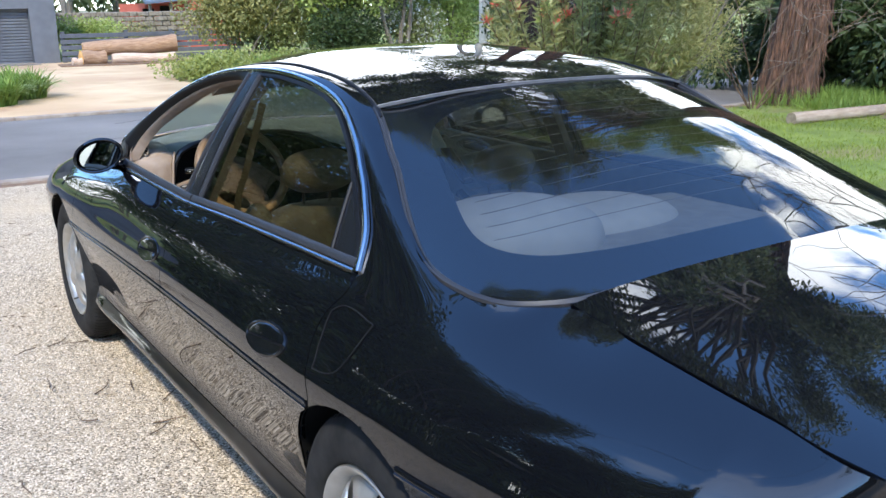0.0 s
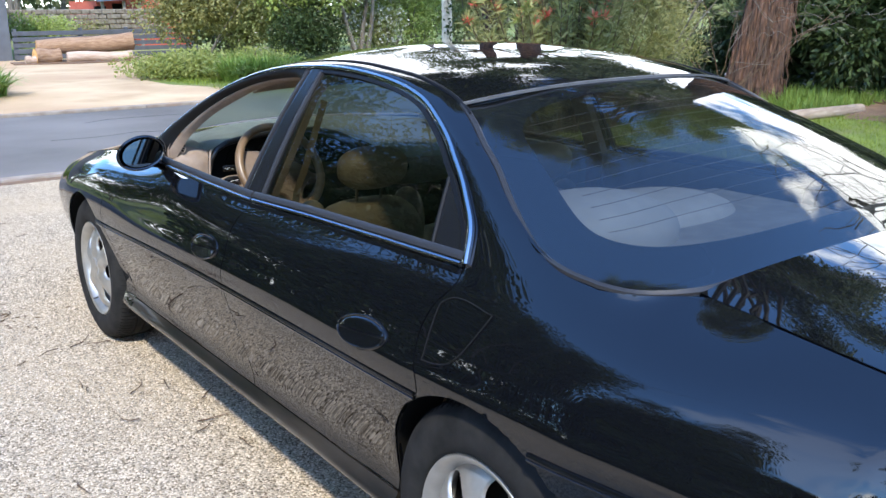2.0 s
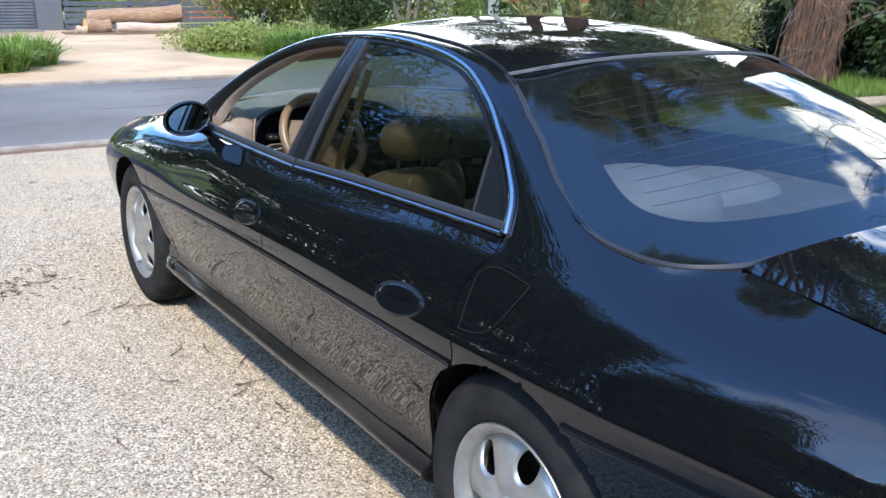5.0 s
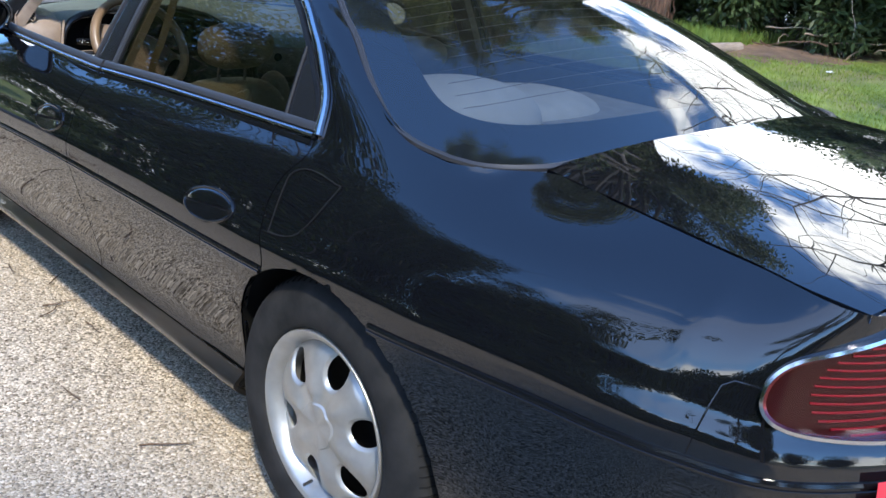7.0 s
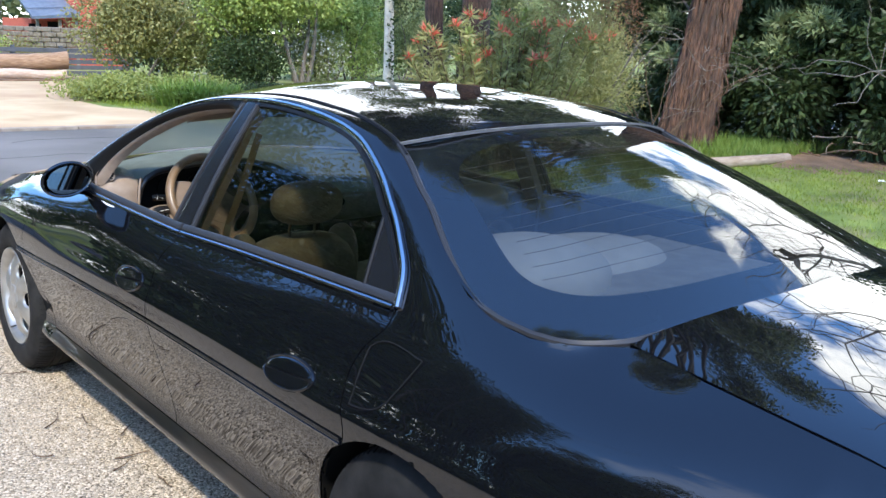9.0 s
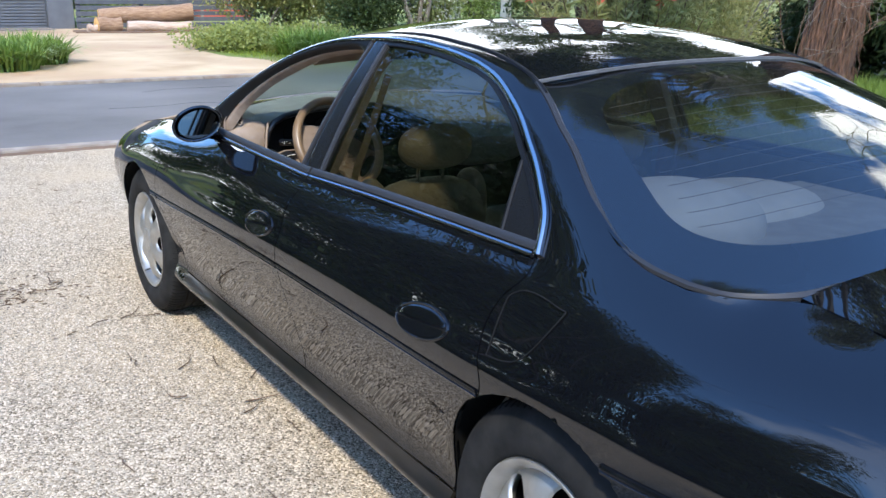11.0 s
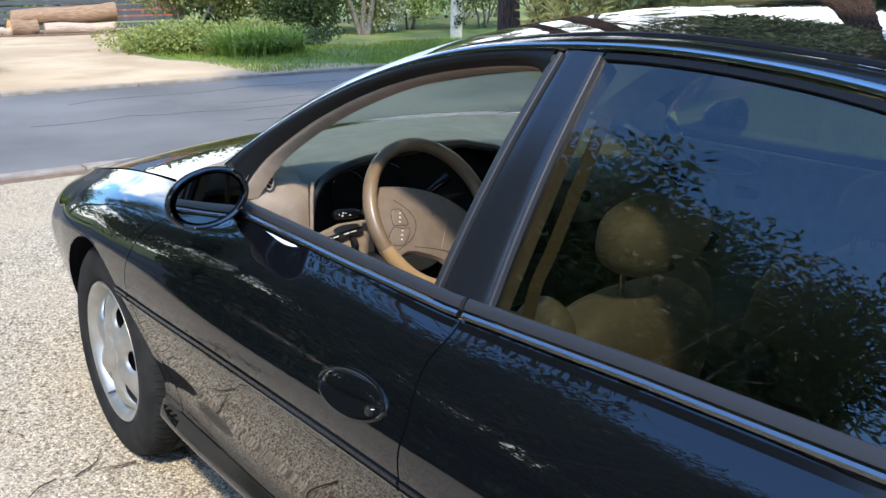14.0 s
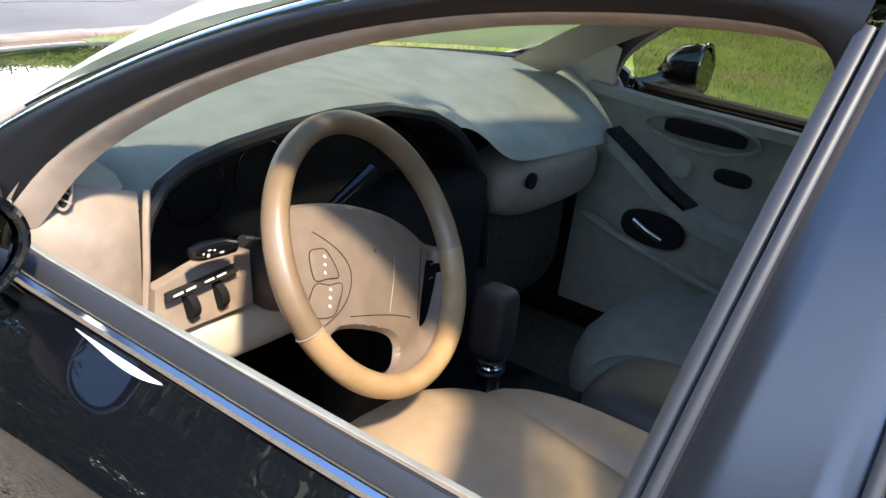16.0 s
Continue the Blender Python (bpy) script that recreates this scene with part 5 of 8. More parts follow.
def build_seat(material, back):
    s = new("front_seat")
    pad("seat_cushion", 0, 1.66, 0.515, 0.25, 0.29, 0.125, material, s, 3.0, rot=Matrix.Rotation(radians(6), 4, "X"))
    for x in (-0.21, 0.21):
        pad("side_bolster", x, 1.59, 0.545, 0.070, 0.27, 0.105, material, s, 2.6)
    tilt = Matrix.Rotation(radians(-14), 4, "X")
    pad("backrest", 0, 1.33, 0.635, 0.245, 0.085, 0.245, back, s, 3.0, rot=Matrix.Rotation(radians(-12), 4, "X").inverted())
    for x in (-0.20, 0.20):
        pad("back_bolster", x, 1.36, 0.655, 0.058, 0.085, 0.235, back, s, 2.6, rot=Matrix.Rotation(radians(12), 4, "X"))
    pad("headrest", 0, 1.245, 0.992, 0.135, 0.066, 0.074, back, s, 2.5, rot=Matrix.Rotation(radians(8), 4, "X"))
    bm = bmesh.new()
    sweep(bm, [(0.0, 1.198, 0.94 + i * 0.012) for i in range(10)], [(-0.001, -0.001), (0.001, -0.001), (0.001, 0.001), (-0.001, 0.001)], up=(0, 1, 0))
    part("headrest_seam", bm, TRIM_TAN, s)
    for x in (-0.05, 0.05):
        bm = bmesh.new()
        tube(bm, [(x, 1.28, 0.85), (x, 1.265, 0.96)], 0.006, 8)
        part("headrest_post", bm, CHROME, s)
    return s


# passenger cushions get a darker, greyer copy, with far-side shade in it
LEATHER_FAR_SHADE = vary(mat('far_shaded_leather', rough=0.55), (0.16, 0.155, 0.125), (0.21, 0.20, 0.165), 25, bump=0.25, bump_scale=240, dist=0.002)
seat = build_seat(LEATHER, LEATHER_SHADE)
seat.parent = car
seat.location = (-0.37, 0, 0)
seat2 = copy_thing(seat, pose(0.40, -0.04, -0.055))
seat2.parent = car
for o in seat2.children:
    if o.data and o.data.materials[0] is LEATHER:
        o.data = o.data.copy()
        o.data.materials[0] = LEATHER_FAR_SHADE
BELT = mat("belt_webbing", (0.16, 0.12, 0.075), 0.7)
belt = hermite(range(4), [(-0.665, 1.30, 0.60), (-0.662, 1.272, 0.893), (-0.632, 1.24, 1.03), (-0.585, 1.185, 1.24)], np.linspace(0, 3, 24))
part("seat_belt", sweep(bmesh.new(), [tuple(p) for p in belt], [(-0.011, -0.001), (0.011, -0.001), (0.011, 0.001), (-0.011, 0.001)], up=(-0.5, -0.8, 0.2)), BELT, car, "tan seat belt")
plate("cabin_floor", [(-0.72, 0.55, 0.32), (0.72, 0.55, 0.32), (0.72, 2.6, 0.32), (-0.72, 2.6, 0.32)], 0.01, CARPET, car)
plate("bulkhead", [(-0.72, 2.45, 0.30), (0.72, 2.45, 0.30), (0.72, 2.45, 0.93), (-0.72, 2.45, 0.93)], 0.01, DARK, car)


# dashboard: pad, hood over the dials, panels
def brow(x):
    return np.interp(x, [-0.625, -0.615, -0.60, -0.575, -0.53, -0.46, -0.36, -0.24, -0.12, 0.0, 0.09, 0.17, 0.23, 0.265, 0.285], [0.80, 0.86, 0.925, 0.965, 0.988, 1.002, 1.012, 1.018, 1.012, 0.985, 0.945, 0.885, 0.81, 0.72, 0.60])


dash = new("dashboard")
dash.parent = car
xs = np.linspace(-0.74, 0.74, 75)
rows = []
for t in np.linspace(0, 1, 16):
    row = []
    for x in xs:
        pod = 1 / (1 + math.exp((x - 0.20) / 0.035)) * 1 / (1 + math.exp((-0.60 - x) / 0.012))
        near = lerp(2.10, 2.125, pod)
        zb = 0.998 - 0.02 * (abs(x) / 0.74) ** 3
        zn = lerp(0.862 - 0.05 * max(0, x - 0.2), brow(min(max(x, -0.57), 0.06)) + 0.006, pod)
        if x < -0.60:
            near, zn = 2.135, 0.985 - (-0.60 - x) * 0.1
        y = lerp(near, 2.68 - 0.365 * (x / 0.70) ** 2, t)
        z = lerp(zn, zb, t ** 0.8) + 0.012 * math.sin(math.pi * t)
        if t < 0.05:
            z -= 0.012
        row.append((x, y, z))
    rows.append(row)
DASH = np.array(rows)
bm = bmesh.new()
grid_mesh(bm, DASH)
bmesh.ops.recalc_face_normals(bm, faces=list(bm.faces))
part("dash_pad", bm, DASHTOP, dash, "pale grey-green dash pad")
bx_ = np.linspace(-0.625, 0.285, 70)
pts = [(x, 2.122 + 0.10 * max(0, x), brow(x)) for x in bx_]
part("dial_hood", sweep(bmesh.new(), pts, ring(0.012, 8), up=(0, 1, 0)), BLACKPLASTIC, dash)
rows = [[(x, 2.125 + 0.10 * max(0, x), brow(x)) for x in bx_], [(x * 0.985, 2.24, brow(x) - 0.02) for x in bx_]]
bm = bmesh.new()
grid_mesh(bm, np.array(rows))
part("dial_hood_inside", bm, BLACKPLASTIC, dash)
plate("dial_panel", [(-0.63, 2.235, 0.60), (0.29, 2.235, 0.60), (0.22, 2.235, 0.80), (0.12, 2.235, 0.895), (0.0, 2.235, 0.955), (-0.25, 2.235, 0.99), (-0.58, 2.235, 0.945)], 0.01, DARK, dash, direction=(0, 1, 0))
for x, z, r in ((-0.43, 0.90, 0.055), (-0.30, 0.905, 0.055)):
    part("dial_ring", sweep(bmesh.new(), [(x + r * math.cos(a), 2.228, z + r * math.sin(a)) for a in np.linspace(0, 2 * math.pi, 33)[:-1]], ring(0.002, 5), closed=True, up=(0, 1, 0)), GLOSSBLACK, dash)
plate("vent_bar", [(-0.585, 2.226, 0.925), (-0.52, 2.226, 0.965), (-0.519, 2.226, 0.968), (-0.586, 2.226, 0.928)], 0.002, TRIM_GREY, dash, direction=(0, -1, 0))
# end panel beside the pillar, with the demister grille
rows = [[(-0.785, 2.16, 0.90), (-0.72, 2.10, 0.84), (-0.66, 2.085, 0.79), (-0.628, 2.09, 0.775)],
        [(-0.785, 2.18, 0.955), (-0.73, 2.115, 0.935), (-0.66, 2.095, 0.92), (-0.622, 2.10, 0.905)],
        [(-0.78, 2.24, 1.0), (-0.73, 2.17, 0.995), (-0.66, 2.135, 0.982), (-0.605, 2.128, 0.965)]]
g = np.array(rows)
g = hermite(range(4), hermite(range(3), g, np.linspace(0, 2, 12)).swapaxes(0, 1), np.linspace(0, 3, 16))
bm = bmesh.new()
grid_mesh(bm, g)
bmesh.ops.recalc_face_normals(bm, faces=list(bm.faces))
part("dash_end_panel", bm, TRIM_TAN, dash, "tan dash end panel")
part("dash_edge", sweep(bmesh.new(), [(-0.60, 2.115, 0.97), (-0.613, 2.10, 0.93), (-0.622, 2.088, 0.87), (-0.63, 2.083, 0.80), (-0.64, 2.083, 0.77)], ring(0.005, 8), up=(0, 1, 0)), TRIM_TAN, dash)
g_c, g_n = Vector((-0.7095, 2.131, 1.001)), Vector((-0.5, -0.8, 0.2)).normalized()
g_l = Vector((0.026, 0.05, 0.05)).normalized()
g_s = g_n.cross(g_l).normalized()
g_l = g_s.cross(g_n).normalized()
ring_ = [g_c + g_n * 0.006 + g_l * 0.036 * math.cos(a) + g_s * 0.0125 * math.sin(a) for a in np.linspace(0, 2 * math.pi, 33)[:-1]]
grille = plate("demister_grille", [tuple(p) for p in ring_], 0.012, DARK, dash, "dark oval demister slots", direction=tuple(-g_n))
part("grille_rim", sweep(bmesh.new(), ring_, ring(0.0022, 6), closed=True, up=g_n), TRIM_TAN, grille)
for k in range(5):
    f = (k - 2) * 0.0115
    a, b = g_c + g_n * 0.0075 + g_l * (f - 0.007) - g_s * 0.0105, g_c + g_n * 0.0075 + g_l * (f + 0.007) + g_s * 0.0105
    part("grille_bar", tube(bmesh.new(), [a, b], 0.0013, 6), TRIM_TAN, grille)
# switch panel
sw = plate("switch_panel", [(-0.615, 2.085, 0.765), (-0.45, 2.075, 0.775), (-0.45, 2.085, 0.855), (-0.535, 2.09, 0.855), (-0.605, 2.095, 0.835)], 0.02, TRIM_TAN, dash, direction=(0, 1, 0))
plate("switch_strip", [(-0.60, 2.080, 0.822), (-0.485, 2.072, 0.838), (-0.485, 2.074, 0.850), (-0.60, 2.083, 0.834)], 0.004, BLACKPLASTIC, sw, direction=(0, -1, 0))
for x in (-0.585, -0.565, -0.535, -0.515):
    f = (x + 0.60) / 0.115
    plate("switch_mark", [(x - 0.008, 2.073 - 0.006 * f, 0.8275 + 0.016 * f), (x + 0.008, 2.073 - 0.006 * f, 0.8290 + 0.016 * f), (x + 0.008, 2.0735 - 0.006 * f, 0.832 + 0.016 * f), (x - 0.008, 2.0735 - 0.006 * f, 0.830 + 0.016 * f)], 0.001, LETTER, sw, direction=(0, -1, 0))
for x in (-0.565, -0.515):
    bm = bmesh.new()
    tube(bm, [(x, 2.085, 0.797 + 0.006), (x + 0.012, 2.085, 0.799 + 0.006)], 0.021, 18)
    part("thumb_wheel", bm, DARK, sw)
pad("lower_dash", -0.41, 2.14, 0.722, 0.21, 0.06, 0.048, TRIM_LIGHT, dash, 3.2)
pad("glove_box", 0.49, 2.175, 0.775, 0.225, 0.085, 0.075, TRIM_TAN, dash, 3.2)
bm = bmesh.new()
tube(bm, [(0.345, 2.096, 0.800), (0.345, 2.088, 0.800)], 0.018, 16)
part("glove_box_lock", bm, DARK, dash)
pad("knee_panel", 0.50, 2.26, 0.58, 0.24, 0.08, 0.16, CARPET, dash, 4)
# stalks and column
bm = bmesh.new()
tube(bm, [(-0.38, 2.17, 0.77), (-0.39, 1.985, 0.845)], 0.062, 20)
part("column_shroud", bm, mat("brown_plastic", (0.055, 0.038, 0.030), 0.5), dash)
bm = bmesh.new()
tube(bm, [(-0.42, 2.05, 0.872), (-0.50, 2.045, 0.895)], 0.009, 10)
st_l = part("turn_stalk", bm, BLACKPLASTIC, dash)
bm = bmesh.new()
tube(bm, [(-0.515, 2.045, 0.893), (-0.535, 2.044, 0.897), (-0.575, 2.043, 0.900), (-0.586, 2.043, 0.900)], 0.013, 14, scale=[0.75, 1.0, 1.0, 0.7])
part("stalk_knob", bm, GLOSSBLACK, st_l)
for i, (x, z, w, h) in enumerate(((-0.578, 0.902, 0.003, 0.002), (-0.570, 0.898, 0.004, 0.004), (-0.560, 0.903, 0.003, 0.002), (-0.548, 0.897, 0.006, 0.002), (-0.568, 0.905, 0.005, 0.0015))):
    plate("stalk_mark", [(x - w / 2, 2.0298, z - h / 2), (x + w / 2, 2.0298, z - h / 2), (x + w / 2, 2.0298, z + h / 2), (x - w / 2, 2.0298, z + h / 2)], 0.001, LETTER, st_l, direction=(0, -1, 0))
bm = bmesh.new()
tube(bm, [(-0.32, 2.05, 0.90), (-0.235, 2.045, 0.945)], 0.010, 10, scale=[1, 1.5])
part("wiper_stalk", bm, GLOSSBLACK, dash)
# steering wheel
wheel = new("steering_wheel")
wheel.parent = car
wheel.matrix_basis = Matrix.Translation((-0.397, 1.896, 0.901)) @ Matrix.Rotation(radians(8), 4, "Z") @ Matrix.Rotation(radians(60), 4, "X") @ Matrix.Diagonal((0.974, 0.974, 1, 1))
# in its own frame: x right, y up the wheel, z towards the driver
R = 0.188
circ = [(R * math.cos(a), R * math.sin(a), 0.0) for a in np.linspace(0, 2 * math.pi, 81)[:-1]]
up_r = [Vector((0, 0, 1))] * 80
WHEEL_TAN = vary(mat("wheel_leather", rough=0.38), (0.35, 0.21, 0.10), (0.42, 0.265, 0.135), 30, bump=0.15, bump_scale=200, dist=0.002)
lower = [(R * math.cos(a), R * math.sin(a), 0.0) for a in np.linspace(radians(196), radians(344), 44)]
upper = [(R * math.cos(a), R * math.sin(a), 0.0) for a in np.linspace(radians(-16), radians(196), 60)]
rim = part("wheel_rim", sweep(bmesh.new(), lower, ring(0.0172, 14, 1.12), up=[Vector((0, 0, 1))] * 44), WHEEL_TAN, wheel, "worn tan leather lower rim")
# upper rim's brown leather, with the roof's shade put into its colour
WHEEL_SHADED = vary(mat("wheel_shaded_leather", rough=0.34), (0.16, 0.104, 0.06), (0.25, 0.165, 0.096), 9, bump=0.12, bump_scale=200, dist=0.002)
part("rim_cover", sweep(bmesh.new(), upper, ring(0.0168, 14, 1.12), up=[Vector((0, 0, 1))] * 60), WHEEL_SHADED, wheel, "brown leather upper rim, darkened in colour for shade")
for sgn in (1, -1):
    seam = [((R + 0.0085) * math.cos(a), (R + 0.0085) * math.sin(a), 0.0145) for a in np.linspace(math.pi * 1.08, math.pi * 1.92, 60)]
    if sgn > 0:
        part("rim_stitching", sweep(bmesh.new(), seam, ring(0.0011, 5), up=[Vector((0, 0, 1))] * 60), TRIM_TAN, rim)
for a in (math.radians(196), math.radians(-16)):
    loop_ = [((R + 0.0178 * math.cos(b)) * math.cos(a), (R + 0.0178 * math.cos(b)) * math.sin(a), 0.0195 * math.sin(b)) for b in np.linspace(0, 2 * math.pi, 21)[:-1]]
    part("rim_joint", sweep(bmesh.new(), loop_, ring(0.0011, 5), closed=True, up=(math.sin(a), -math.cos(a), 0.01)), TRIM_TAN, rim)
# centre: one soft sheet that reaches the rim on the left and at the lower right, open below and beside it
def pad_z(x, y):
    """Height of the soft pad's face at a place on it."""
    r = math.hypot(x, y) / 0.17
    return -0.030 + 0.028 * max(0.0, 1 - r ** 2.4) + 0.016 * max(0.0, (r - 0.85) / 0.2) ** 2 + 0.004 * math.exp(-((x / 0.06) ** 2 + ((y + 0.01) / 0.05) ** 2))


def pad_open(x, y):
    """Below 0 where the centre is open: above its brow, in the lower hole and in the slot on the right."""
    brow_ = 0.068 - 0.95 * x * x - y
    low_ = (abs((x + 0.010) / 0.068) ** 2.4 + abs((y + 0.139 - 0.006 * (x / 0.07) ** 2) / 0.032) ** 2.4) - 1
    slot_ = (abs((x - 0.150 - 0.38 * (y + 0.035)) / 0.019) ** 2.3 + abs((y + 0.037) / 0.054) ** 2.3) - 1
    return min(brow_ / 0.01, low_ * 4, slot_ * 2)


nr_, na_ = 90, 300
g = np.zeros((nr_, na_ + 1, 3))
ok = np.zeros((nr_, na_ + 1), bool)
for i in range(nr_):
    for j in range(na_ + 1):
        a, r = 2 * math.pi * j / na_, 0.002 + 0.180 * i / (nr_ - 1)
        x, y = r * math.cos(a), r * math.sin(a)
        q = pad_open(x, y)
        ok[i, j] = q > 0
        g[i, j] = (x, y, pad_z(x, y) - 0.010 * max(0.0, 1 - max(q, 0) / 0.9) ** 2)
bm = bmesh.new()
grid_mesh(bm, g, keep=ok[:-1, :-1] & ok[1:, :-1] & ok[:-1, 1:] & ok[1:, 1:])
bmesh.ops.delete(bm, geom=[v for v in bm.verts if not v.link_faces], context="VERTS")
bmesh.ops.remove_doubles(bm, verts=list(bm.verts), dist=0.0003)
for v in [v for v in bm.verts if v.is_boundary and math.hypot(v.co.x, v.co.y) < 0.178]:
    for _ in range(5):
        x, y = v.co.x, v.co.y
        q = pad_open(x, y)
        dx, dy = (pad_open(x + 1e-4, y) - q) / 1e-4, (pad_open(x, y + 1e-4) - q) / 1e-4
        step = max(-0.0015, min(0.0015, q / max(math.hypot(dx, dy), 1)))
        v.co.x -= step * dx / max(math.hypot(dx, dy), 1e-6)
        v.co.y -= step * dy / max(math.hypot(dx, dy), 1e-6)
    v.co.z = pad_z(v.co.x, v.co.y) - 0.010
bm.normal_update()
if sum(f.normal.z for f in bm.faces) < 0:
    bmesh.ops.reverse_faces(bm, faces=list(bm.faces))
PADMAT = vary(mat("taupe_vinyl", rough=0.5), (0.165, 0.118, 0.088), (0.20, 0.145, 0.108), 30, bump=0.3, bump_scale=300, dist=0.001)
hub = part("airbag_pad", solid(bm, 0.012), PADMAT, wheel, "taupe centre pad with an open lower hole")
hub.matrix_basis = Matrix.Rotation(radians(-25), 4, "Z")
seams = ([(lerp(0.045, 0.030, t), lerp(0.0, -0.082, t)) for t in np.linspace(0, 1, 12)],
         [(x, -0.094 + 0.010 * math.sin((x + 0.05) / 0.135 * 1.6)) for x in np.linspace(-0.05, 0.085, 16)],
         [(-0.050 - 0.076 * abs(2 * f - 0.9) ** 2.2 * (0.5 if f > 0.45 else 1.0), lerp(0.015, -0.112, f)) for f in np.linspace(0, 1, 20)],
         [(0.108 + 0.030 * f ** 2, lerp(-0.085, 0.030, f)) for f in np.linspace(0, 1, 14)])
for k, line in enumerate(seams):
    part("pad_seam", sweep(bmesh.new(), [(x, y, pad_z(x, y) + 0.0002) for x, y in line], ring(0.0007, 5), up=(0, 0, 1)), TRIM_TAN if k == 0 else DARK, hub)
for q in ([(-0.117, -0.016), (-0.104, -0.008), (-0.090, -0.010), (-0.072, -0.041), (-0.090, -0.047), (-0.110, -0.049)], [(-0.110, -0.057), (-0.088, -0.055), (-0.067, -0.052), (-0.070, -0.075), (-0.082, -0.096), (-0.117, -0.094)]):
    q = hermite(range(len(q) + 3), [q[-1]] + q + q[:2], np.linspace(1, len(q) + 1, 43)[:-1])
    cx, cy = q.mean(0)
    rows = [[(cx + (x - cx) * k, cy + (y - cy) * k, pad_z(cx + (x - cx) * k, cy + (y - cy) * k) + 0.0016 - 0.0012 * k ** 6) for x, y in list(q) + [q[0]]] for k in np.linspace(0.02, 1, 7)]
    bm = bmesh.new()
    grid_mesh(bm, np.array(rows))
    bmesh.ops.recalc_face_normals(bm, faces=list(bm.faces))
    button = part("wheel_button", bm, PADMAT, hub)
    part("button_gap", sweep(bmesh.new(), [(x, y, pad_z(x, y) + 0.0003) for x, y in q], ring(0.0008, 5), closed=True, up=(0, 0, 1)), DARK, hub)
    for i in range(3):
        yy, xx = cy + 0.011 - 0.011 * i, cx + 0.002
        z_ = pad_z(xx, yy) + 0.0024
        plate("button_mark", [(xx - 0.003, yy - 0.0016, z_), (xx + 0.0027, yy - 0.002, z_), (xx + 0.0016, yy + 0.0016, z_), (xx - 0.0016, yy + 0.002, z_)], 0.0006, LETTER, button, direction=(0, 0, -1))
# console, selector, centre stack
bm = bmesh.new()
box(bm, -0.135, 0.135, 1.15, 2.22, 0.32, 0.50, 0.02)
con = part("centre_console", bm, BLACKPLASTIC, car)
bm = bmesh.new()
box(bm, -0.115, 0.115, 1.74, 2.08, 0.498, 0.512, 0.006)
part("console_trim", bm, GLOSSBLACK, con, "glossy dark console top")
pad("console_armrest", 0.01, 1.47, 0.585, 0.115, 0.25, 0.075, mat("dark_leather", (0.035, 0.035, 0.035), 0.5), con, 4)
bm = bmesh.new()
tube(bm, [(0.0, 1.92, 0.50), (0.0, 1.922, 0.57)], 0.016, 10)
part("selector_shaft", bm, CHROME, con)
pad("selector_grip", 0.0, 1.932, 0.645, 0.034, 0.036, 0.068, mat("brown_leather", (0.045, 0.038, 0.032), 0.5), con, 5)
for i in range(3):
    part("grip_ring", sweep(bmesh.new(), [(0.026 * math.cos(a), 1.925 + 0.022 * math.sin(a), 0.572 - 0.012 * i) for a in np.linspace(0, 2 * math.pi, 21)[:-1]], ring(0.0035, 6), closed=True), CHROME if i == 1 else BLACKPLASTIC, con)
bm = bmesh.new()
box(bm, -0.12, 0.22, 2.11, 2.30, 0.40, 0.84, 0.03)
part("centre_panel", bm, DARK, dash)
for r in range(3):
    for c in range(4):
        x, z = 0.0 + 0.035 * c, 0.66 + 0.03 * r
        plate("stack_mark", [(x - 0.006, 2.107, z - 0.0015), (x + 0.006, 2.107, z - 0.0015), (x + 0.006, 2.107, z + 0.0015), (x - 0.006, 2.107, z + 0.0015)], 0.001, TRIM_GREY, dash, direction=(0, -1, 0))
bm = bmesh.new()
box(bm, -0.148, -0.124, 1.55, 1.60, 0.42, 0.60, 0.004)
part("buckle", bm, BLACKPLASTIC, car)
plate("buckle_tongue", [(-0.150, 1.55, 0.607), (-0.122, 1.55, 0.607), (-0.122, 1.60, 0.607), (-0.150, 1.60, 0.607)], 0.006, CHROME, car)
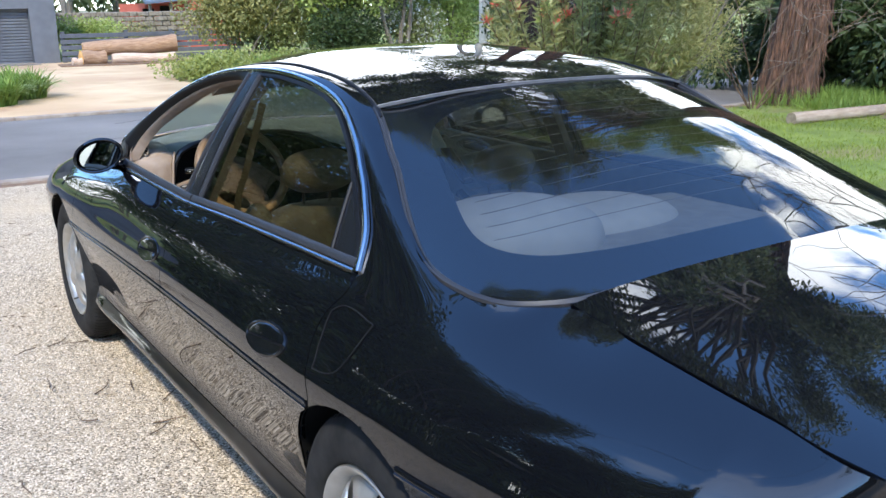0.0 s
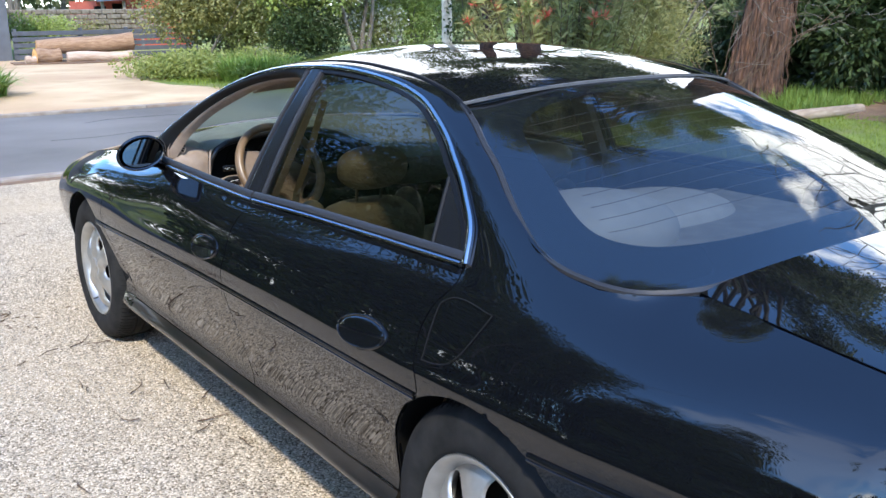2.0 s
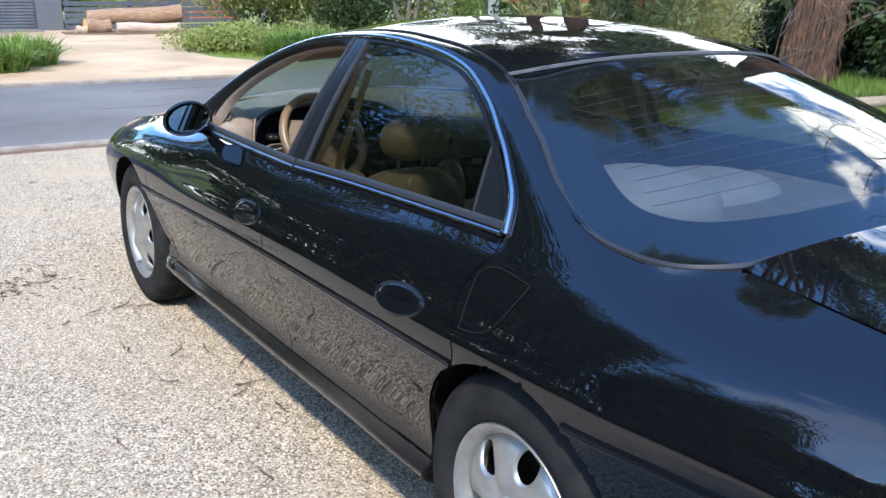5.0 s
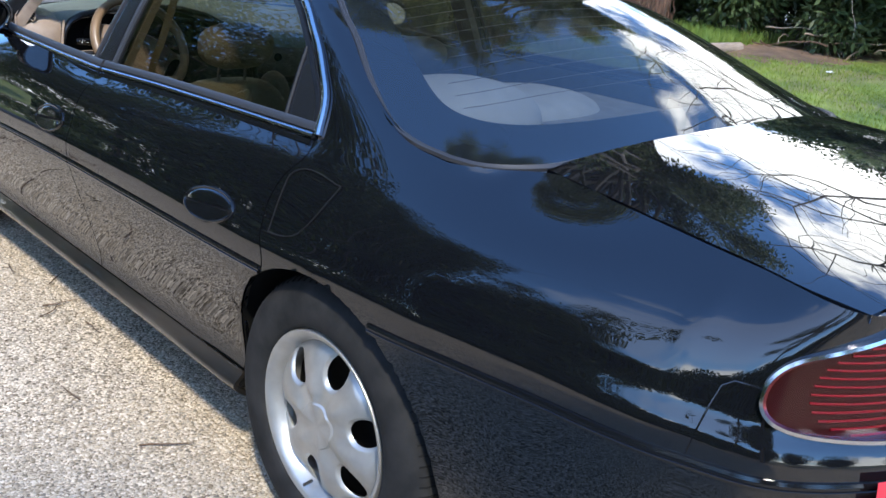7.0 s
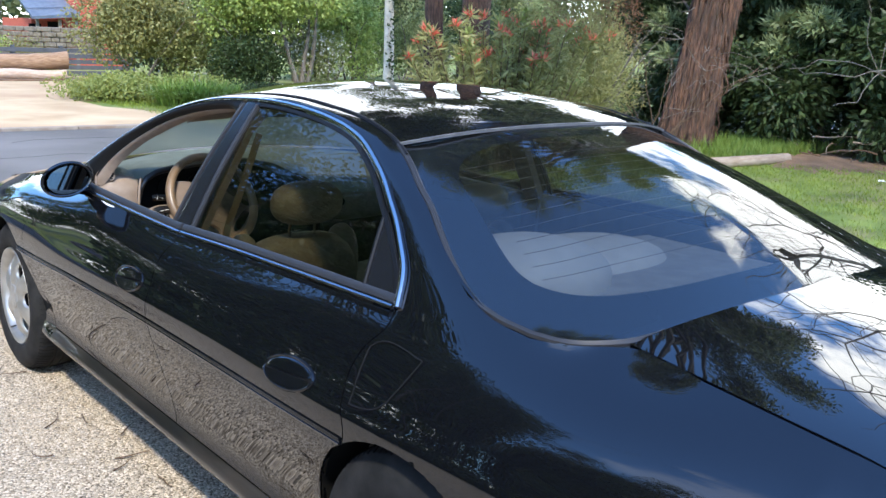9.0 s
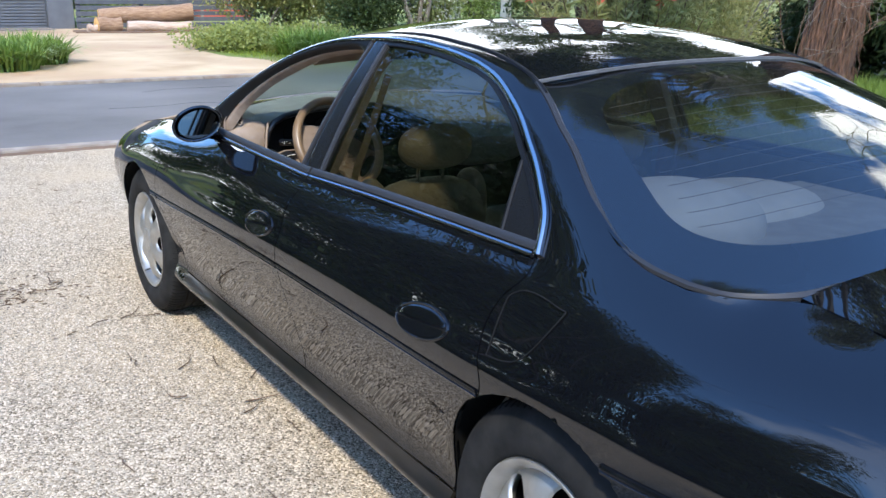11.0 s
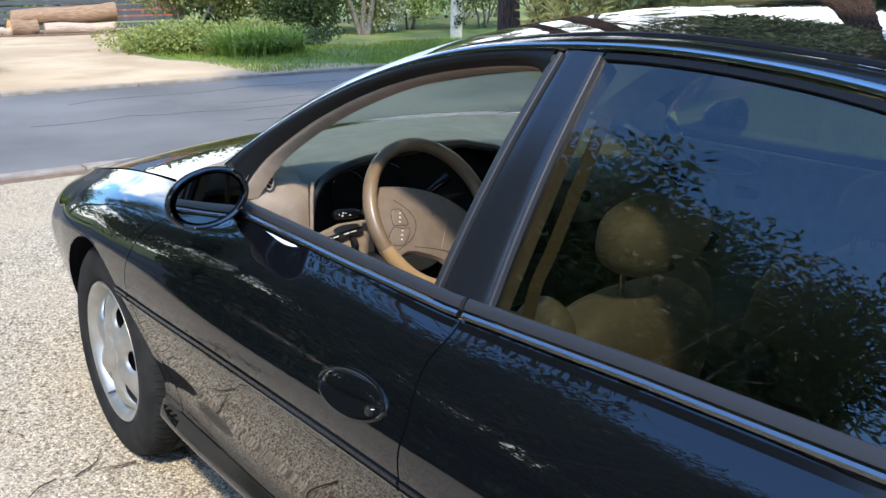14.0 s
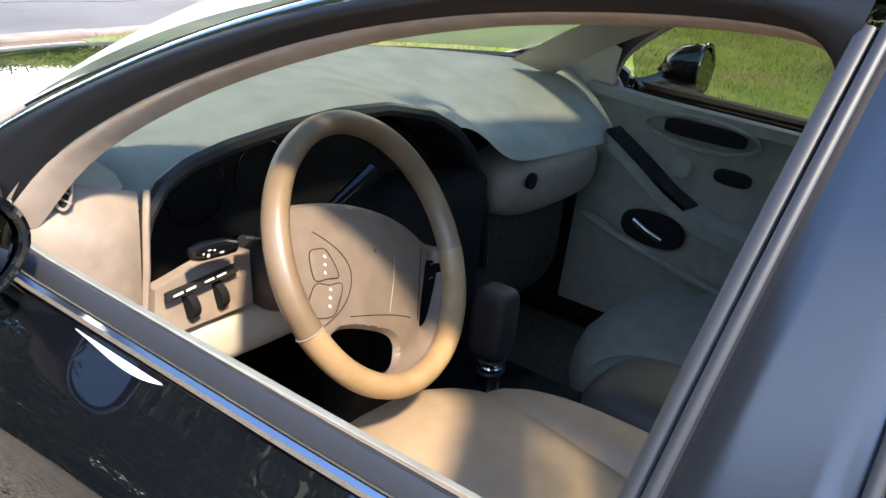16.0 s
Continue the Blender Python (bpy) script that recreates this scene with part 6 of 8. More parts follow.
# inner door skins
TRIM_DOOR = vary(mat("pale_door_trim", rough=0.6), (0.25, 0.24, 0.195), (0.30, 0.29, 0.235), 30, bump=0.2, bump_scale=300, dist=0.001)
for s in (1, -1):
    bm = bmesh.new()
    ys, zs = np.linspace(1.30, 2.20, 24), np.linspace(0.36, 0.935, 16)
    g = np.array([[(-s * (0.765 + 0.02 * math.sin((z - 0.36) * 4)) if z < 0.9 else -s * 0.775, y, z) for y in ys] for z in zs])
    grid_mesh(bm, g)
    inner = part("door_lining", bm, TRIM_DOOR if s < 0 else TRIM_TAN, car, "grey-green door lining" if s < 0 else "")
    bm = bmesh.new()
    sweep(bm, [(-s * 0.772, y, belt_z(y) - 0.004) for y in np.linspace(1.30, 2.20, 12)], [(-0.020, -0.020), (0.020, -0.020), (0.018, 0.004), (0.0, 0.008), (-0.018, 0.004)] if s < 0 else [(-0.010, -0.020), (0.012, -0.020), (0.011, 0.0), (0.0, 0.004), (-0.009, 0.0)])
    part("lining_top", bm, TRIM_DOOR, inner, "cream padded sill")
    if s < 0:
        X = 0.752
        pad("vent_strip", X, 1.885, 0.892, 0.012, 0.100, 0.018, DARK, inner, 5)
        sur = [(X - 0.004, 1.895 + 0.140 * math.cos(a), 0.888 + 0.036 * math.sin(a)) for a in np.linspace(0, 2 * math.pi, 41)[:-1]]
        part("vent_surround", sweep(bmesh.new(), sur, ring(0.006, 6), closed=True, up=(1, 0, 0)), TRIM_GREY, inner)
        pts = [(X - 0.02, 2.10, 0.845), (X - 0.03, 2.0, 0.79), (X - 0.045, 1.90, 0.735), (X - 0.06, 1.78, 0.70), (X - 0.06, 1.55, 0.69), (X - 0.06, 1.36, 0.69)]
        line = [tuple(p) for p in hermite(range(6), pts, np.linspace(0, 5, 30))]
        arm = part("armrest", sweep(bmesh.new(), line, [(-0.045, -0.03), (0.03, -0.03), (0.03, 0.005), (-0.03, 0.012), (-0.045, 0.0)]), TRIM_GREY, inner)
        line = [tuple(Vector(p) + Vector((-0.012, 0, 0.014))) for p in hermite(range(6), pts, np.linspace(0.0, 2.4, 16))]
        part("switch_plate", sweep(bmesh.new(), line, [(-0.030, -0.006), (0.030, -0.006), (0.028, 0.003), (-0.028, 0.003)]), GLOSSBLACK, arm, "glossy dark switch plate")
        pad("seat_switch", X, 1.80, 0.805, 0.012, 0.045, 0.018, DARK, inner, 3)
        pad("lining_button", X, 1.93, 0.80, 0.006, 0.028, 0.028, TRIM_GREY, inner, 2.2)
        pad("handle_cup", X - 0.004, 1.965, 0.63, 0.008, 0.085, 0.045, DARK, inner, 2.4)
        bm = bmesh.new()
        tube(bm, [(X - 0.02, 2.01, 0.645), (X - 0.025, 1.97, 0.628), (X - 0.02, 1.93, 0.615)], 0.008, 10)
        part("inner_handle", bm, CHROME, inner)
        line = [(X - 0.01, y, lerp(0.62, 0.47, f)) for y, f in zip(np.linspace(2.15, 1.45, 12), np.linspace(0, 1, 12) ** 0.8)]
        part("map_pocket", sweep(bmesh.new(), line, ring(0.014, 8), up=(1, 0, 0)), TRIM_GREY, inner)
    bm = bmesh.new()
    g = np.array([[(-s * (0.775 if z > 0.9 else 0.76), y, z) for y in np.linspace(0.3, 1.28, 12)] for z in np.linspace(0.36, 0.94, 8)])
    grid_mesh(bm, g)
    part("rear_door_lining", bm, LEATHER_SHADE, car)
    # inside of the centre pillar
    pts = [(-s * 0.745, 1.27, 0.50), (-s * 0.765, 1.27, 0.93), (-s * 0.60, 1.26, 1.25), (-s * 0.54, 1.26, 1.31)]
    part("pillar_lining", sweep(bmesh.new(), pts, [(-0.05, -0.015), (0.05, -0.015), (0.045, 0.012), (-0.045, 0.012)], up=(s, 0, 0.3)), TRIM_TAN, car)
# corner trim between windscreen pillar, dash and door
for s in (1, -1):
    rows = [[(s * 0.782, 2.10, 0.92), (s * 0.775, 2.25, 0.93), (s * 0.75, 2.42, 0.94), (s * 0.70, 2.55, 0.945)], [(s * 0.765, 2.14, 0.985), (s * 0.752, 2.22, 1.0), (s * 0.725, 2.33, 1.005), (s * 0.675, 2.42, 0.985)], [(s * 0.735, 2.12, 1.045), (s * 0.715, 2.16, 1.065), (s * 0.690, 2.23, 1.065), (s * 0.655, 2.27, 1.04)]]
    bm = bmesh.new()
    grid_mesh(bm, np.array(rows))
    # paler plastic on the right, brightened for glare like the pillar trim there
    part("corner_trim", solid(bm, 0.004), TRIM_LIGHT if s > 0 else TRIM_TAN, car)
# unseen sun visors folded up under the windscreen's head, added to shade the wheel
for x0, x1 in ((-0.50, -0.13), (0.13, 0.50)):
    rows = [[(x, 1.70 + 0.20 * f, 1.285 + 0.03 * (1 - (x / 0.6) ** 2) - 0.064 * f - 0.010 * f * f) for x in np.linspace(x0, x1, 9)] for f in np.linspace(0, 1, 6)]
    bm = bmesh.new()
    grid_mesh(bm, np.array(rows))
    part("sun_visor", solid(bm, 0.014), TRIM_TAN, car)
# rear-view mirror
bm = bmesh.new()
box(bm, -0.11, 0.11, 2.02, 2.05, 1.205, 1.27, 0.012)
part("cabin_mirror", bm, BLACKPLASTIC, car)

# ---- ground ----


def sheet(name, x0, x1, y0, y1, z, material, label, cat, thick=0.0):
    bm = bmesh.new()
    if thick:
        box(bm, x0, x1, y0, y1, z - thick, z)
    else:
        grid_mesh(bm, np.array([[(x, y, z) for x in (x0, x1)] for y in (y0, y1)]))
    return tagged(part(name, bm, material, smooth=False), label, cat, kind="structure")


def outline_sheet(name, pts, z, thick, material, label, cat):
    """A ground sheet with a curved outline."""
    bm = bmesh.new()
    f = bm.faces.new([bm.verts.new((x, y, z)) for x, y in pts])
    if f.normal.z < 0:
        f.normal_flip()
    r = bmesh.ops.extrude_face_region(bm, geom=[f])
    for v in [q for q in r["geom"] if isinstance(q, bmesh.types.BMVert)]:
        v.co.z -= thick
    bmesh.ops.recalc_face_normals(bm, faces=list(bm.faces))
    bmesh.ops.triangulate(bm, faces=list(bm.faces))
    return tagged(part(name, bm, material, smooth=False), label, cat, kind="structure")


rng = np.random.default_rng(4)
sheet("ground", -900, 900, -900, 900, -0.05, GROUND, "dry grassy ground that reaches the horizon", "ground")
sheet("driveway", -9, 2.6, -14, 7.30, 0.0, GRAVEL, "pale gravel driveway under the parked car", "driveway", thick=0.03)
sheet("soil_strip", -9, 30, 7.30, 7.42, 0.004, SOIL, "strip of bare brown soil along the kerb", "soil", thick=0.04)
sheet("lawn", 2.6, 40, -14, 7.30, 0.008, LAWN, "patchy green lawn beside the driveway", "lawn", thick=0.04)
sheet("road", -80, 80, 7.58, 12.86, -0.015, ASPHALT, "grey asphalt street with patches and cracks", "road", thick=0.02)
sheet("far_verge", -80, 80, 13.04, 60, 0.01, LAWN, "grass verge across the street", "lawn", thick=0.04)
left = [(-1.6, 13.04), (-1.2, 15), (-0.2, 18), (0.2, 22), (0.3, 27.4)]
rgt = [(9.0, 27.4), (6.6, 23.6), (5.3, 20.6), (4.5, 18.4), (4.5, 16.4), (5.2, 14.8), (6.6, 13.7), (7.6, 13.04)]
outline_sheet("dirt_drive", left + rgt, 0.022, 0.02, DIRT, "pale sandy driveway across the street", "driveway")
for y0, y1, lab in ((7.42, 7.58, "worn concrete kerb along the near side of the street"), (12.86, 13.04, "pale concrete kerb along the far side of the street")):
    kerb = thing("kerb", lab, "kerb", kind="structure")
    x = -14.0
    while x < 30:
        L = 2.4
        part("kerb_stone", box(bmesh.new(), x + 0.006, x + L - 0.006, y0, y1, -0.05, 0.028 + rng.uniform(-0.004, 0.004), 0.012), CONCRETE, kerb, smooth=False)
        x += L
TARSEAL = mat("tar_seal", (0.04, 0.04, 0.042), 0.7)
# cracks sealed in the road
for k in range(7):
    x0, y0 = rng.uniform(-6, 12), rng.uniform(8.2, 12.0)
    pts = [(x0 + i * 0.35, y0 + 0.06 * math.sin(i * 1.3 + k) + 0.05 * rng.normal() + 0.02 * i * (k % 3 - 1), -0.0145) for i in range(12)]
    tagged(part("road_crack", sweep(bmesh.new(), pts, [(-0.008, 0), (0.008, 0), (0.008, 0.002), (-0.008, 0.002)]), TARSEAL), "dark sealed crack across the asphalt", "crack", kind="structure")


# ---- plants ----
def leaves(name, pts, dirs, length, width, material, parent, droop=0.0, fold=0.15, label=""):
    """One small four-cornered blade per point."""
    n = len(pts)
    dirs = dirs + np.array((0, 0, -droop))
    dirs = dirs / np.linalg.norm(dirs, axis=1, keepdims=True)
    side = np.cross(dirs, rng.normal(size=(n, 3)))
    side /= np.maximum(np.linalg.norm(side, axis=1, keepdims=True), 1e-6)
    nor = np.cross(side, dirs)
    L = (length * rng.uniform(0.6, 1.25, n))[:, None]
    W = (width * rng.uniform(0.7, 1.2, n))[:, None]
    v = np.stack([pts, pts + dirs * L * 0.45 + side * W + nor * W * fold, pts + dirs * L, pts + dirs * L * 0.45 - side * W + nor * W * fold], 1)
    f = np.arange(n * 4).reshape(n, 4)
    return raw(name, v.reshape(-1, 3), f, material, parent, label=label)


def scatter(n, blobs, shell=0.5, gap=0.0):
    """Points in soft ellipsoids, denser near their skins; gap leaves holes."""
    blobs = np.array(blobs, float)
    w = (blobs[:, 3] * blobs[:, 4] * blobs[:, 5]) ** 0.7
    pick = rng.choice(len(blobs), n, p=w / w.sum())
    d = rng.normal(size=(n, 3))
    d /= np.linalg.norm(d, axis=1, keepdims=True)
    r = rng.uniform(0, 1, n) ** shell
    lump = 1 + 0.22 * np.sin(d[:, 0] * 7 + pick) * np.sin(d[:, 1] * 6 + 2 * pick) * np.sin(d[:, 2] * 7)
    p = blobs[pick, :3] + d * blobs[pick, 3:] * (r * lump)[:, None]
    o = d * blobs[pick, 3:][:, ::-1] * 0 + d
    if gap:
        q = np.sin(p[:, 0] * 3.1 + 1) * np.sin(p[:, 1] * 2.7) * np.sin(p[:, 2] * 3.7 + 2)
        k = q < gap
        p, o = p[k], o[k]
    ok = p[:, 2] > 0.03
    return p[ok], o[ok]


def random_dirs(o, spread=0.9):
    d = o + rng.normal(size=o.shape) * spread
    return d / np.linalg.norm(d, axis=1, keepdims=True)


def branch_points(p, d, length, n, wander, down=0.0):
    pts = [Vector(p)]
    d = Vector(d).normalized()
    for _ in range(n):
        d = (d + Vector(rng.normal(size=3)) * wander + Vector((0, 0, -down))).normalized()
        pts.append(pts[-1] + d * (length / n))
    return pts


def limb(parent, pts, r0, r1, material, name="limb", n=7):
    k = len(pts)
    return part(name, sweep(bmesh.new(), pts, ring(1.0, n), up=(0.3, 1, 0.2), scale=[lerp(r0, r1, i / (k - 1)) for i in range(k)]), material, parent)


def shrub(x, y, w, d, h, material, label, count, leaf, narrow=0.35, z0=0.0, cat="shrub", group="", extra=None, droop=0.1, lumps=7, shell=0.45):
    t = thing("shrub", label, cat, (x, y, 0), group)
    for _ in range(3):
        a = rng.uniform(0, 6.28)
        limb(t, branch_points((0.12 * math.cos(a), 0.12 * math.sin(a), 0), (0.4 * math.cos(a), 0.4 * math.sin(a), 1), h * 0.7, 6, 0.18), 0.035, 0.008, BARK_GREY, "stem", 6)
    blobs = []
    for _ in range(lumps):
        a, r = rng.uniform(0, 6.28), rng.uniform(0, 0.6)
        blobs.append((w * r * math.cos(a), d * r * math.sin(a), z0 + h * rng.uniform(0.30, 0.74), w * rng.uniform(0.4, 0.6), d * rng.uniform(0.4, 0.6), h * rng.uniform(0.24, 0.36)))
    p, o = scatter(count, blobs, shell)
    leaves("crown", p, random_dirs(o), leaf, leaf * narrow, material, t, droop)
    for m_, c_, s_ in extra or ():
        p, o = scatter(c_, [(b[0], b[1], b[2], b[3] * 1.08, b[4] * 1.08, b[5] * 1.08) for b in blobs], 0.12)
        leaves("blossom", p, random_dirs(o, 0.6), s_, s_ * 0.5, m_, t)
    return t


# mixed hedge across the street
HEDGE = "hedge plants across the street"
shrub(7.6, 22.4, 1.7, 1.3, 3.0, LEAF_OLIVE, "rounded olive-green shrub in the hedge", 12000, 0.10, group=HEDGE)
shrub(9.0, 23.0, 1.8, 1.3, 3.3, LEAF_MID, "grey-green shrub with tiny pink flowers", 11000, 0.09, group=HEDGE, extra=((PETAL_WHITE, 260, 0.06), (PETAL, 5, 0.09)))
shrub(10.6, 21.0, 2.0, 1.5, 3.8, LEAF_BRIGHT, "light green tree-like shrub in the hedge", 13000, 0.11, group=HEDGE, z0=0.5)
shrub(9.9, 20.8, 1.5, 1.0, 1.7, LEAF_DARK, "dark low shrub under the hedge", 9000, 0.08, group=HEDGE)
shrub(12.1, 20.6, 1.1, 0.9, 2.0, LEAF_MID, "shrub covered with white blossom", 4000, 0.08, group=HEDGE, extra=((PETAL_WHITE, 900, 0.07),))
shrub(13.6, 21.4, 1.7, 1.3, 3.4, LEAF_BRIGHT, "fresh green shrub in the hedge", 11000, 0.10, group=HEDGE)
shrub(15.6, 20.6, 1.8, 1.3, 3.0, LEAF_MID, "mid-green shrub behind a pale trunk", 6000, 0.09, group=HEDGE, extra=((PETAL, 6, 0.09),))
shrub(18.0, 21.0, 2.0, 1.5, 3.4, LEAF_DARK, "dark green shrub in the hedge", 7000, 0.10, group=HEDGE)
shrub(20.8, 20.5, 2.0, 1.5, 3.2, LEAF_MID, "mid-green shrub in the hedge", 6500, 0.10, group=HEDGE)
shrub(24.5, 21.0, 2.4, 1.5, 3.2, LEAF_OLIVE, "olive shrub at the end of the hedge", 6500, 0.11, group=HEDGE)
limb_t = thing("small_tree", "slim dark multi-stemmed tree in the hedge", "tree", (11.3, 20.2, 0))
for k in range(3):
    limb(limb_t, branch_points((0.1 * k - 0.1, 0, 0), (0.25 * (k - 1), 0, 1), 2.4, 8, 0.10), 0.075, 0.03, BARK_GREY, "stem")
p, o = scatter(4200, [(0, 0, 2.7, 1.4, 1.1, 0.8), (0.8, 0.2, 2.3, 0.9, 0.8, 0.5), (-0.9, 0, 2.4, 0.9, 0.8, 0.5)], 0.5)
leaves("crown", p, random_dirs(o), 0.11, 0.04, LEAF_BRIGHT, limb_t, 0.2)
for k in range(8):
    shrub(9.6 + 2.2 * k, 25.0 + (k % 2), 2.2, 1.4, 4.4 + 0.5 * (k % 3), LEAF_MID if k % 2 else LEAF_EUC, "tall grey-green shrub at the back of the hedge", 9000, 0.15, group=HEDGE, lumps=10)
# taller woods behind, too far to count
blobs = [(rng.uniform(-30, 60), rng.uniform(44, 58), rng.uniform(2.0, 6.0), rng.uniform(2, 4), rng.uniform(2, 3), rng.uniform(1.5, 3)) for _ in range(90)]
p, o = scatter(42000, blobs, 0.5)
woods = leaves("far_woods", p, random_dirs(o), 0.38, 0.16, LEAF_EUC, None, 0.3)
tagged(woods, "distant grey-green gum trees behind the houses", "trees", kind="stuff")
for k in range(16):
    x = rng.uniform(-10, 46)
    t = thing("gum_tree", "tall pale gum tree among distant trees", "tree", (x, rng.uniform(42, 52), 0), "distant gums")
    limb(t, branch_points((0, 0, 0), (rng.normal() * 0.1, 0, 1), 9, 8, 0.06), 0.16, 0.06, BARK_GREY, "trunk")
for x, y, h in ((27.5, 22.0, 6.2), (31.0, 22.5, 6.8), (30.0, 18.6, 6.0), (34.5, 20.0, 7.0)):
    shrub(x, y, 2.6, 2.0, h, LEAF_OLIVE, "tall olive shrub beyond the end of the hedge", 12000, 0.16, 0.25, group=HEDGE, lumps=12)
# pale trunk standing before the hedge
t = thing("pale_trunk", "pale peeling slender trunk with small ivy leaves", "tree", (12.3, 17.7, 0))
limb(t, [Vector((0, 0, 0)), Vector((0.01, 0, 1)), Vector((-0.02, 0, 2.2)), Vector((0.0, 0, 4.2)), Vector((0.05, 0, 7))], 0.145, 0.10, POST, "trunk", 12)
p = np.c_[rng.normal(0, 0.09, 260), -0.13 + rng.normal(0, 0.02, 260), rng.uniform(0.3, 3.2, 260)]
leaves("ivy", p, random_dirs(np.tile((0, -0.6, -0.4), (260, 1))), 0.12, 0.03, LEAF_DARK, t)
# two old trunks beside the street
for x, y, r, m_, lab, lean in ((11.5, 14.9, 0.26, BARK_DARK, "dark old trunk across the street", -0.03), (12.35, 14.6, 0.42, BARK_DARK, "broad brown old trunk across the street", 0.04)):
    t = thing("roadside_tree", lab, "tree", (x, y, 0))
    limb(t, [Vector((0, 0, 0)), Vector((lean, 0, 0.6)), Vector((lean * 2, 0, 2)), Vector((lean * 5, 0, 5)), Vector((lean * 9, 0, 9))], r, r * 0.6, m_, "trunk", 14)
    for k in range(6):
        a = rng.uniform(0, 6.28)
        limb(t, branch_points((lean * 6, 0, 4.5 + k * 0.7), (math.cos(a), math.sin(a), 0.7), 3.5, 7, 0.22), r * 0.32, 0.02, m_, "limb")
    p, o = scatter(9000, [(rng.normal() * 1.8, rng.normal() * 1.8, rng.uniform(6.0, 9.5), 1.4, 1.4, 0.9) for _ in range(9)], 0.6)
    leaves("crown", p, random_dirs(o), 0.16, 0.028, LEAF_EUC, t, 0.9)
# low mound and strap-leaved clumps
shrub(5.7, 18.2, 1.6, 1.7, 0.85, LEAF_LIME, "low spreading yellow-green groundcover mound", 11000, 0.07, cat="groundcover", lumps=16, z0=-0.22)
shrub(6.9, 17.2, 1.2, 1.2, 0.9, LEAF_LIME, "low yellow-green groundcover mound", 7000, 0.07, cat="groundcover", lumps=12, z0=-0.24)
shrub(8.4, 17.7, 0.8, 0.7, 0.5, LEAF_DARK, "small dark groundcover clump", 2000, 0.06, cat="groundcover")


def strap_clump(x, y, r, h, n, label):
    t = thing("strap_plant", label, "plant", (x, y, 0), "strap-leaved clumps")
    V, F = [], []
    for _ in range(2 * n):
        qa, qr = rng.uniform(0, 6.28), r * 0.8 * math.sqrt(rng.uniform(0, 1))
        bx, by = qr * math.cos(qa), qr * math.sin(qa)
        a, lean, L, w = rng.uniform(0, 6.28), rng.uniform(0.35, 1.25), h * rng.uniform(0.8, 1.3), rng.uniform(0.014, 0.024)
        dx, dy = math.cos(a), math.sin(a)
        base = len(V)
        for s_ in (0, 0.35, 0.7, 1.0):
            out, z = L * lean * s_ ** 1.5 * 0.8, L * (s_ - 0.55 * lean * s_ ** 2.4)
            ww = w * (1 - 0.85 * s_ ** 2)
            V += [(bx + dx * out - dy * ww, by + dy * out + dx * ww, max(z, 0.01)), (bx + dx * out + dy * ww, by + dy * out - dx * ww, max(z, 0.01))]
        F += [(base + 2 * k, base + 2 * k + 1, base + 2 * k + 3, base + 2 * k + 2) for k in range(3)]
    raw("foliage", V, F, LEAF_STRAP, t)


strap_clump(6.1, 16.2, 0.65, 0.62, 520, "bright green strap-leaved clump beside the sandy drive")
strap_clump(6.75, 16.3, 0.6, 0.58, 420, "bright green strap-leaved clump beside the sandy drive")
strap_clump(0.2, 15.2, 0.75, 0.62, 600, "bright green strap-leaved clump on the verge")
strap_clump(0.9, 16.2, 0.7, 0.62, 520, "bright green strap-leaved clump on the verge")
strap_clump(-0.7, 15.0, 0.7, 0.62, 420, "bright green strap-leaved clump on the verge")
for x, y in ((18.4, 16.2), (19.6, 15.8), (20.8, 15.7), (22.0, 15.4)):
    strap_clump(x, y, 0.8, 0.7, 420, "green strap-leaved clump under trees")

# flowering bush on the near verge
t = thing("flowering_bush", "narrow-leaved bush with red spidery flower heads", "bush", (5.9, 6.7, 0))
tips, stems = [], 0
for k in range(120):
    a = rng.uniform(0, 6.28)
    r = rng.uniform(0.1, 1.0)
    top = Vector((r * 1.75 * math.cos(a), r * 0.65 * math.sin(a), rng.uniform(0.8, 1.95) - 0.25 * r))
    base = Vector((top.x * 0.45, top.y * 0.3, 0))
    pts = [base.lerp(top, f) + Vector((0.05 * math.sin(f * 5 + k), 0.04 * math.cos(f * 4 + k), 0)) for f in np.linspace(0, 1, 7)]
    limb(t, pts, 0.012, 0.004, TWIG, "stem", 5)
    tips.append((pts, top))
P_, D_ = [], []
for pts, top in tips:
    for _ in range(120):
        f = rng.uniform(0.30, 1.0)
        i = min(int(f * 6), 5)
        q = pts[i].lerp(pts[i + 1], f * 6 - i)
        P_.append(tuple(q + Vector(rng.normal(size=3)) * 0.015))
        D_.append(tuple(Vector((rng.normal(), rng.normal(), 0.8 + rng.normal() * 0.5)).normalized()))
leaves("foliage", np.array(P_), np.array(D_), 0.15, 0.013, LEAF_OLIVE, t)
heads = sorted(tips, key=lambda q: -q[1].z)[:54]
for n_, (pts, top) in enumerate(heads):
    d = random_dirs(np.tile((0, 0, 1.0), (34, 1)), 0.75)
    leaves("flower_head", np.tile(tuple(top), (34, 1)) + rng.normal(0, 0.01, (34, 3)), d, 0.092, 0.013, PETAL if n_ % 4 else LEAF_BRIGHT, t)
    d = random_dirs(np.tile((0, 0, 0.5), (22, 1)), 0.9)
    leaves("bract", np.tile(tuple(top), (22, 1)) + rng.normal(0, 0.012, (22, 3)), d, 0.15, 0.014, LEAF_OLIVE, t)
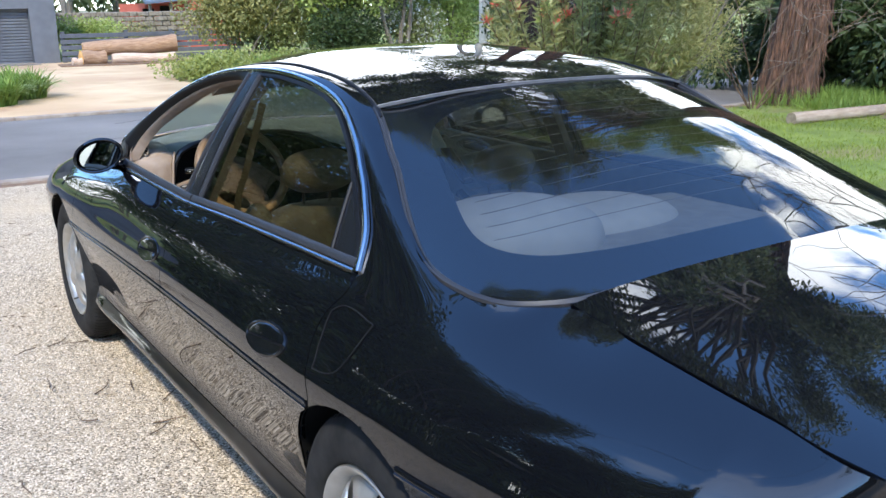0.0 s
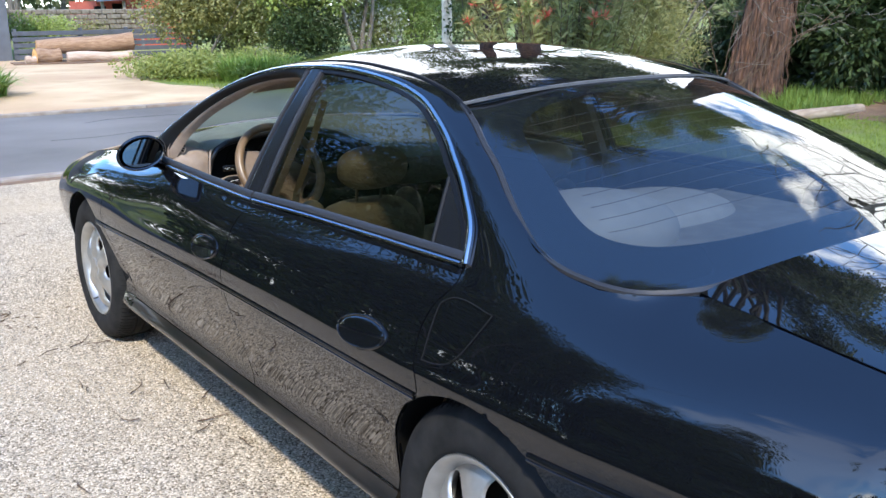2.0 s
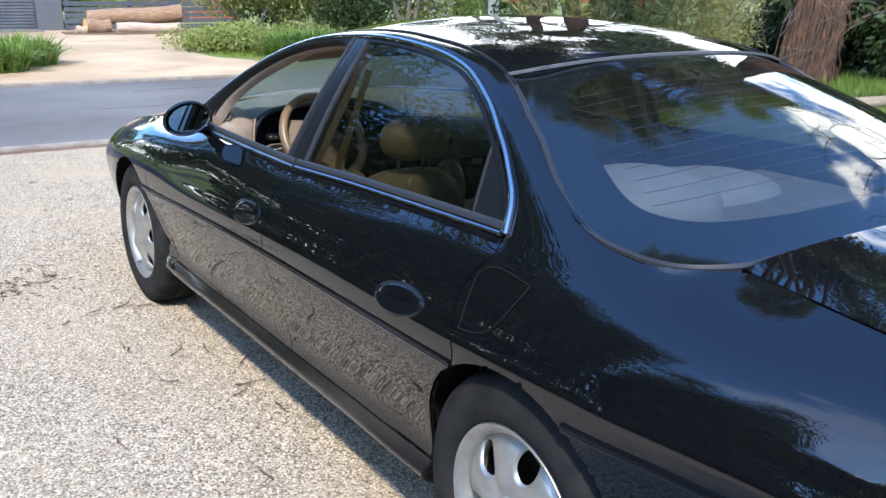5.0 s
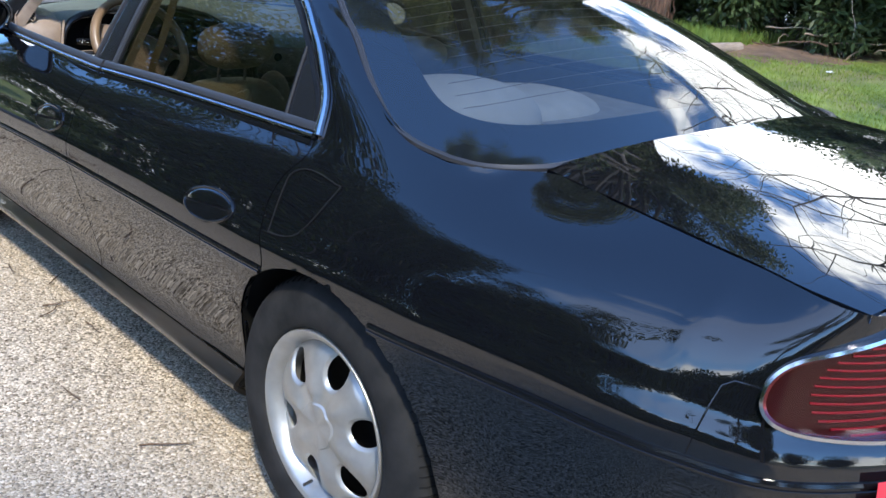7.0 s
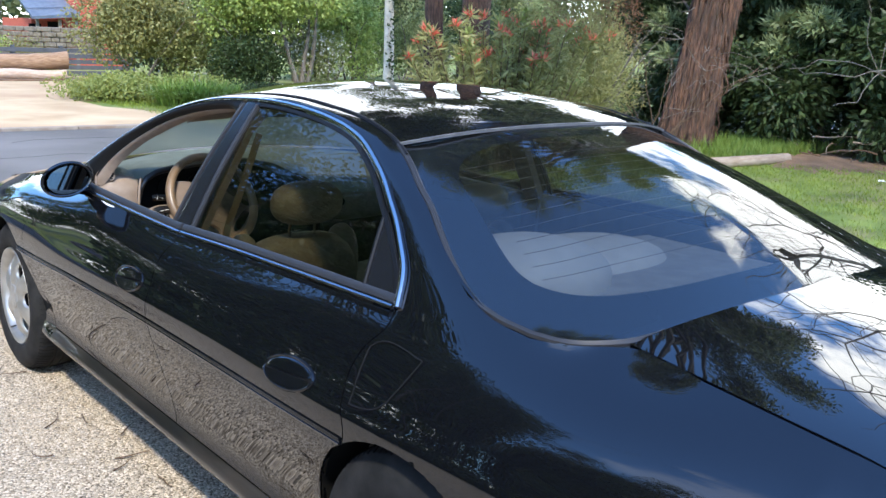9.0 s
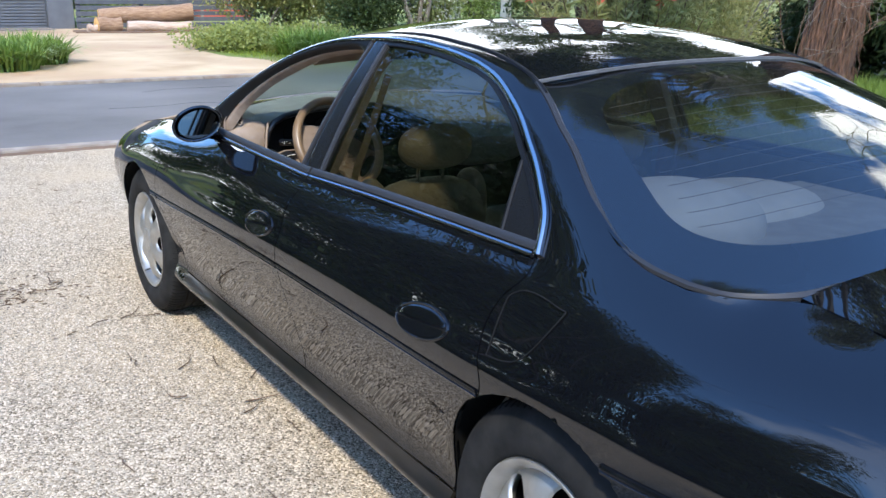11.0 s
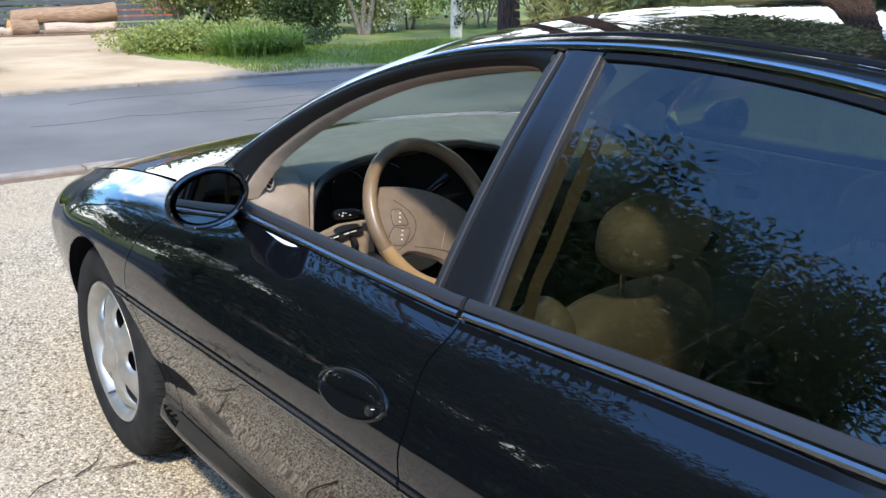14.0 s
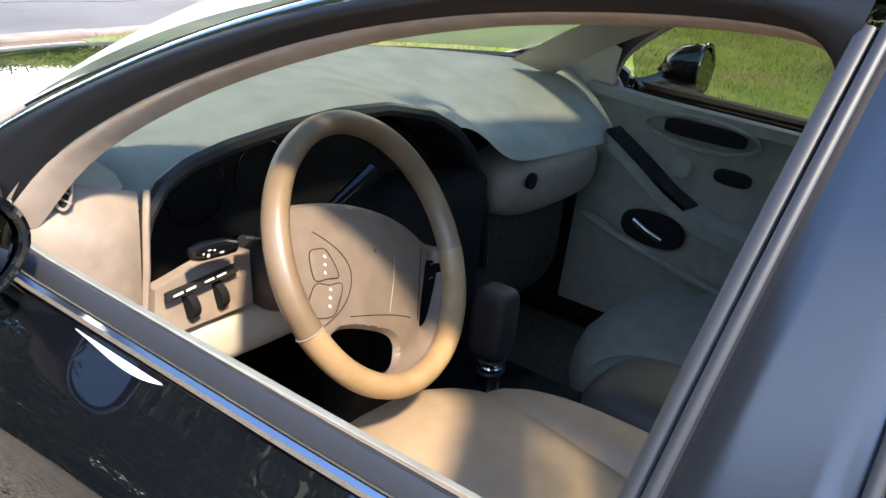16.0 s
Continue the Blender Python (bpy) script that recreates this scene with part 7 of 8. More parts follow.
# feathery bush beside it
t = thing("feathery_bush", "fine-leaved grey-green bush with brown tips", "bush", (7.35, 7.05, 0))
for k in range(16):
    a = rng.uniform(0, 6.28)
    pts = branch_points((0.1 * math.cos(a), 0.1 * math.sin(a), 0), (0.55 * math.cos(a), 0.5 * math.sin(a), 1), rng.uniform(1.6, 2.5), 8, 0.10)
    limb(t, pts, 0.022, 0.005, BARK_GREY, "stem", 6)
p, o = scatter(17000, [(rng.normal() * 0.5, rng.normal() * 0.4, rng.uniform(0.9, 2.5), 0.45, 0.45, 0.42) for _ in range(14)], 0.7)
leaves("crown", p, random_dirs(o + np.array((0, 0, 0.6)), 0.7), 0.085, 0.0055, LEAF_OLIVE, t)
p, o = scatter(3600, [(0.4, 0, 2.0, 0.8, 0.6, 0.6)], 0.3)
leaves("brown_tip", p, random_dirs(o), 0.07, 0.006, LEAF_BRONZE, t)
# bare twiggy shrub
t = thing("bare_shrub", "leafless grey twiggy shrub", "shrub", (9.3, 7.0, 0))
for k in range(9):
    a = rng.uniform(0, 6.28)
    pts = branch_points((0.05 * math.cos(a), 0.05 * math.sin(a), 0), (0.6 * math.cos(a) + 0.2, 0.4 * math.sin(a), 1), rng.uniform(1.6, 2.8), 9, 0.16)
    limb(t, pts, 0.011, 0.003, TWIG, "stem", 5)
    for q in range(6):
        i = rng.integers(3, 9)
        limb(t, branch_points(pts[i], (rng.normal(), rng.normal(), 0.6), 0.7, 5, 0.25), 0.0045, 0.0015, BARK_GREY, "twig", 4)


# leaning eucalypt at the lawn's edge
def rough_trunk(pts, radii, seg, rows, material, parent, furrow=0.10):
    cs = hermite(np.linspace(0, 1, len(pts)), pts, np.linspace(0, 1, rows))
    rs = np.interp(np.linspace(0, 1, rows), np.linspace(0, 1, len(radii)), radii)
    g = np.zeros((rows, seg + 1, 3))
    for i in range(rows):
        for j in range(seg + 1):
            a = 2 * math.pi * (j % seg) / seg
            h_ = cs[i, 2]
            k = noise.noise(Vector((math.cos(a) * 6, math.sin(a) * 6, h_ * 0.9))) + 0.9 * noise.noise(Vector((math.cos(a) * 15, math.sin(a) * 15, h_ * 2.2)))
            r = rs[i] * (1 + furrow * k)
            g[i, j] = cs[i] + np.array((math.cos(a) * r, math.sin(a) * r, 0))
    bm = bmesh.new()
    grid_mesh(bm, g)
    bmesh.ops.remove_doubles(bm, verts=list(bm.verts), dist=0.0005)
    return part("trunk", bm, material, parent)


euc = thing("eucalypt", "leaning eucalypt with shaggy red-brown bark", "tree", (10.35, 7.15, 0))
rough_trunk([(-0.05, 0.05, -0.05), (0.0, 0.02, 0.5), (0.14, -0.05, 1.5), (0.34, -0.12, 3.0), (0.7, -0.1, 6.0), (1.0, 0.2, 9.0)], [0.46, 0.39, 0.36, 0.34, 0.26, 0.16], 150, 190, BARK_RED, euc, 0.13)
for k in range(60):
    a, z = rng.uniform(2.6, 5.6), rng.uniform(0.2, 3.0)
    r = 0.37
    base = Vector((r * math.cos(a) + 0.11 * z, r * math.sin(a) - 0.04 * z, z))
    limb(euc, [base, base + Vector((rng.normal() * 0.02, rng.normal() * 0.02 - 0.012, -0.14)), base + Vector((rng.normal() * 0.03, -0.02, -0.3))], 0.018, 0.006, BARK_RED, "bark_strip", 4)
for k in range(14):
    a = rng.uniform(2.0, 4.6)
    z = rng.uniform(0.8, 2.4)
    base = Vector((0.34 * math.cos(a) + 0.1 * z, 0.34 * math.sin(a), z))
    limb(euc, branch_points(base, (math.cos(a), math.sin(a), -0.2), rng.uniform(0.3, 0.8), 6, 0.25, 0.03), 0.007, 0.002, BARK_GREY, "dead_twig", 4)
blobs = []
for k in range(14):
    a = rng.uniform(0, 6.28)
    z = rng.uniform(6.2, 9.4)
    base = Vector((0.11 * z, -0.03 * z + 0.1, z))
    pts = branch_points(base, (0.8 * math.cos(a) - 0.55, 0.7 * math.sin(a) + 0.35, 0.85), rng.uniform(2.5, 5.0), 9, 0.2, 0.03)
    limb(euc, pts, 0.09, 0.015, BARK_GREY, "limb", 7)
    for i in (4, 6, 8, 9):
        q = pts[i]
        blobs.append((q.x, q.y, q.z - 0.3, 0.75, 0.75, 0.85))
# long limbs that lean over the mouth of the drive
for k in range(58):
    up_ = rng.uniform(21, 60) if k < 48 else rng.uniform(19, 23)
    az, up_ = radians(rng.uniform(36, 52) if k >= 48 else rng.uniform(12, 52 if up_ < 34 else 28 if up_ < 47 else 55)), radians(up_)
    far_ = rng.uniform(6.5, 9.0)
    tip = Vector((-0.3 + far_ * math.sin(az) - 10.35, far_ * math.cos(az) - 7.15, 1.0 + far_ * math.tan(up_)))
    base = Vector((0.8, 0.0, rng.uniform(6.0, 9.0)))
    pts = [base.lerp(tip, f) + Vector((rng.normal() * 0.12, rng.normal() * 0.12, 0.7 * math.sin(math.pi * f) + rng.normal() * 0.1)) for f in np.linspace(0, 1, 9)]
    limb(euc, pts, 0.07, 0.012, BARK_GREY, "limb", 6)
    for i in (6, 8):
        size = 0.95 if up_ > radians(36) else 0.62 if k < 48 else 0.42
        blobs.append((*pts[i], size, size, size * 0.9))
p, o = scatter(170000, blobs, 0.75)
leaves("crown", p, random_dirs(o * 0.5, 0.6), 0.21, 0.024, LEAF_EUC, euc, 1.3)

# dark feathery wattles beside the lawn
for x, y, w, d, h in ((12.9, 8.4, 1.9, 1.6, 4.2), (12.8, 5.9, 1.9, 1.9, 4.6), (12.6, 3.4, 1.9, 2.0, 4.4), (13.2, 0.2, 2.0, 2.2, 4.6), (13.4, -3.2, 2.0, 2.2, 4.4), (16.0, 5.0, 2.5, 4.0, 5.6), (16.0, -1.5, 2.5, 4.0, 5.6)):
    t = thing("wattle", "dark feathery wattle with pale sunlit sprays", "shrub", (x, y, 0), "wattles beside the lawn")
    for k in range(4):
        a = rng.uniform(0, 6.28)
        limb(t, branch_points((0.3 * math.cos(a), 0.3 * math.sin(a), 0), (0.5 * math.cos(a) - 0.2, 0.5 * math.sin(a), 1), h * 0.8, 8, 0.16), 0.06, 0.012, BARK_GREY, "stem", 6)
    blobs = [(rng.uniform(-0.75, 0.5) * w, rng.uniform(-0.8, 0.8) * d, h * rng.uniform(0.07, 0.9), w * rng.uniform(0.30, 0.46), d * rng.uniform(0.28, 0.44), h * rng.uniform(0.10, 0.17)) for _ in range(34)]
    p, o = scatter(34000, blobs, 0.5)
    leaves("crown", p, random_dirs(o, 0.7), 0.16, 0.030, LEAF_DARK, t, 0.35)
    # pale new growth on the lit side, with sunlight put into its colour
    sprays = [(b[0] - b[3] * 0.8, b[1] + rng.normal() * 0.2, b[2] + 0.1, 0.30, 0.34, 0.18) for b in blobs[:18] if b[2] > 0.25 * h]
    if sprays:
        p, o = scatter(7000, sprays, 0.8)
        leaves("new_growth", p, random_dirs(o + np.array((-0.6, 0, 0.2)), 0.6), 0.15, 0.016, LEAF_PALE, t, 0.1)
for k in range(46):
    base = (rng.uniform(10.8, 12.4), rng.uniform(1.5, 6.2), rng.uniform(0.03, 0.35))
    st_ = thing("dead_branch", "dry grey fallen branch under the wattles", "branch", base, "fallen branches")
    limb(st_, branch_points((0, 0, 0), (rng.normal() - 0.5, rng.normal(), 0.05), rng.uniform(0.4, 1.0), 7, 0.22, 0.03), 0.014, 0.004, TIMBER if k % 3 else TWIG, "stick", 5)
t = thing("garden_edge", "weathered round timber edging at the lawn's end", "timber", (0, 0, 0))
limb(t, [Vector((8.3, 5.62, 0.07)), Vector((9.2, 5.52, 0.075)), Vector((10.35, 5.42, 0.08))], 0.085, 0.075, TIMBER, "log", 12)
t = thing("soil_heap", "heap of bare brown soil behind the edging", "soil", (11.0, 5.3, 0))
bm = bmesh.new()
g = np.array([[(x, y, 0.09 * math.exp(-((x / 0.9) ** 2 + (y / 0.7) ** 2)) + 0.03 * noise.noise(Vector((x * 4, y * 4, 1)))) for x in np.linspace(-1.6, 1.6, 30)] for y in np.linspace(-1.2, 1.2, 24)])
grid_mesh(bm, g)
part("soil", bm, SOIL, t)
# litter on the lawn
bm = bmesh.new()
g = np.array([[(x, y, 0.05 + 0.03 * noise.noise(Vector((x * 30, y * 30, 2)))) for x in np.linspace(-0.05, 0.05, 6)] for y in np.linspace(-0.04, 0.04, 6)])
grid_mesh(bm, g)
ob = part("paper_scrap", bm, PAPER, smooth=False)
ob.location = (9.54, 3.66, 0.0)
tagged(ob, "crumpled scrap of white paper on the lawn", "litter")


def blades(name, n, region, h, w, material, label, cat):
    x0, x1, y0, y1 = region
    p = np.c_[rng.uniform(x0, x1, n), rng.uniform(y0, y1, n), np.zeros(n)]
    k = np.sin(p[:, 0] * 2.1 + 0.7) * np.sin(p[:, 1] * 1.7) + rng.normal(0, 0.5, n)
    p = p[k > -0.5]
    d = random_dirs(np.tile((0, 0, 1.0), (len(p), 1)), 0.45)
    d[:, 2] = np.abs(d[:, 2])
    return tagged(leaves(name, p, d, h, w, material, None, 0), label, cat, kind="stuff")


blades("lawn_grass", 70000, (2.7, 11.5, -1.0, 7.3), 0.055, 0.004, GRASS, "short green lawn grass", "grass")
blades("verge_grass", 26000, (4.8, 16.0, 13.1, 17.5), 0.09, 0.008, GRASS, "grass on the far verge", "grass")
blades("tall_grass", 5200, (9.6, 12.6, 5.6, 7.3), 0.28, 0.006, LEAF_STRAP, "long grass round the eucalypt's foot", "grass")

# ---- buildings across the street ----
gar = thing("garage", "grey garage with a ribbed roller door", "garage", (0, 0, 0))
part("wall", box(bmesh.new(), 3.25, 3.95, 27.2, 33, 0, 2.75, 0.01), GARAGE, gar, smooth=False)
part("wall", box(bmesh.new(), -3.2, -2.0, 27.2, 33, 0, 2.75, 0.01), GARAGE, gar, smooth=False)
part("lintel", box(bmesh.new(), -2.0, 3.25, 27.2, 33, 1.55, 2.75, 0.01), GARAGE, gar, smooth=False)
part("roof", box(bmesh.new(), -3.5, 4.2, 27.0, 33.4, 2.75, 2.9, 0.01), ROOFING, gar, smooth=False)
door = part("roller_door", box(bmesh.new(), -2.0, 3.25, 27.42, 27.46, 0, 1.55), GARAGE, gar, smooth=False)
for k in range(18):
    part("door_rib", box(bmesh.new(), -1.98, 3.23, 27.385, 27.42, 0.03 + k * 0.085, 0.03 + k * 0.085 + 0.06, 0.01), GARAGE, door, smooth=False)
part("apron", box(bmesh.new(), -2.4, 3.3, 26.5, 27.4, 0, 0.045, 0.01), CONCRETE, gar, smooth=False)
fence = thing("slat_fence", "low grey fence of wide horizontal slats", "fence", (0, 0, 0))
for k in range(5):
    part("slat", box(bmesh.new(), 3.96, 9.4, 27.0, 27.03, 0.05 + k * 0.165, 0.05 + k * 0.165 + 0.125, 0.004), FENCE, fence, smooth=False)
for x in (4.0, 5.8, 7.15, 9.3):
    part("post", box(bmesh.new(), x, x + 0.1, 27.04, 27.14, 0, 0.9, 0.006), FENCE, fence, smooth=False)
wall = thing("stone_wall", "rough dry-stone retaining wall behind the fence", "wall", (0, 0, 0))
for r in range(6):
    x = 3.9 + 0.1 * (r % 2)
    while x < 10:
        L = rng.uniform(0.22, 0.5)
        part("stone", box(bmesh.new(), x, x + L - 0.02, 32.0 + rng.uniform(-0.05, 0.03), 32.5, 0.4 + r * 0.17, 0.4 + r * 0.17 + 0.155, 0.03), STONEWALL, wall, smooth=False)
        x += L
shrub(5.2, 30.2, 1.6, 0.8, 1.35, LEAF_BRIGHT, "green bush behind the slat fence", 3500, 0.09, group=HEDGE)
shrub(7.2, 31.0, 1.0, 0.6, 1.15, LEAF_OLIVE, "twiggy bare bush behind the fence", 700, 0.08, group=HEDGE)
house = thing("house", "red brick house with a blue-grey tiled roof", "house", (0, 0, 0))
part("wall", box(bmesh.new(), 10.25, 12.3, 34.4, 40, 0, 3.2), BRICK, house, "red brick wall", smooth=False)
part("wall", box(bmesh.new(), 9.1, 10.3, 36.2, 40, 0, 1.7), BRICK, house, smooth=False)
bm = bmesh.new()
v = [bm.verts.new(q) for q in ((8.55, 34.2, 1.66), (10.25, 34.2, 1.80), (10.25, 34.2, 1.92), (8.55, 34.2, 1.76), (8.75, 40, 4.0), (12.5, 40, 4.0))]
bm.faces.new((v[0], v[1], v[2], v[3])), bm.faces.new((v[3], v[2], v[5], v[4])), bm.faces.new((v[0], v[3], v[4]))
part("porch_roof", bm, ROOFING, house, "blue-grey porch roof", smooth=False)
for k in range(5):
    f = 0.12 + k * 0.17
    a, b = Vector((8.55, 34.2, 1.765)).lerp(Vector((8.75, 40, 4.005)), f), Vector((10.25, 34.2, 1.925)).lerp(Vector((12.5, 40, 4.005)), f)
    part("roof_course", sweep(bmesh.new(), [a, b], [(-0.02, 0), (0.02, 0), (0.02, 0.02), (-0.02, 0.02)]), ROOFING, house)
for x in (8.75, 9.55, 10.15):
    part("porch_post", box(bmesh.new(), x, x + 0.1, 34.4, 34.5, 0, 1.7, 0.006), TIMBER, house, smooth=False)
part("window", box(bmesh.new(), 9.0, 9.45, 36.17, 36.2, 0.6, 1.5), DARK, house, smooth=False)
part("door", box(bmesh.new(), 9.7, 10.1, 36.17, 36.2, 0.1, 1.6), DARK, house, smooth=False)

# felled logs across the street


def log(name, label, a, b, r0, r1, bark, end, parent=None):
    t = thing(name, label, "log", (0, 0, 0), "felled logs")
    a, b = Vector(a), Vector(b)
    pts = [a.lerp(b, f) + Vector((0, 0, 0.02 * math.sin(f * 7))) for f in np.linspace(0, 1, 14)]
    n_, seg = len(pts), 26
    d = (b - a).normalized()
    s_ = d.cross(Vector((0, 0, 1))).normalized()
    u_ = s_.cross(d)
    g = np.zeros((n_, seg + 1, 3))
    for i, p in enumerate(pts):
        for j in range(seg + 1):
            an = 2 * math.pi * (j % seg) / seg
            r = lerp(r0, r1, i / (n_ - 1)) * (1 + 0.10 * noise.noise(Vector((math.cos(an) * 2, math.sin(an) * 2, i * 0.5))))
            g[i, j] = p + s_ * r * math.cos(an) + u_ * r * math.sin(an)
    bm = bmesh.new()
    grid_mesh(bm, g)
    bmesh.ops.remove_doubles(bm, verts=list(bm.verts), dist=0.0005)
    part("bark", bm, bark, t)
    for i, sg in ((0, -1), (n_ - 1, 1)):
        bm = bmesh.new()
        bm.faces.new([bm.verts.new(Vector(q) + d * sg * 0.004) for q in g[i, :-1]])
        part("cut_end", bm, end, t, "fresh orange cut face", smooth=False)
    return t


log("felled_log", "long felled tree trunk lying on soil", (4.25, 25.6, 0.42), (6.75, 25.2, 0.55), 0.20, 0.24, LOGWOOD, LOGEND)
log("felled_log", "bleached split log lying on soil", (4.9, 25.15, 0.16), (6.6, 24.9, 0.17), 0.15, 0.13, LOGPALE, LOGPALE)
log("log_stump", "short sawn stump with a bright orange face", (4.1, 25.25, 0.20), (4.75, 25.3, 0.20), 0.22, 0.20, LOGWOOD, LOGEND)
log("felled_log", "small pale log round", (3.85, 25.2, 0.12), (4.1, 25.2, 0.12), 0.11, 0.11, LOGPALE, LOGPALE)
outline_sheet("log_soil", [(3.5, 24.9), (5.0, 24.5), (7.2, 24.6), (7.3, 25.8), (5.0, 26.2), (3.6, 25.9)], 0.05, 0.03, SOIL, "bare soil under the felled logs", "soil")

# ---- trees to the left of and behind the drive, seen in the paint and glass ----
for x, y, r, h, n in ((-9.4, 0.5, 2.2, 2.5, 9000), (-9.6, 3.2, 2.2, 4.0, 14000), (-9.4, 6.6, 2.2, 9.2, 20000), (-5.4, 6.8, 1.8, 7.4, 17000), (-7.3, 6.8, 1.9, 8.4, 18000), (-9.6, -2.8, 2.2, 2.3, 8000), (-9.0, -6.2, 2.2, 2.4, 8000), (-8.8, -4.5, 2.0, 2.4, 8000), (-8.2, -9.4, 2.2, 5.0, 11000), (-5.0, -12.0, 2.4, 4.4, 10000), (-9.4, -1.2, 2.0, 2.3, 8000), (-1.5, -13.5, 2.6, 3.6, 8000), (5.0, -13, 2.6, 3.6, 8000)):
    shrub(x, y, r, r, h, LEAF_DARK, "dense dark shrub edging the drive", int(n * 1.7), 0.17, 0.22, group="shrubs edging the drive", lumps=15)
for x, y, r, h, n in ((-5.6, 16.4, 2.8, 11.5, 22000), (-9.2, 15.6, 2.8, 12.0, 22000), (-13.0, 14.6, 2.8, 11.0, 18000), (-13.5, 9.5, 2.4, 9.0, 14000)):
    shrub(x, y, r, r, h, LEAF_DARK, "tall dark shrub across the street", int(n * 1.4), 0.18, 0.22, group="shrubs edging the drive", lumps=15)


for k in range(6):
    shrub(-9.2 + 0.25 * (k % 3), -9.5 + 2.2 * k, 1.9, 1.6, 2.0, LEAF_DARK, "low dense dark hedge plant edging the drive", 11000, 0.14, 0.3, group="shrubs edging the drive", lumps=16)


def gum(x, y, h, spread, n, label, trunk=BARK_GREY, z_low=0.45, leaf=0.17):
    t = thing("gum_tree", label, "tree", (x, y, 0), "gum trees round the drive")
    limb(t, branch_points((0, 0, 0), (rng.normal() * 0.08, rng.normal() * 0.08, 1), h * 0.8, 9, 0.07), 0.24, 0.06, trunk, "trunk", 10)
    blobs = []
    for k in range(14):
        a = rng.uniform(0, 6.28)
        pts = branch_points((0, 0, h * rng.uniform(0.35, 0.75)), (math.cos(a), math.sin(a), 0.6), spread * rng.uniform(0.7, 1.2), 7, 0.2)
        limb(t, pts, 0.06, 0.012, trunk, "limb", 6)
        for i in (4, 6, 7):
            if pts[i].z > h * z_low:
                blobs.append((*pts[i], 0.8, 0.8, 0.7))
    if n and blobs:
        p, o = scatter(n, blobs, 0.7)
        leaves("crown", p, random_dirs(o * 0.5, 0.6), leaf, leaf * 0.11, LEAF_EUC, t, 1.0)
    return t


gum(-12.5, 3.5, 6.5, 2.8, 16000, "gum tree with hanging leaves beside the drive", leaf=0.22)
gum(-11.5, 10.5, 5.5, 2.6, 15000, "tall gum tree near the street", leaf=0.22)
gum(-9.0, 17.0, 6.5, 3.0, 16000, "tall gum tree across the street", leaf=0.22)
gum(-3.5, 22.0, 9, 3.2, 12000, "gum tree beside the garage", leaf=0.2)
# unseen tree, added so its shade darkens gravel mirrored in the rear quarter
gum(-5.5, -5.4, 7.0, 1.6, 36000, "unseen leafy gum tree added to shade the back of the drive", z_low=0.42, leaf=0.26)
gum(-13, -6.0, 10, 3.8, 14000, "tall gum tree behind the drive", leaf=0.22)
gum(18.0, 27.0, 11, 4.0, 16000, "tall gum tree behind the hedge", leaf=0.22)
gum(25.0, 25.0, 11, 4.0, 14000, "tall gum tree behind the hedge", leaf=0.22)


def bare_tree(x, y, h, spread, label, lean=(0, 0), thick=1.0):
    t = thing("bare_tree", label, "tree", (x, y, 0), "leafless trees")
    tr = branch_points((0, 0, 0), (lean[0], lean[1], 1), h * 0.7, 8, 0.08)
    limb(t, tr, 0.060 * thick, 0.025 * thick, BARK_GREY, "trunk", 9)
    for k in range(13):
        a = rng.uniform(0, 6.28)
        i = int(rng.integers(3, 9))
        pts = branch_points(tr[i], (math.cos(a) + lean[0] * 2, math.sin(a) + lean[1] * 2, 0.35), spread * rng.uniform(0.6, 1.2), 9, 0.25)
        limb(t, pts, 0.024 * thick, 0.006 * thick, BARK_GREY, "limb", 6)
        for q in range(9):
            j = int(rng.integers(3, 10))
            p2 = branch_points(pts[j], (rng.normal(), rng.normal(), 0.2 + rng.normal() * 0.5), spread * 0.35, 6, 0.3)
            limb(t, p2, 0.008 * thick, 0.0025 * thick, BARK_GREY, "branch", 4)
    return t


for x, y, h in ((-3.9, 6.9, 1.5), (-4.6, 6.2, 1.7), (-5.4, 5.3, 1.8), (-6.0, 4.3, 1.7), (-6.4, 3.2, 1.6), (-6.6, 2.0, 1.5), (-6.7, 0.8, 1.4), (-6.7, -0.5, 1.35), (-6.7, -1.8, 1.3)):
    shrub(x, y, 0.95, 0.95, h, LEAF_DARK, "low dense dark hedge plant edging the drive", 9000, 0.11, 0.34, group="shrubs edging the drive", lumps=18, z0=-0.25 * h)
bare_tree(6.9, 0.5, 7.0, 3.2, "leafless tree over the lawn with crooked branches", (-0.12, 0.16), 1.05)
bare_tree(9.8, 1.4, 7.0, 3.2, "small leafless tree over the lawn", (-0.2, -0.12))
bare_tree(-5.9, 7.0, 11.5, 4.2, "leafless tree near the street")
bare_tree(-10.5, 6.0, 11.0, 4.8, "leafless tree beside the drive")

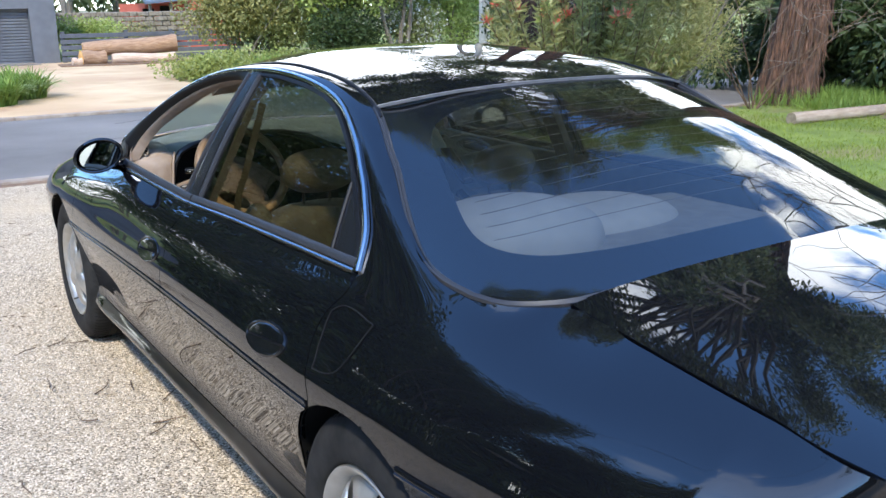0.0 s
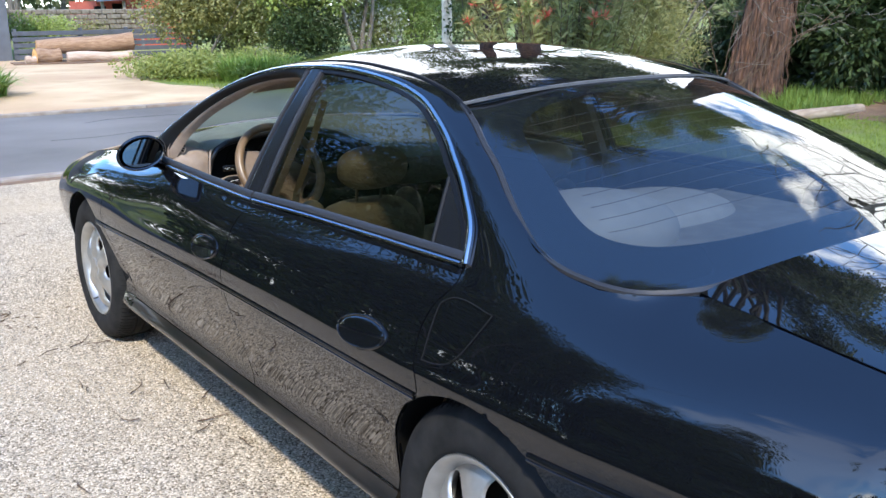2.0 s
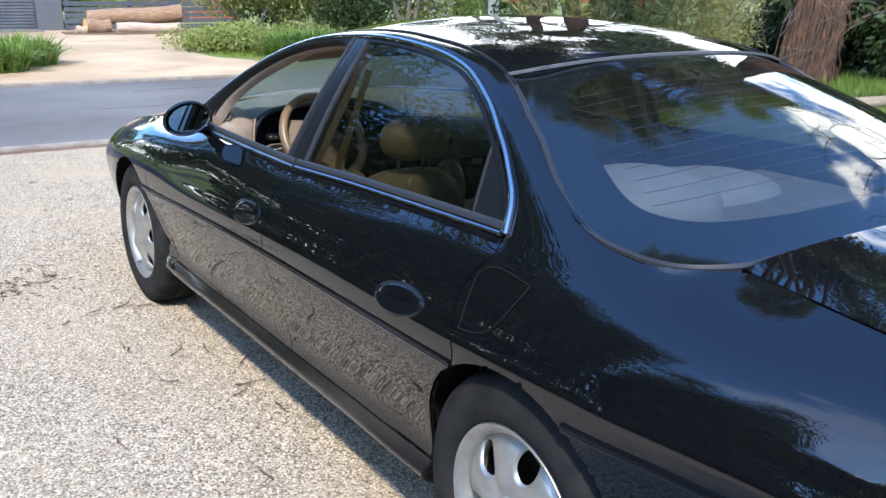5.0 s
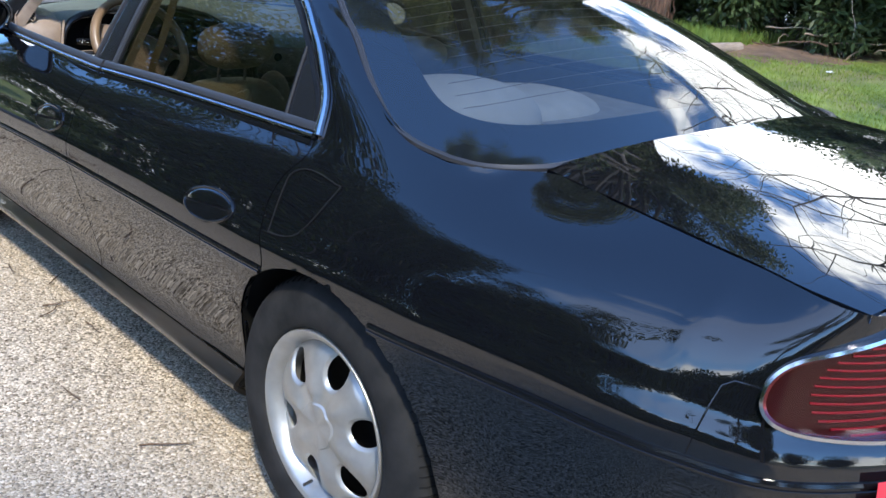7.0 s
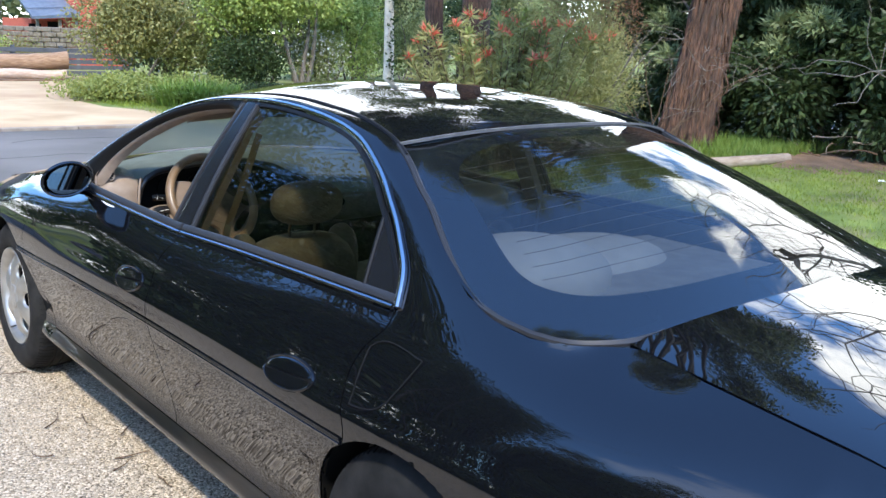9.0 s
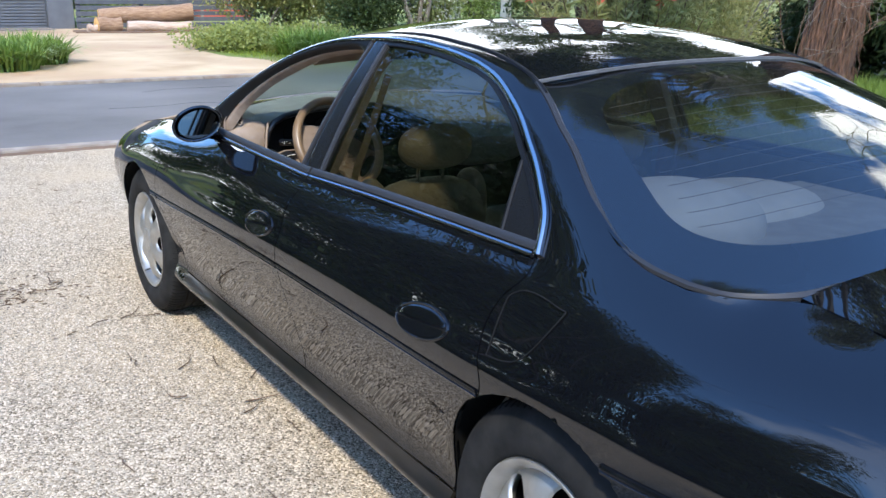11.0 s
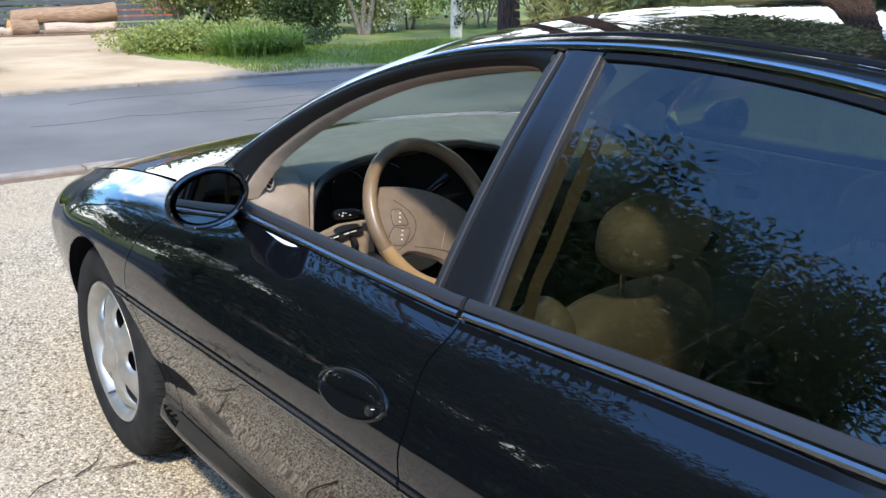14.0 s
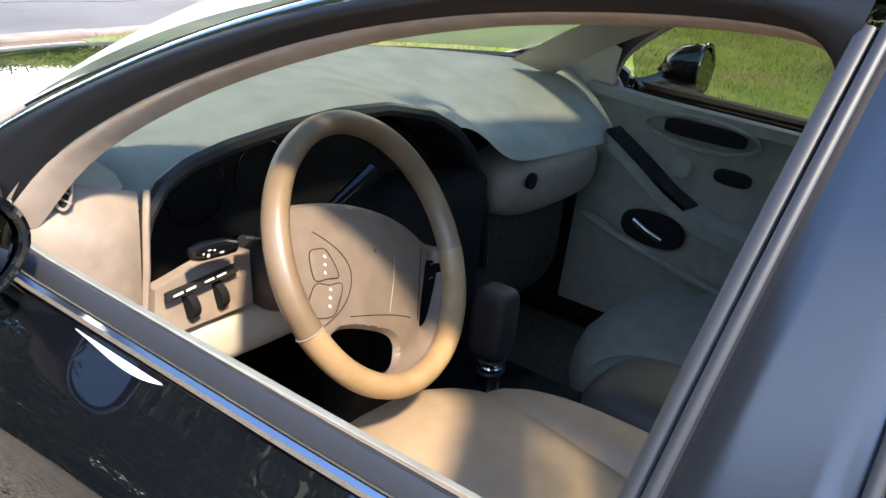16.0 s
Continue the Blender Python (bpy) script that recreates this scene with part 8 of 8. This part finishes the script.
# ---- loose things on the gravel ----
for k, (x, y) in enumerate([(-1.03, 0.64), (-0.83, 1.48), (-0.94, 1.61), (-0.86, 2.16), (-1.02, 2.11), (-1.24, 3.5), (-1.44, 3.48), (-0.71, 5.24), (-1.14, 2.28), (-1.12, 2.82), (-0.9, 1.7), (-1.37, 3.38), (-1.18, 3.52), (-1.16, 2.29), (-1.06, 0.97), (-1.07, 2.8)]
                          + [(rng.uniform(-3.2, -0.7), rng.uniform(0.2, 6.8)) for _ in range(46)]):
    t = thing("fallen_twig", "thin dry brown twig on the gravel", "twig", (x, y, 0.007), "twigs on the gravel")
    a = rng.uniform(0, 6.28)
    L = rng.uniform(0.05, 0.13) if k > 15 else rng.uniform(0.09, 0.18)
    pts = branch_points((0, 0, 0), (math.cos(a), math.sin(a), 0), L, 5, 0.22)
    pts = [Vector((p.x, p.y, 0.003 + abs(p.z) * 0.2)) for p in pts]
    limb(t, pts, 0.0032, 0.0014, TWIG, "stick", 5)
    if k % 3 == 0:
        limb(t, [pts[2], pts[2] + Vector((rng.normal() * 0.03, rng.normal() * 0.03, 0.004))], 0.002, 0.001, TWIG, "side_shoot", 4)
# leaf litter
p = np.c_[rng.normal(-1.62, 0.22, 420), rng.normal(3.42, 0.14, 420), np.full(420, 0.008)]
d = random_dirs(np.tile((0.5, 0.2, 0.05), (420, 1)), 1.2) * np.array((1, 1, 0.15))
tagged(leaves("leaf_litter", p, d / np.linalg.norm(d, axis=1, keepdims=True), 0.04, 0.004, TWIG, None), "patch of dry brown leaf litter on the gravel", "litter", kind="stuff")
p = np.c_[rng.uniform(-3.4, -0.6, 1500), rng.uniform(-0.5, 7.2, 1500), np.full(1500, 0.006)]
d = random_dirs(np.tile((0.0, 0.0, 0.02), (1500, 1)), 1.0) * np.array((1, 1, 0.1))
tagged(leaves("dry_leaves", p, d / np.linalg.norm(d, axis=1, keepdims=True), 0.024, 0.0018, TWIG, None), "scattered dry leaf bits on the gravel", "litter", kind="stuff")
# gravel: single stones near the car
n = 52000
octa = np.array([(1, 0, 0), (0, 1, 0), (-1, 0, 0), (0, -1, 0), (0, 0, 1), (0, 0, -0.3)], float)
of = np.array([(0, 1, 4), (1, 2, 4), (2, 3, 4), (3, 0, 4)])
px = np.c_[-0.62 - rng.beta(1.2, 1.7, n) * 2.4, -0.6 + rng.beta(1.3, 1.7, n) * 6.0, np.full(n, 0.0005)]
sz = rng.uniform(0.0028, 0.0062, n)
an = rng.uniform(0, 6.28, n)
V = octa[None] * sz[:, None, None] * np.stack([rng.uniform(0.8, 1.4, n), rng.uniform(0.8, 1.4, n), rng.uniform(0.5, 1.0, n)], 1)[:, None]
c, s = np.cos(an)[:, None], np.sin(an)[:, None]
V = np.stack([V[..., 0] * c - V[..., 1] * s, V[..., 0] * s + V[..., 1] * c, V[..., 2]], -1) + px[:, None]
tagged(raw("gravel_stones", V.reshape(-1, 3), (np.arange(n)[:, None, None] * 6 + of[None]).reshape(-1, 3), STONES, None, smooth=True), "loose mixed grey and tan gravel stones", "gravel", kind="stuff")
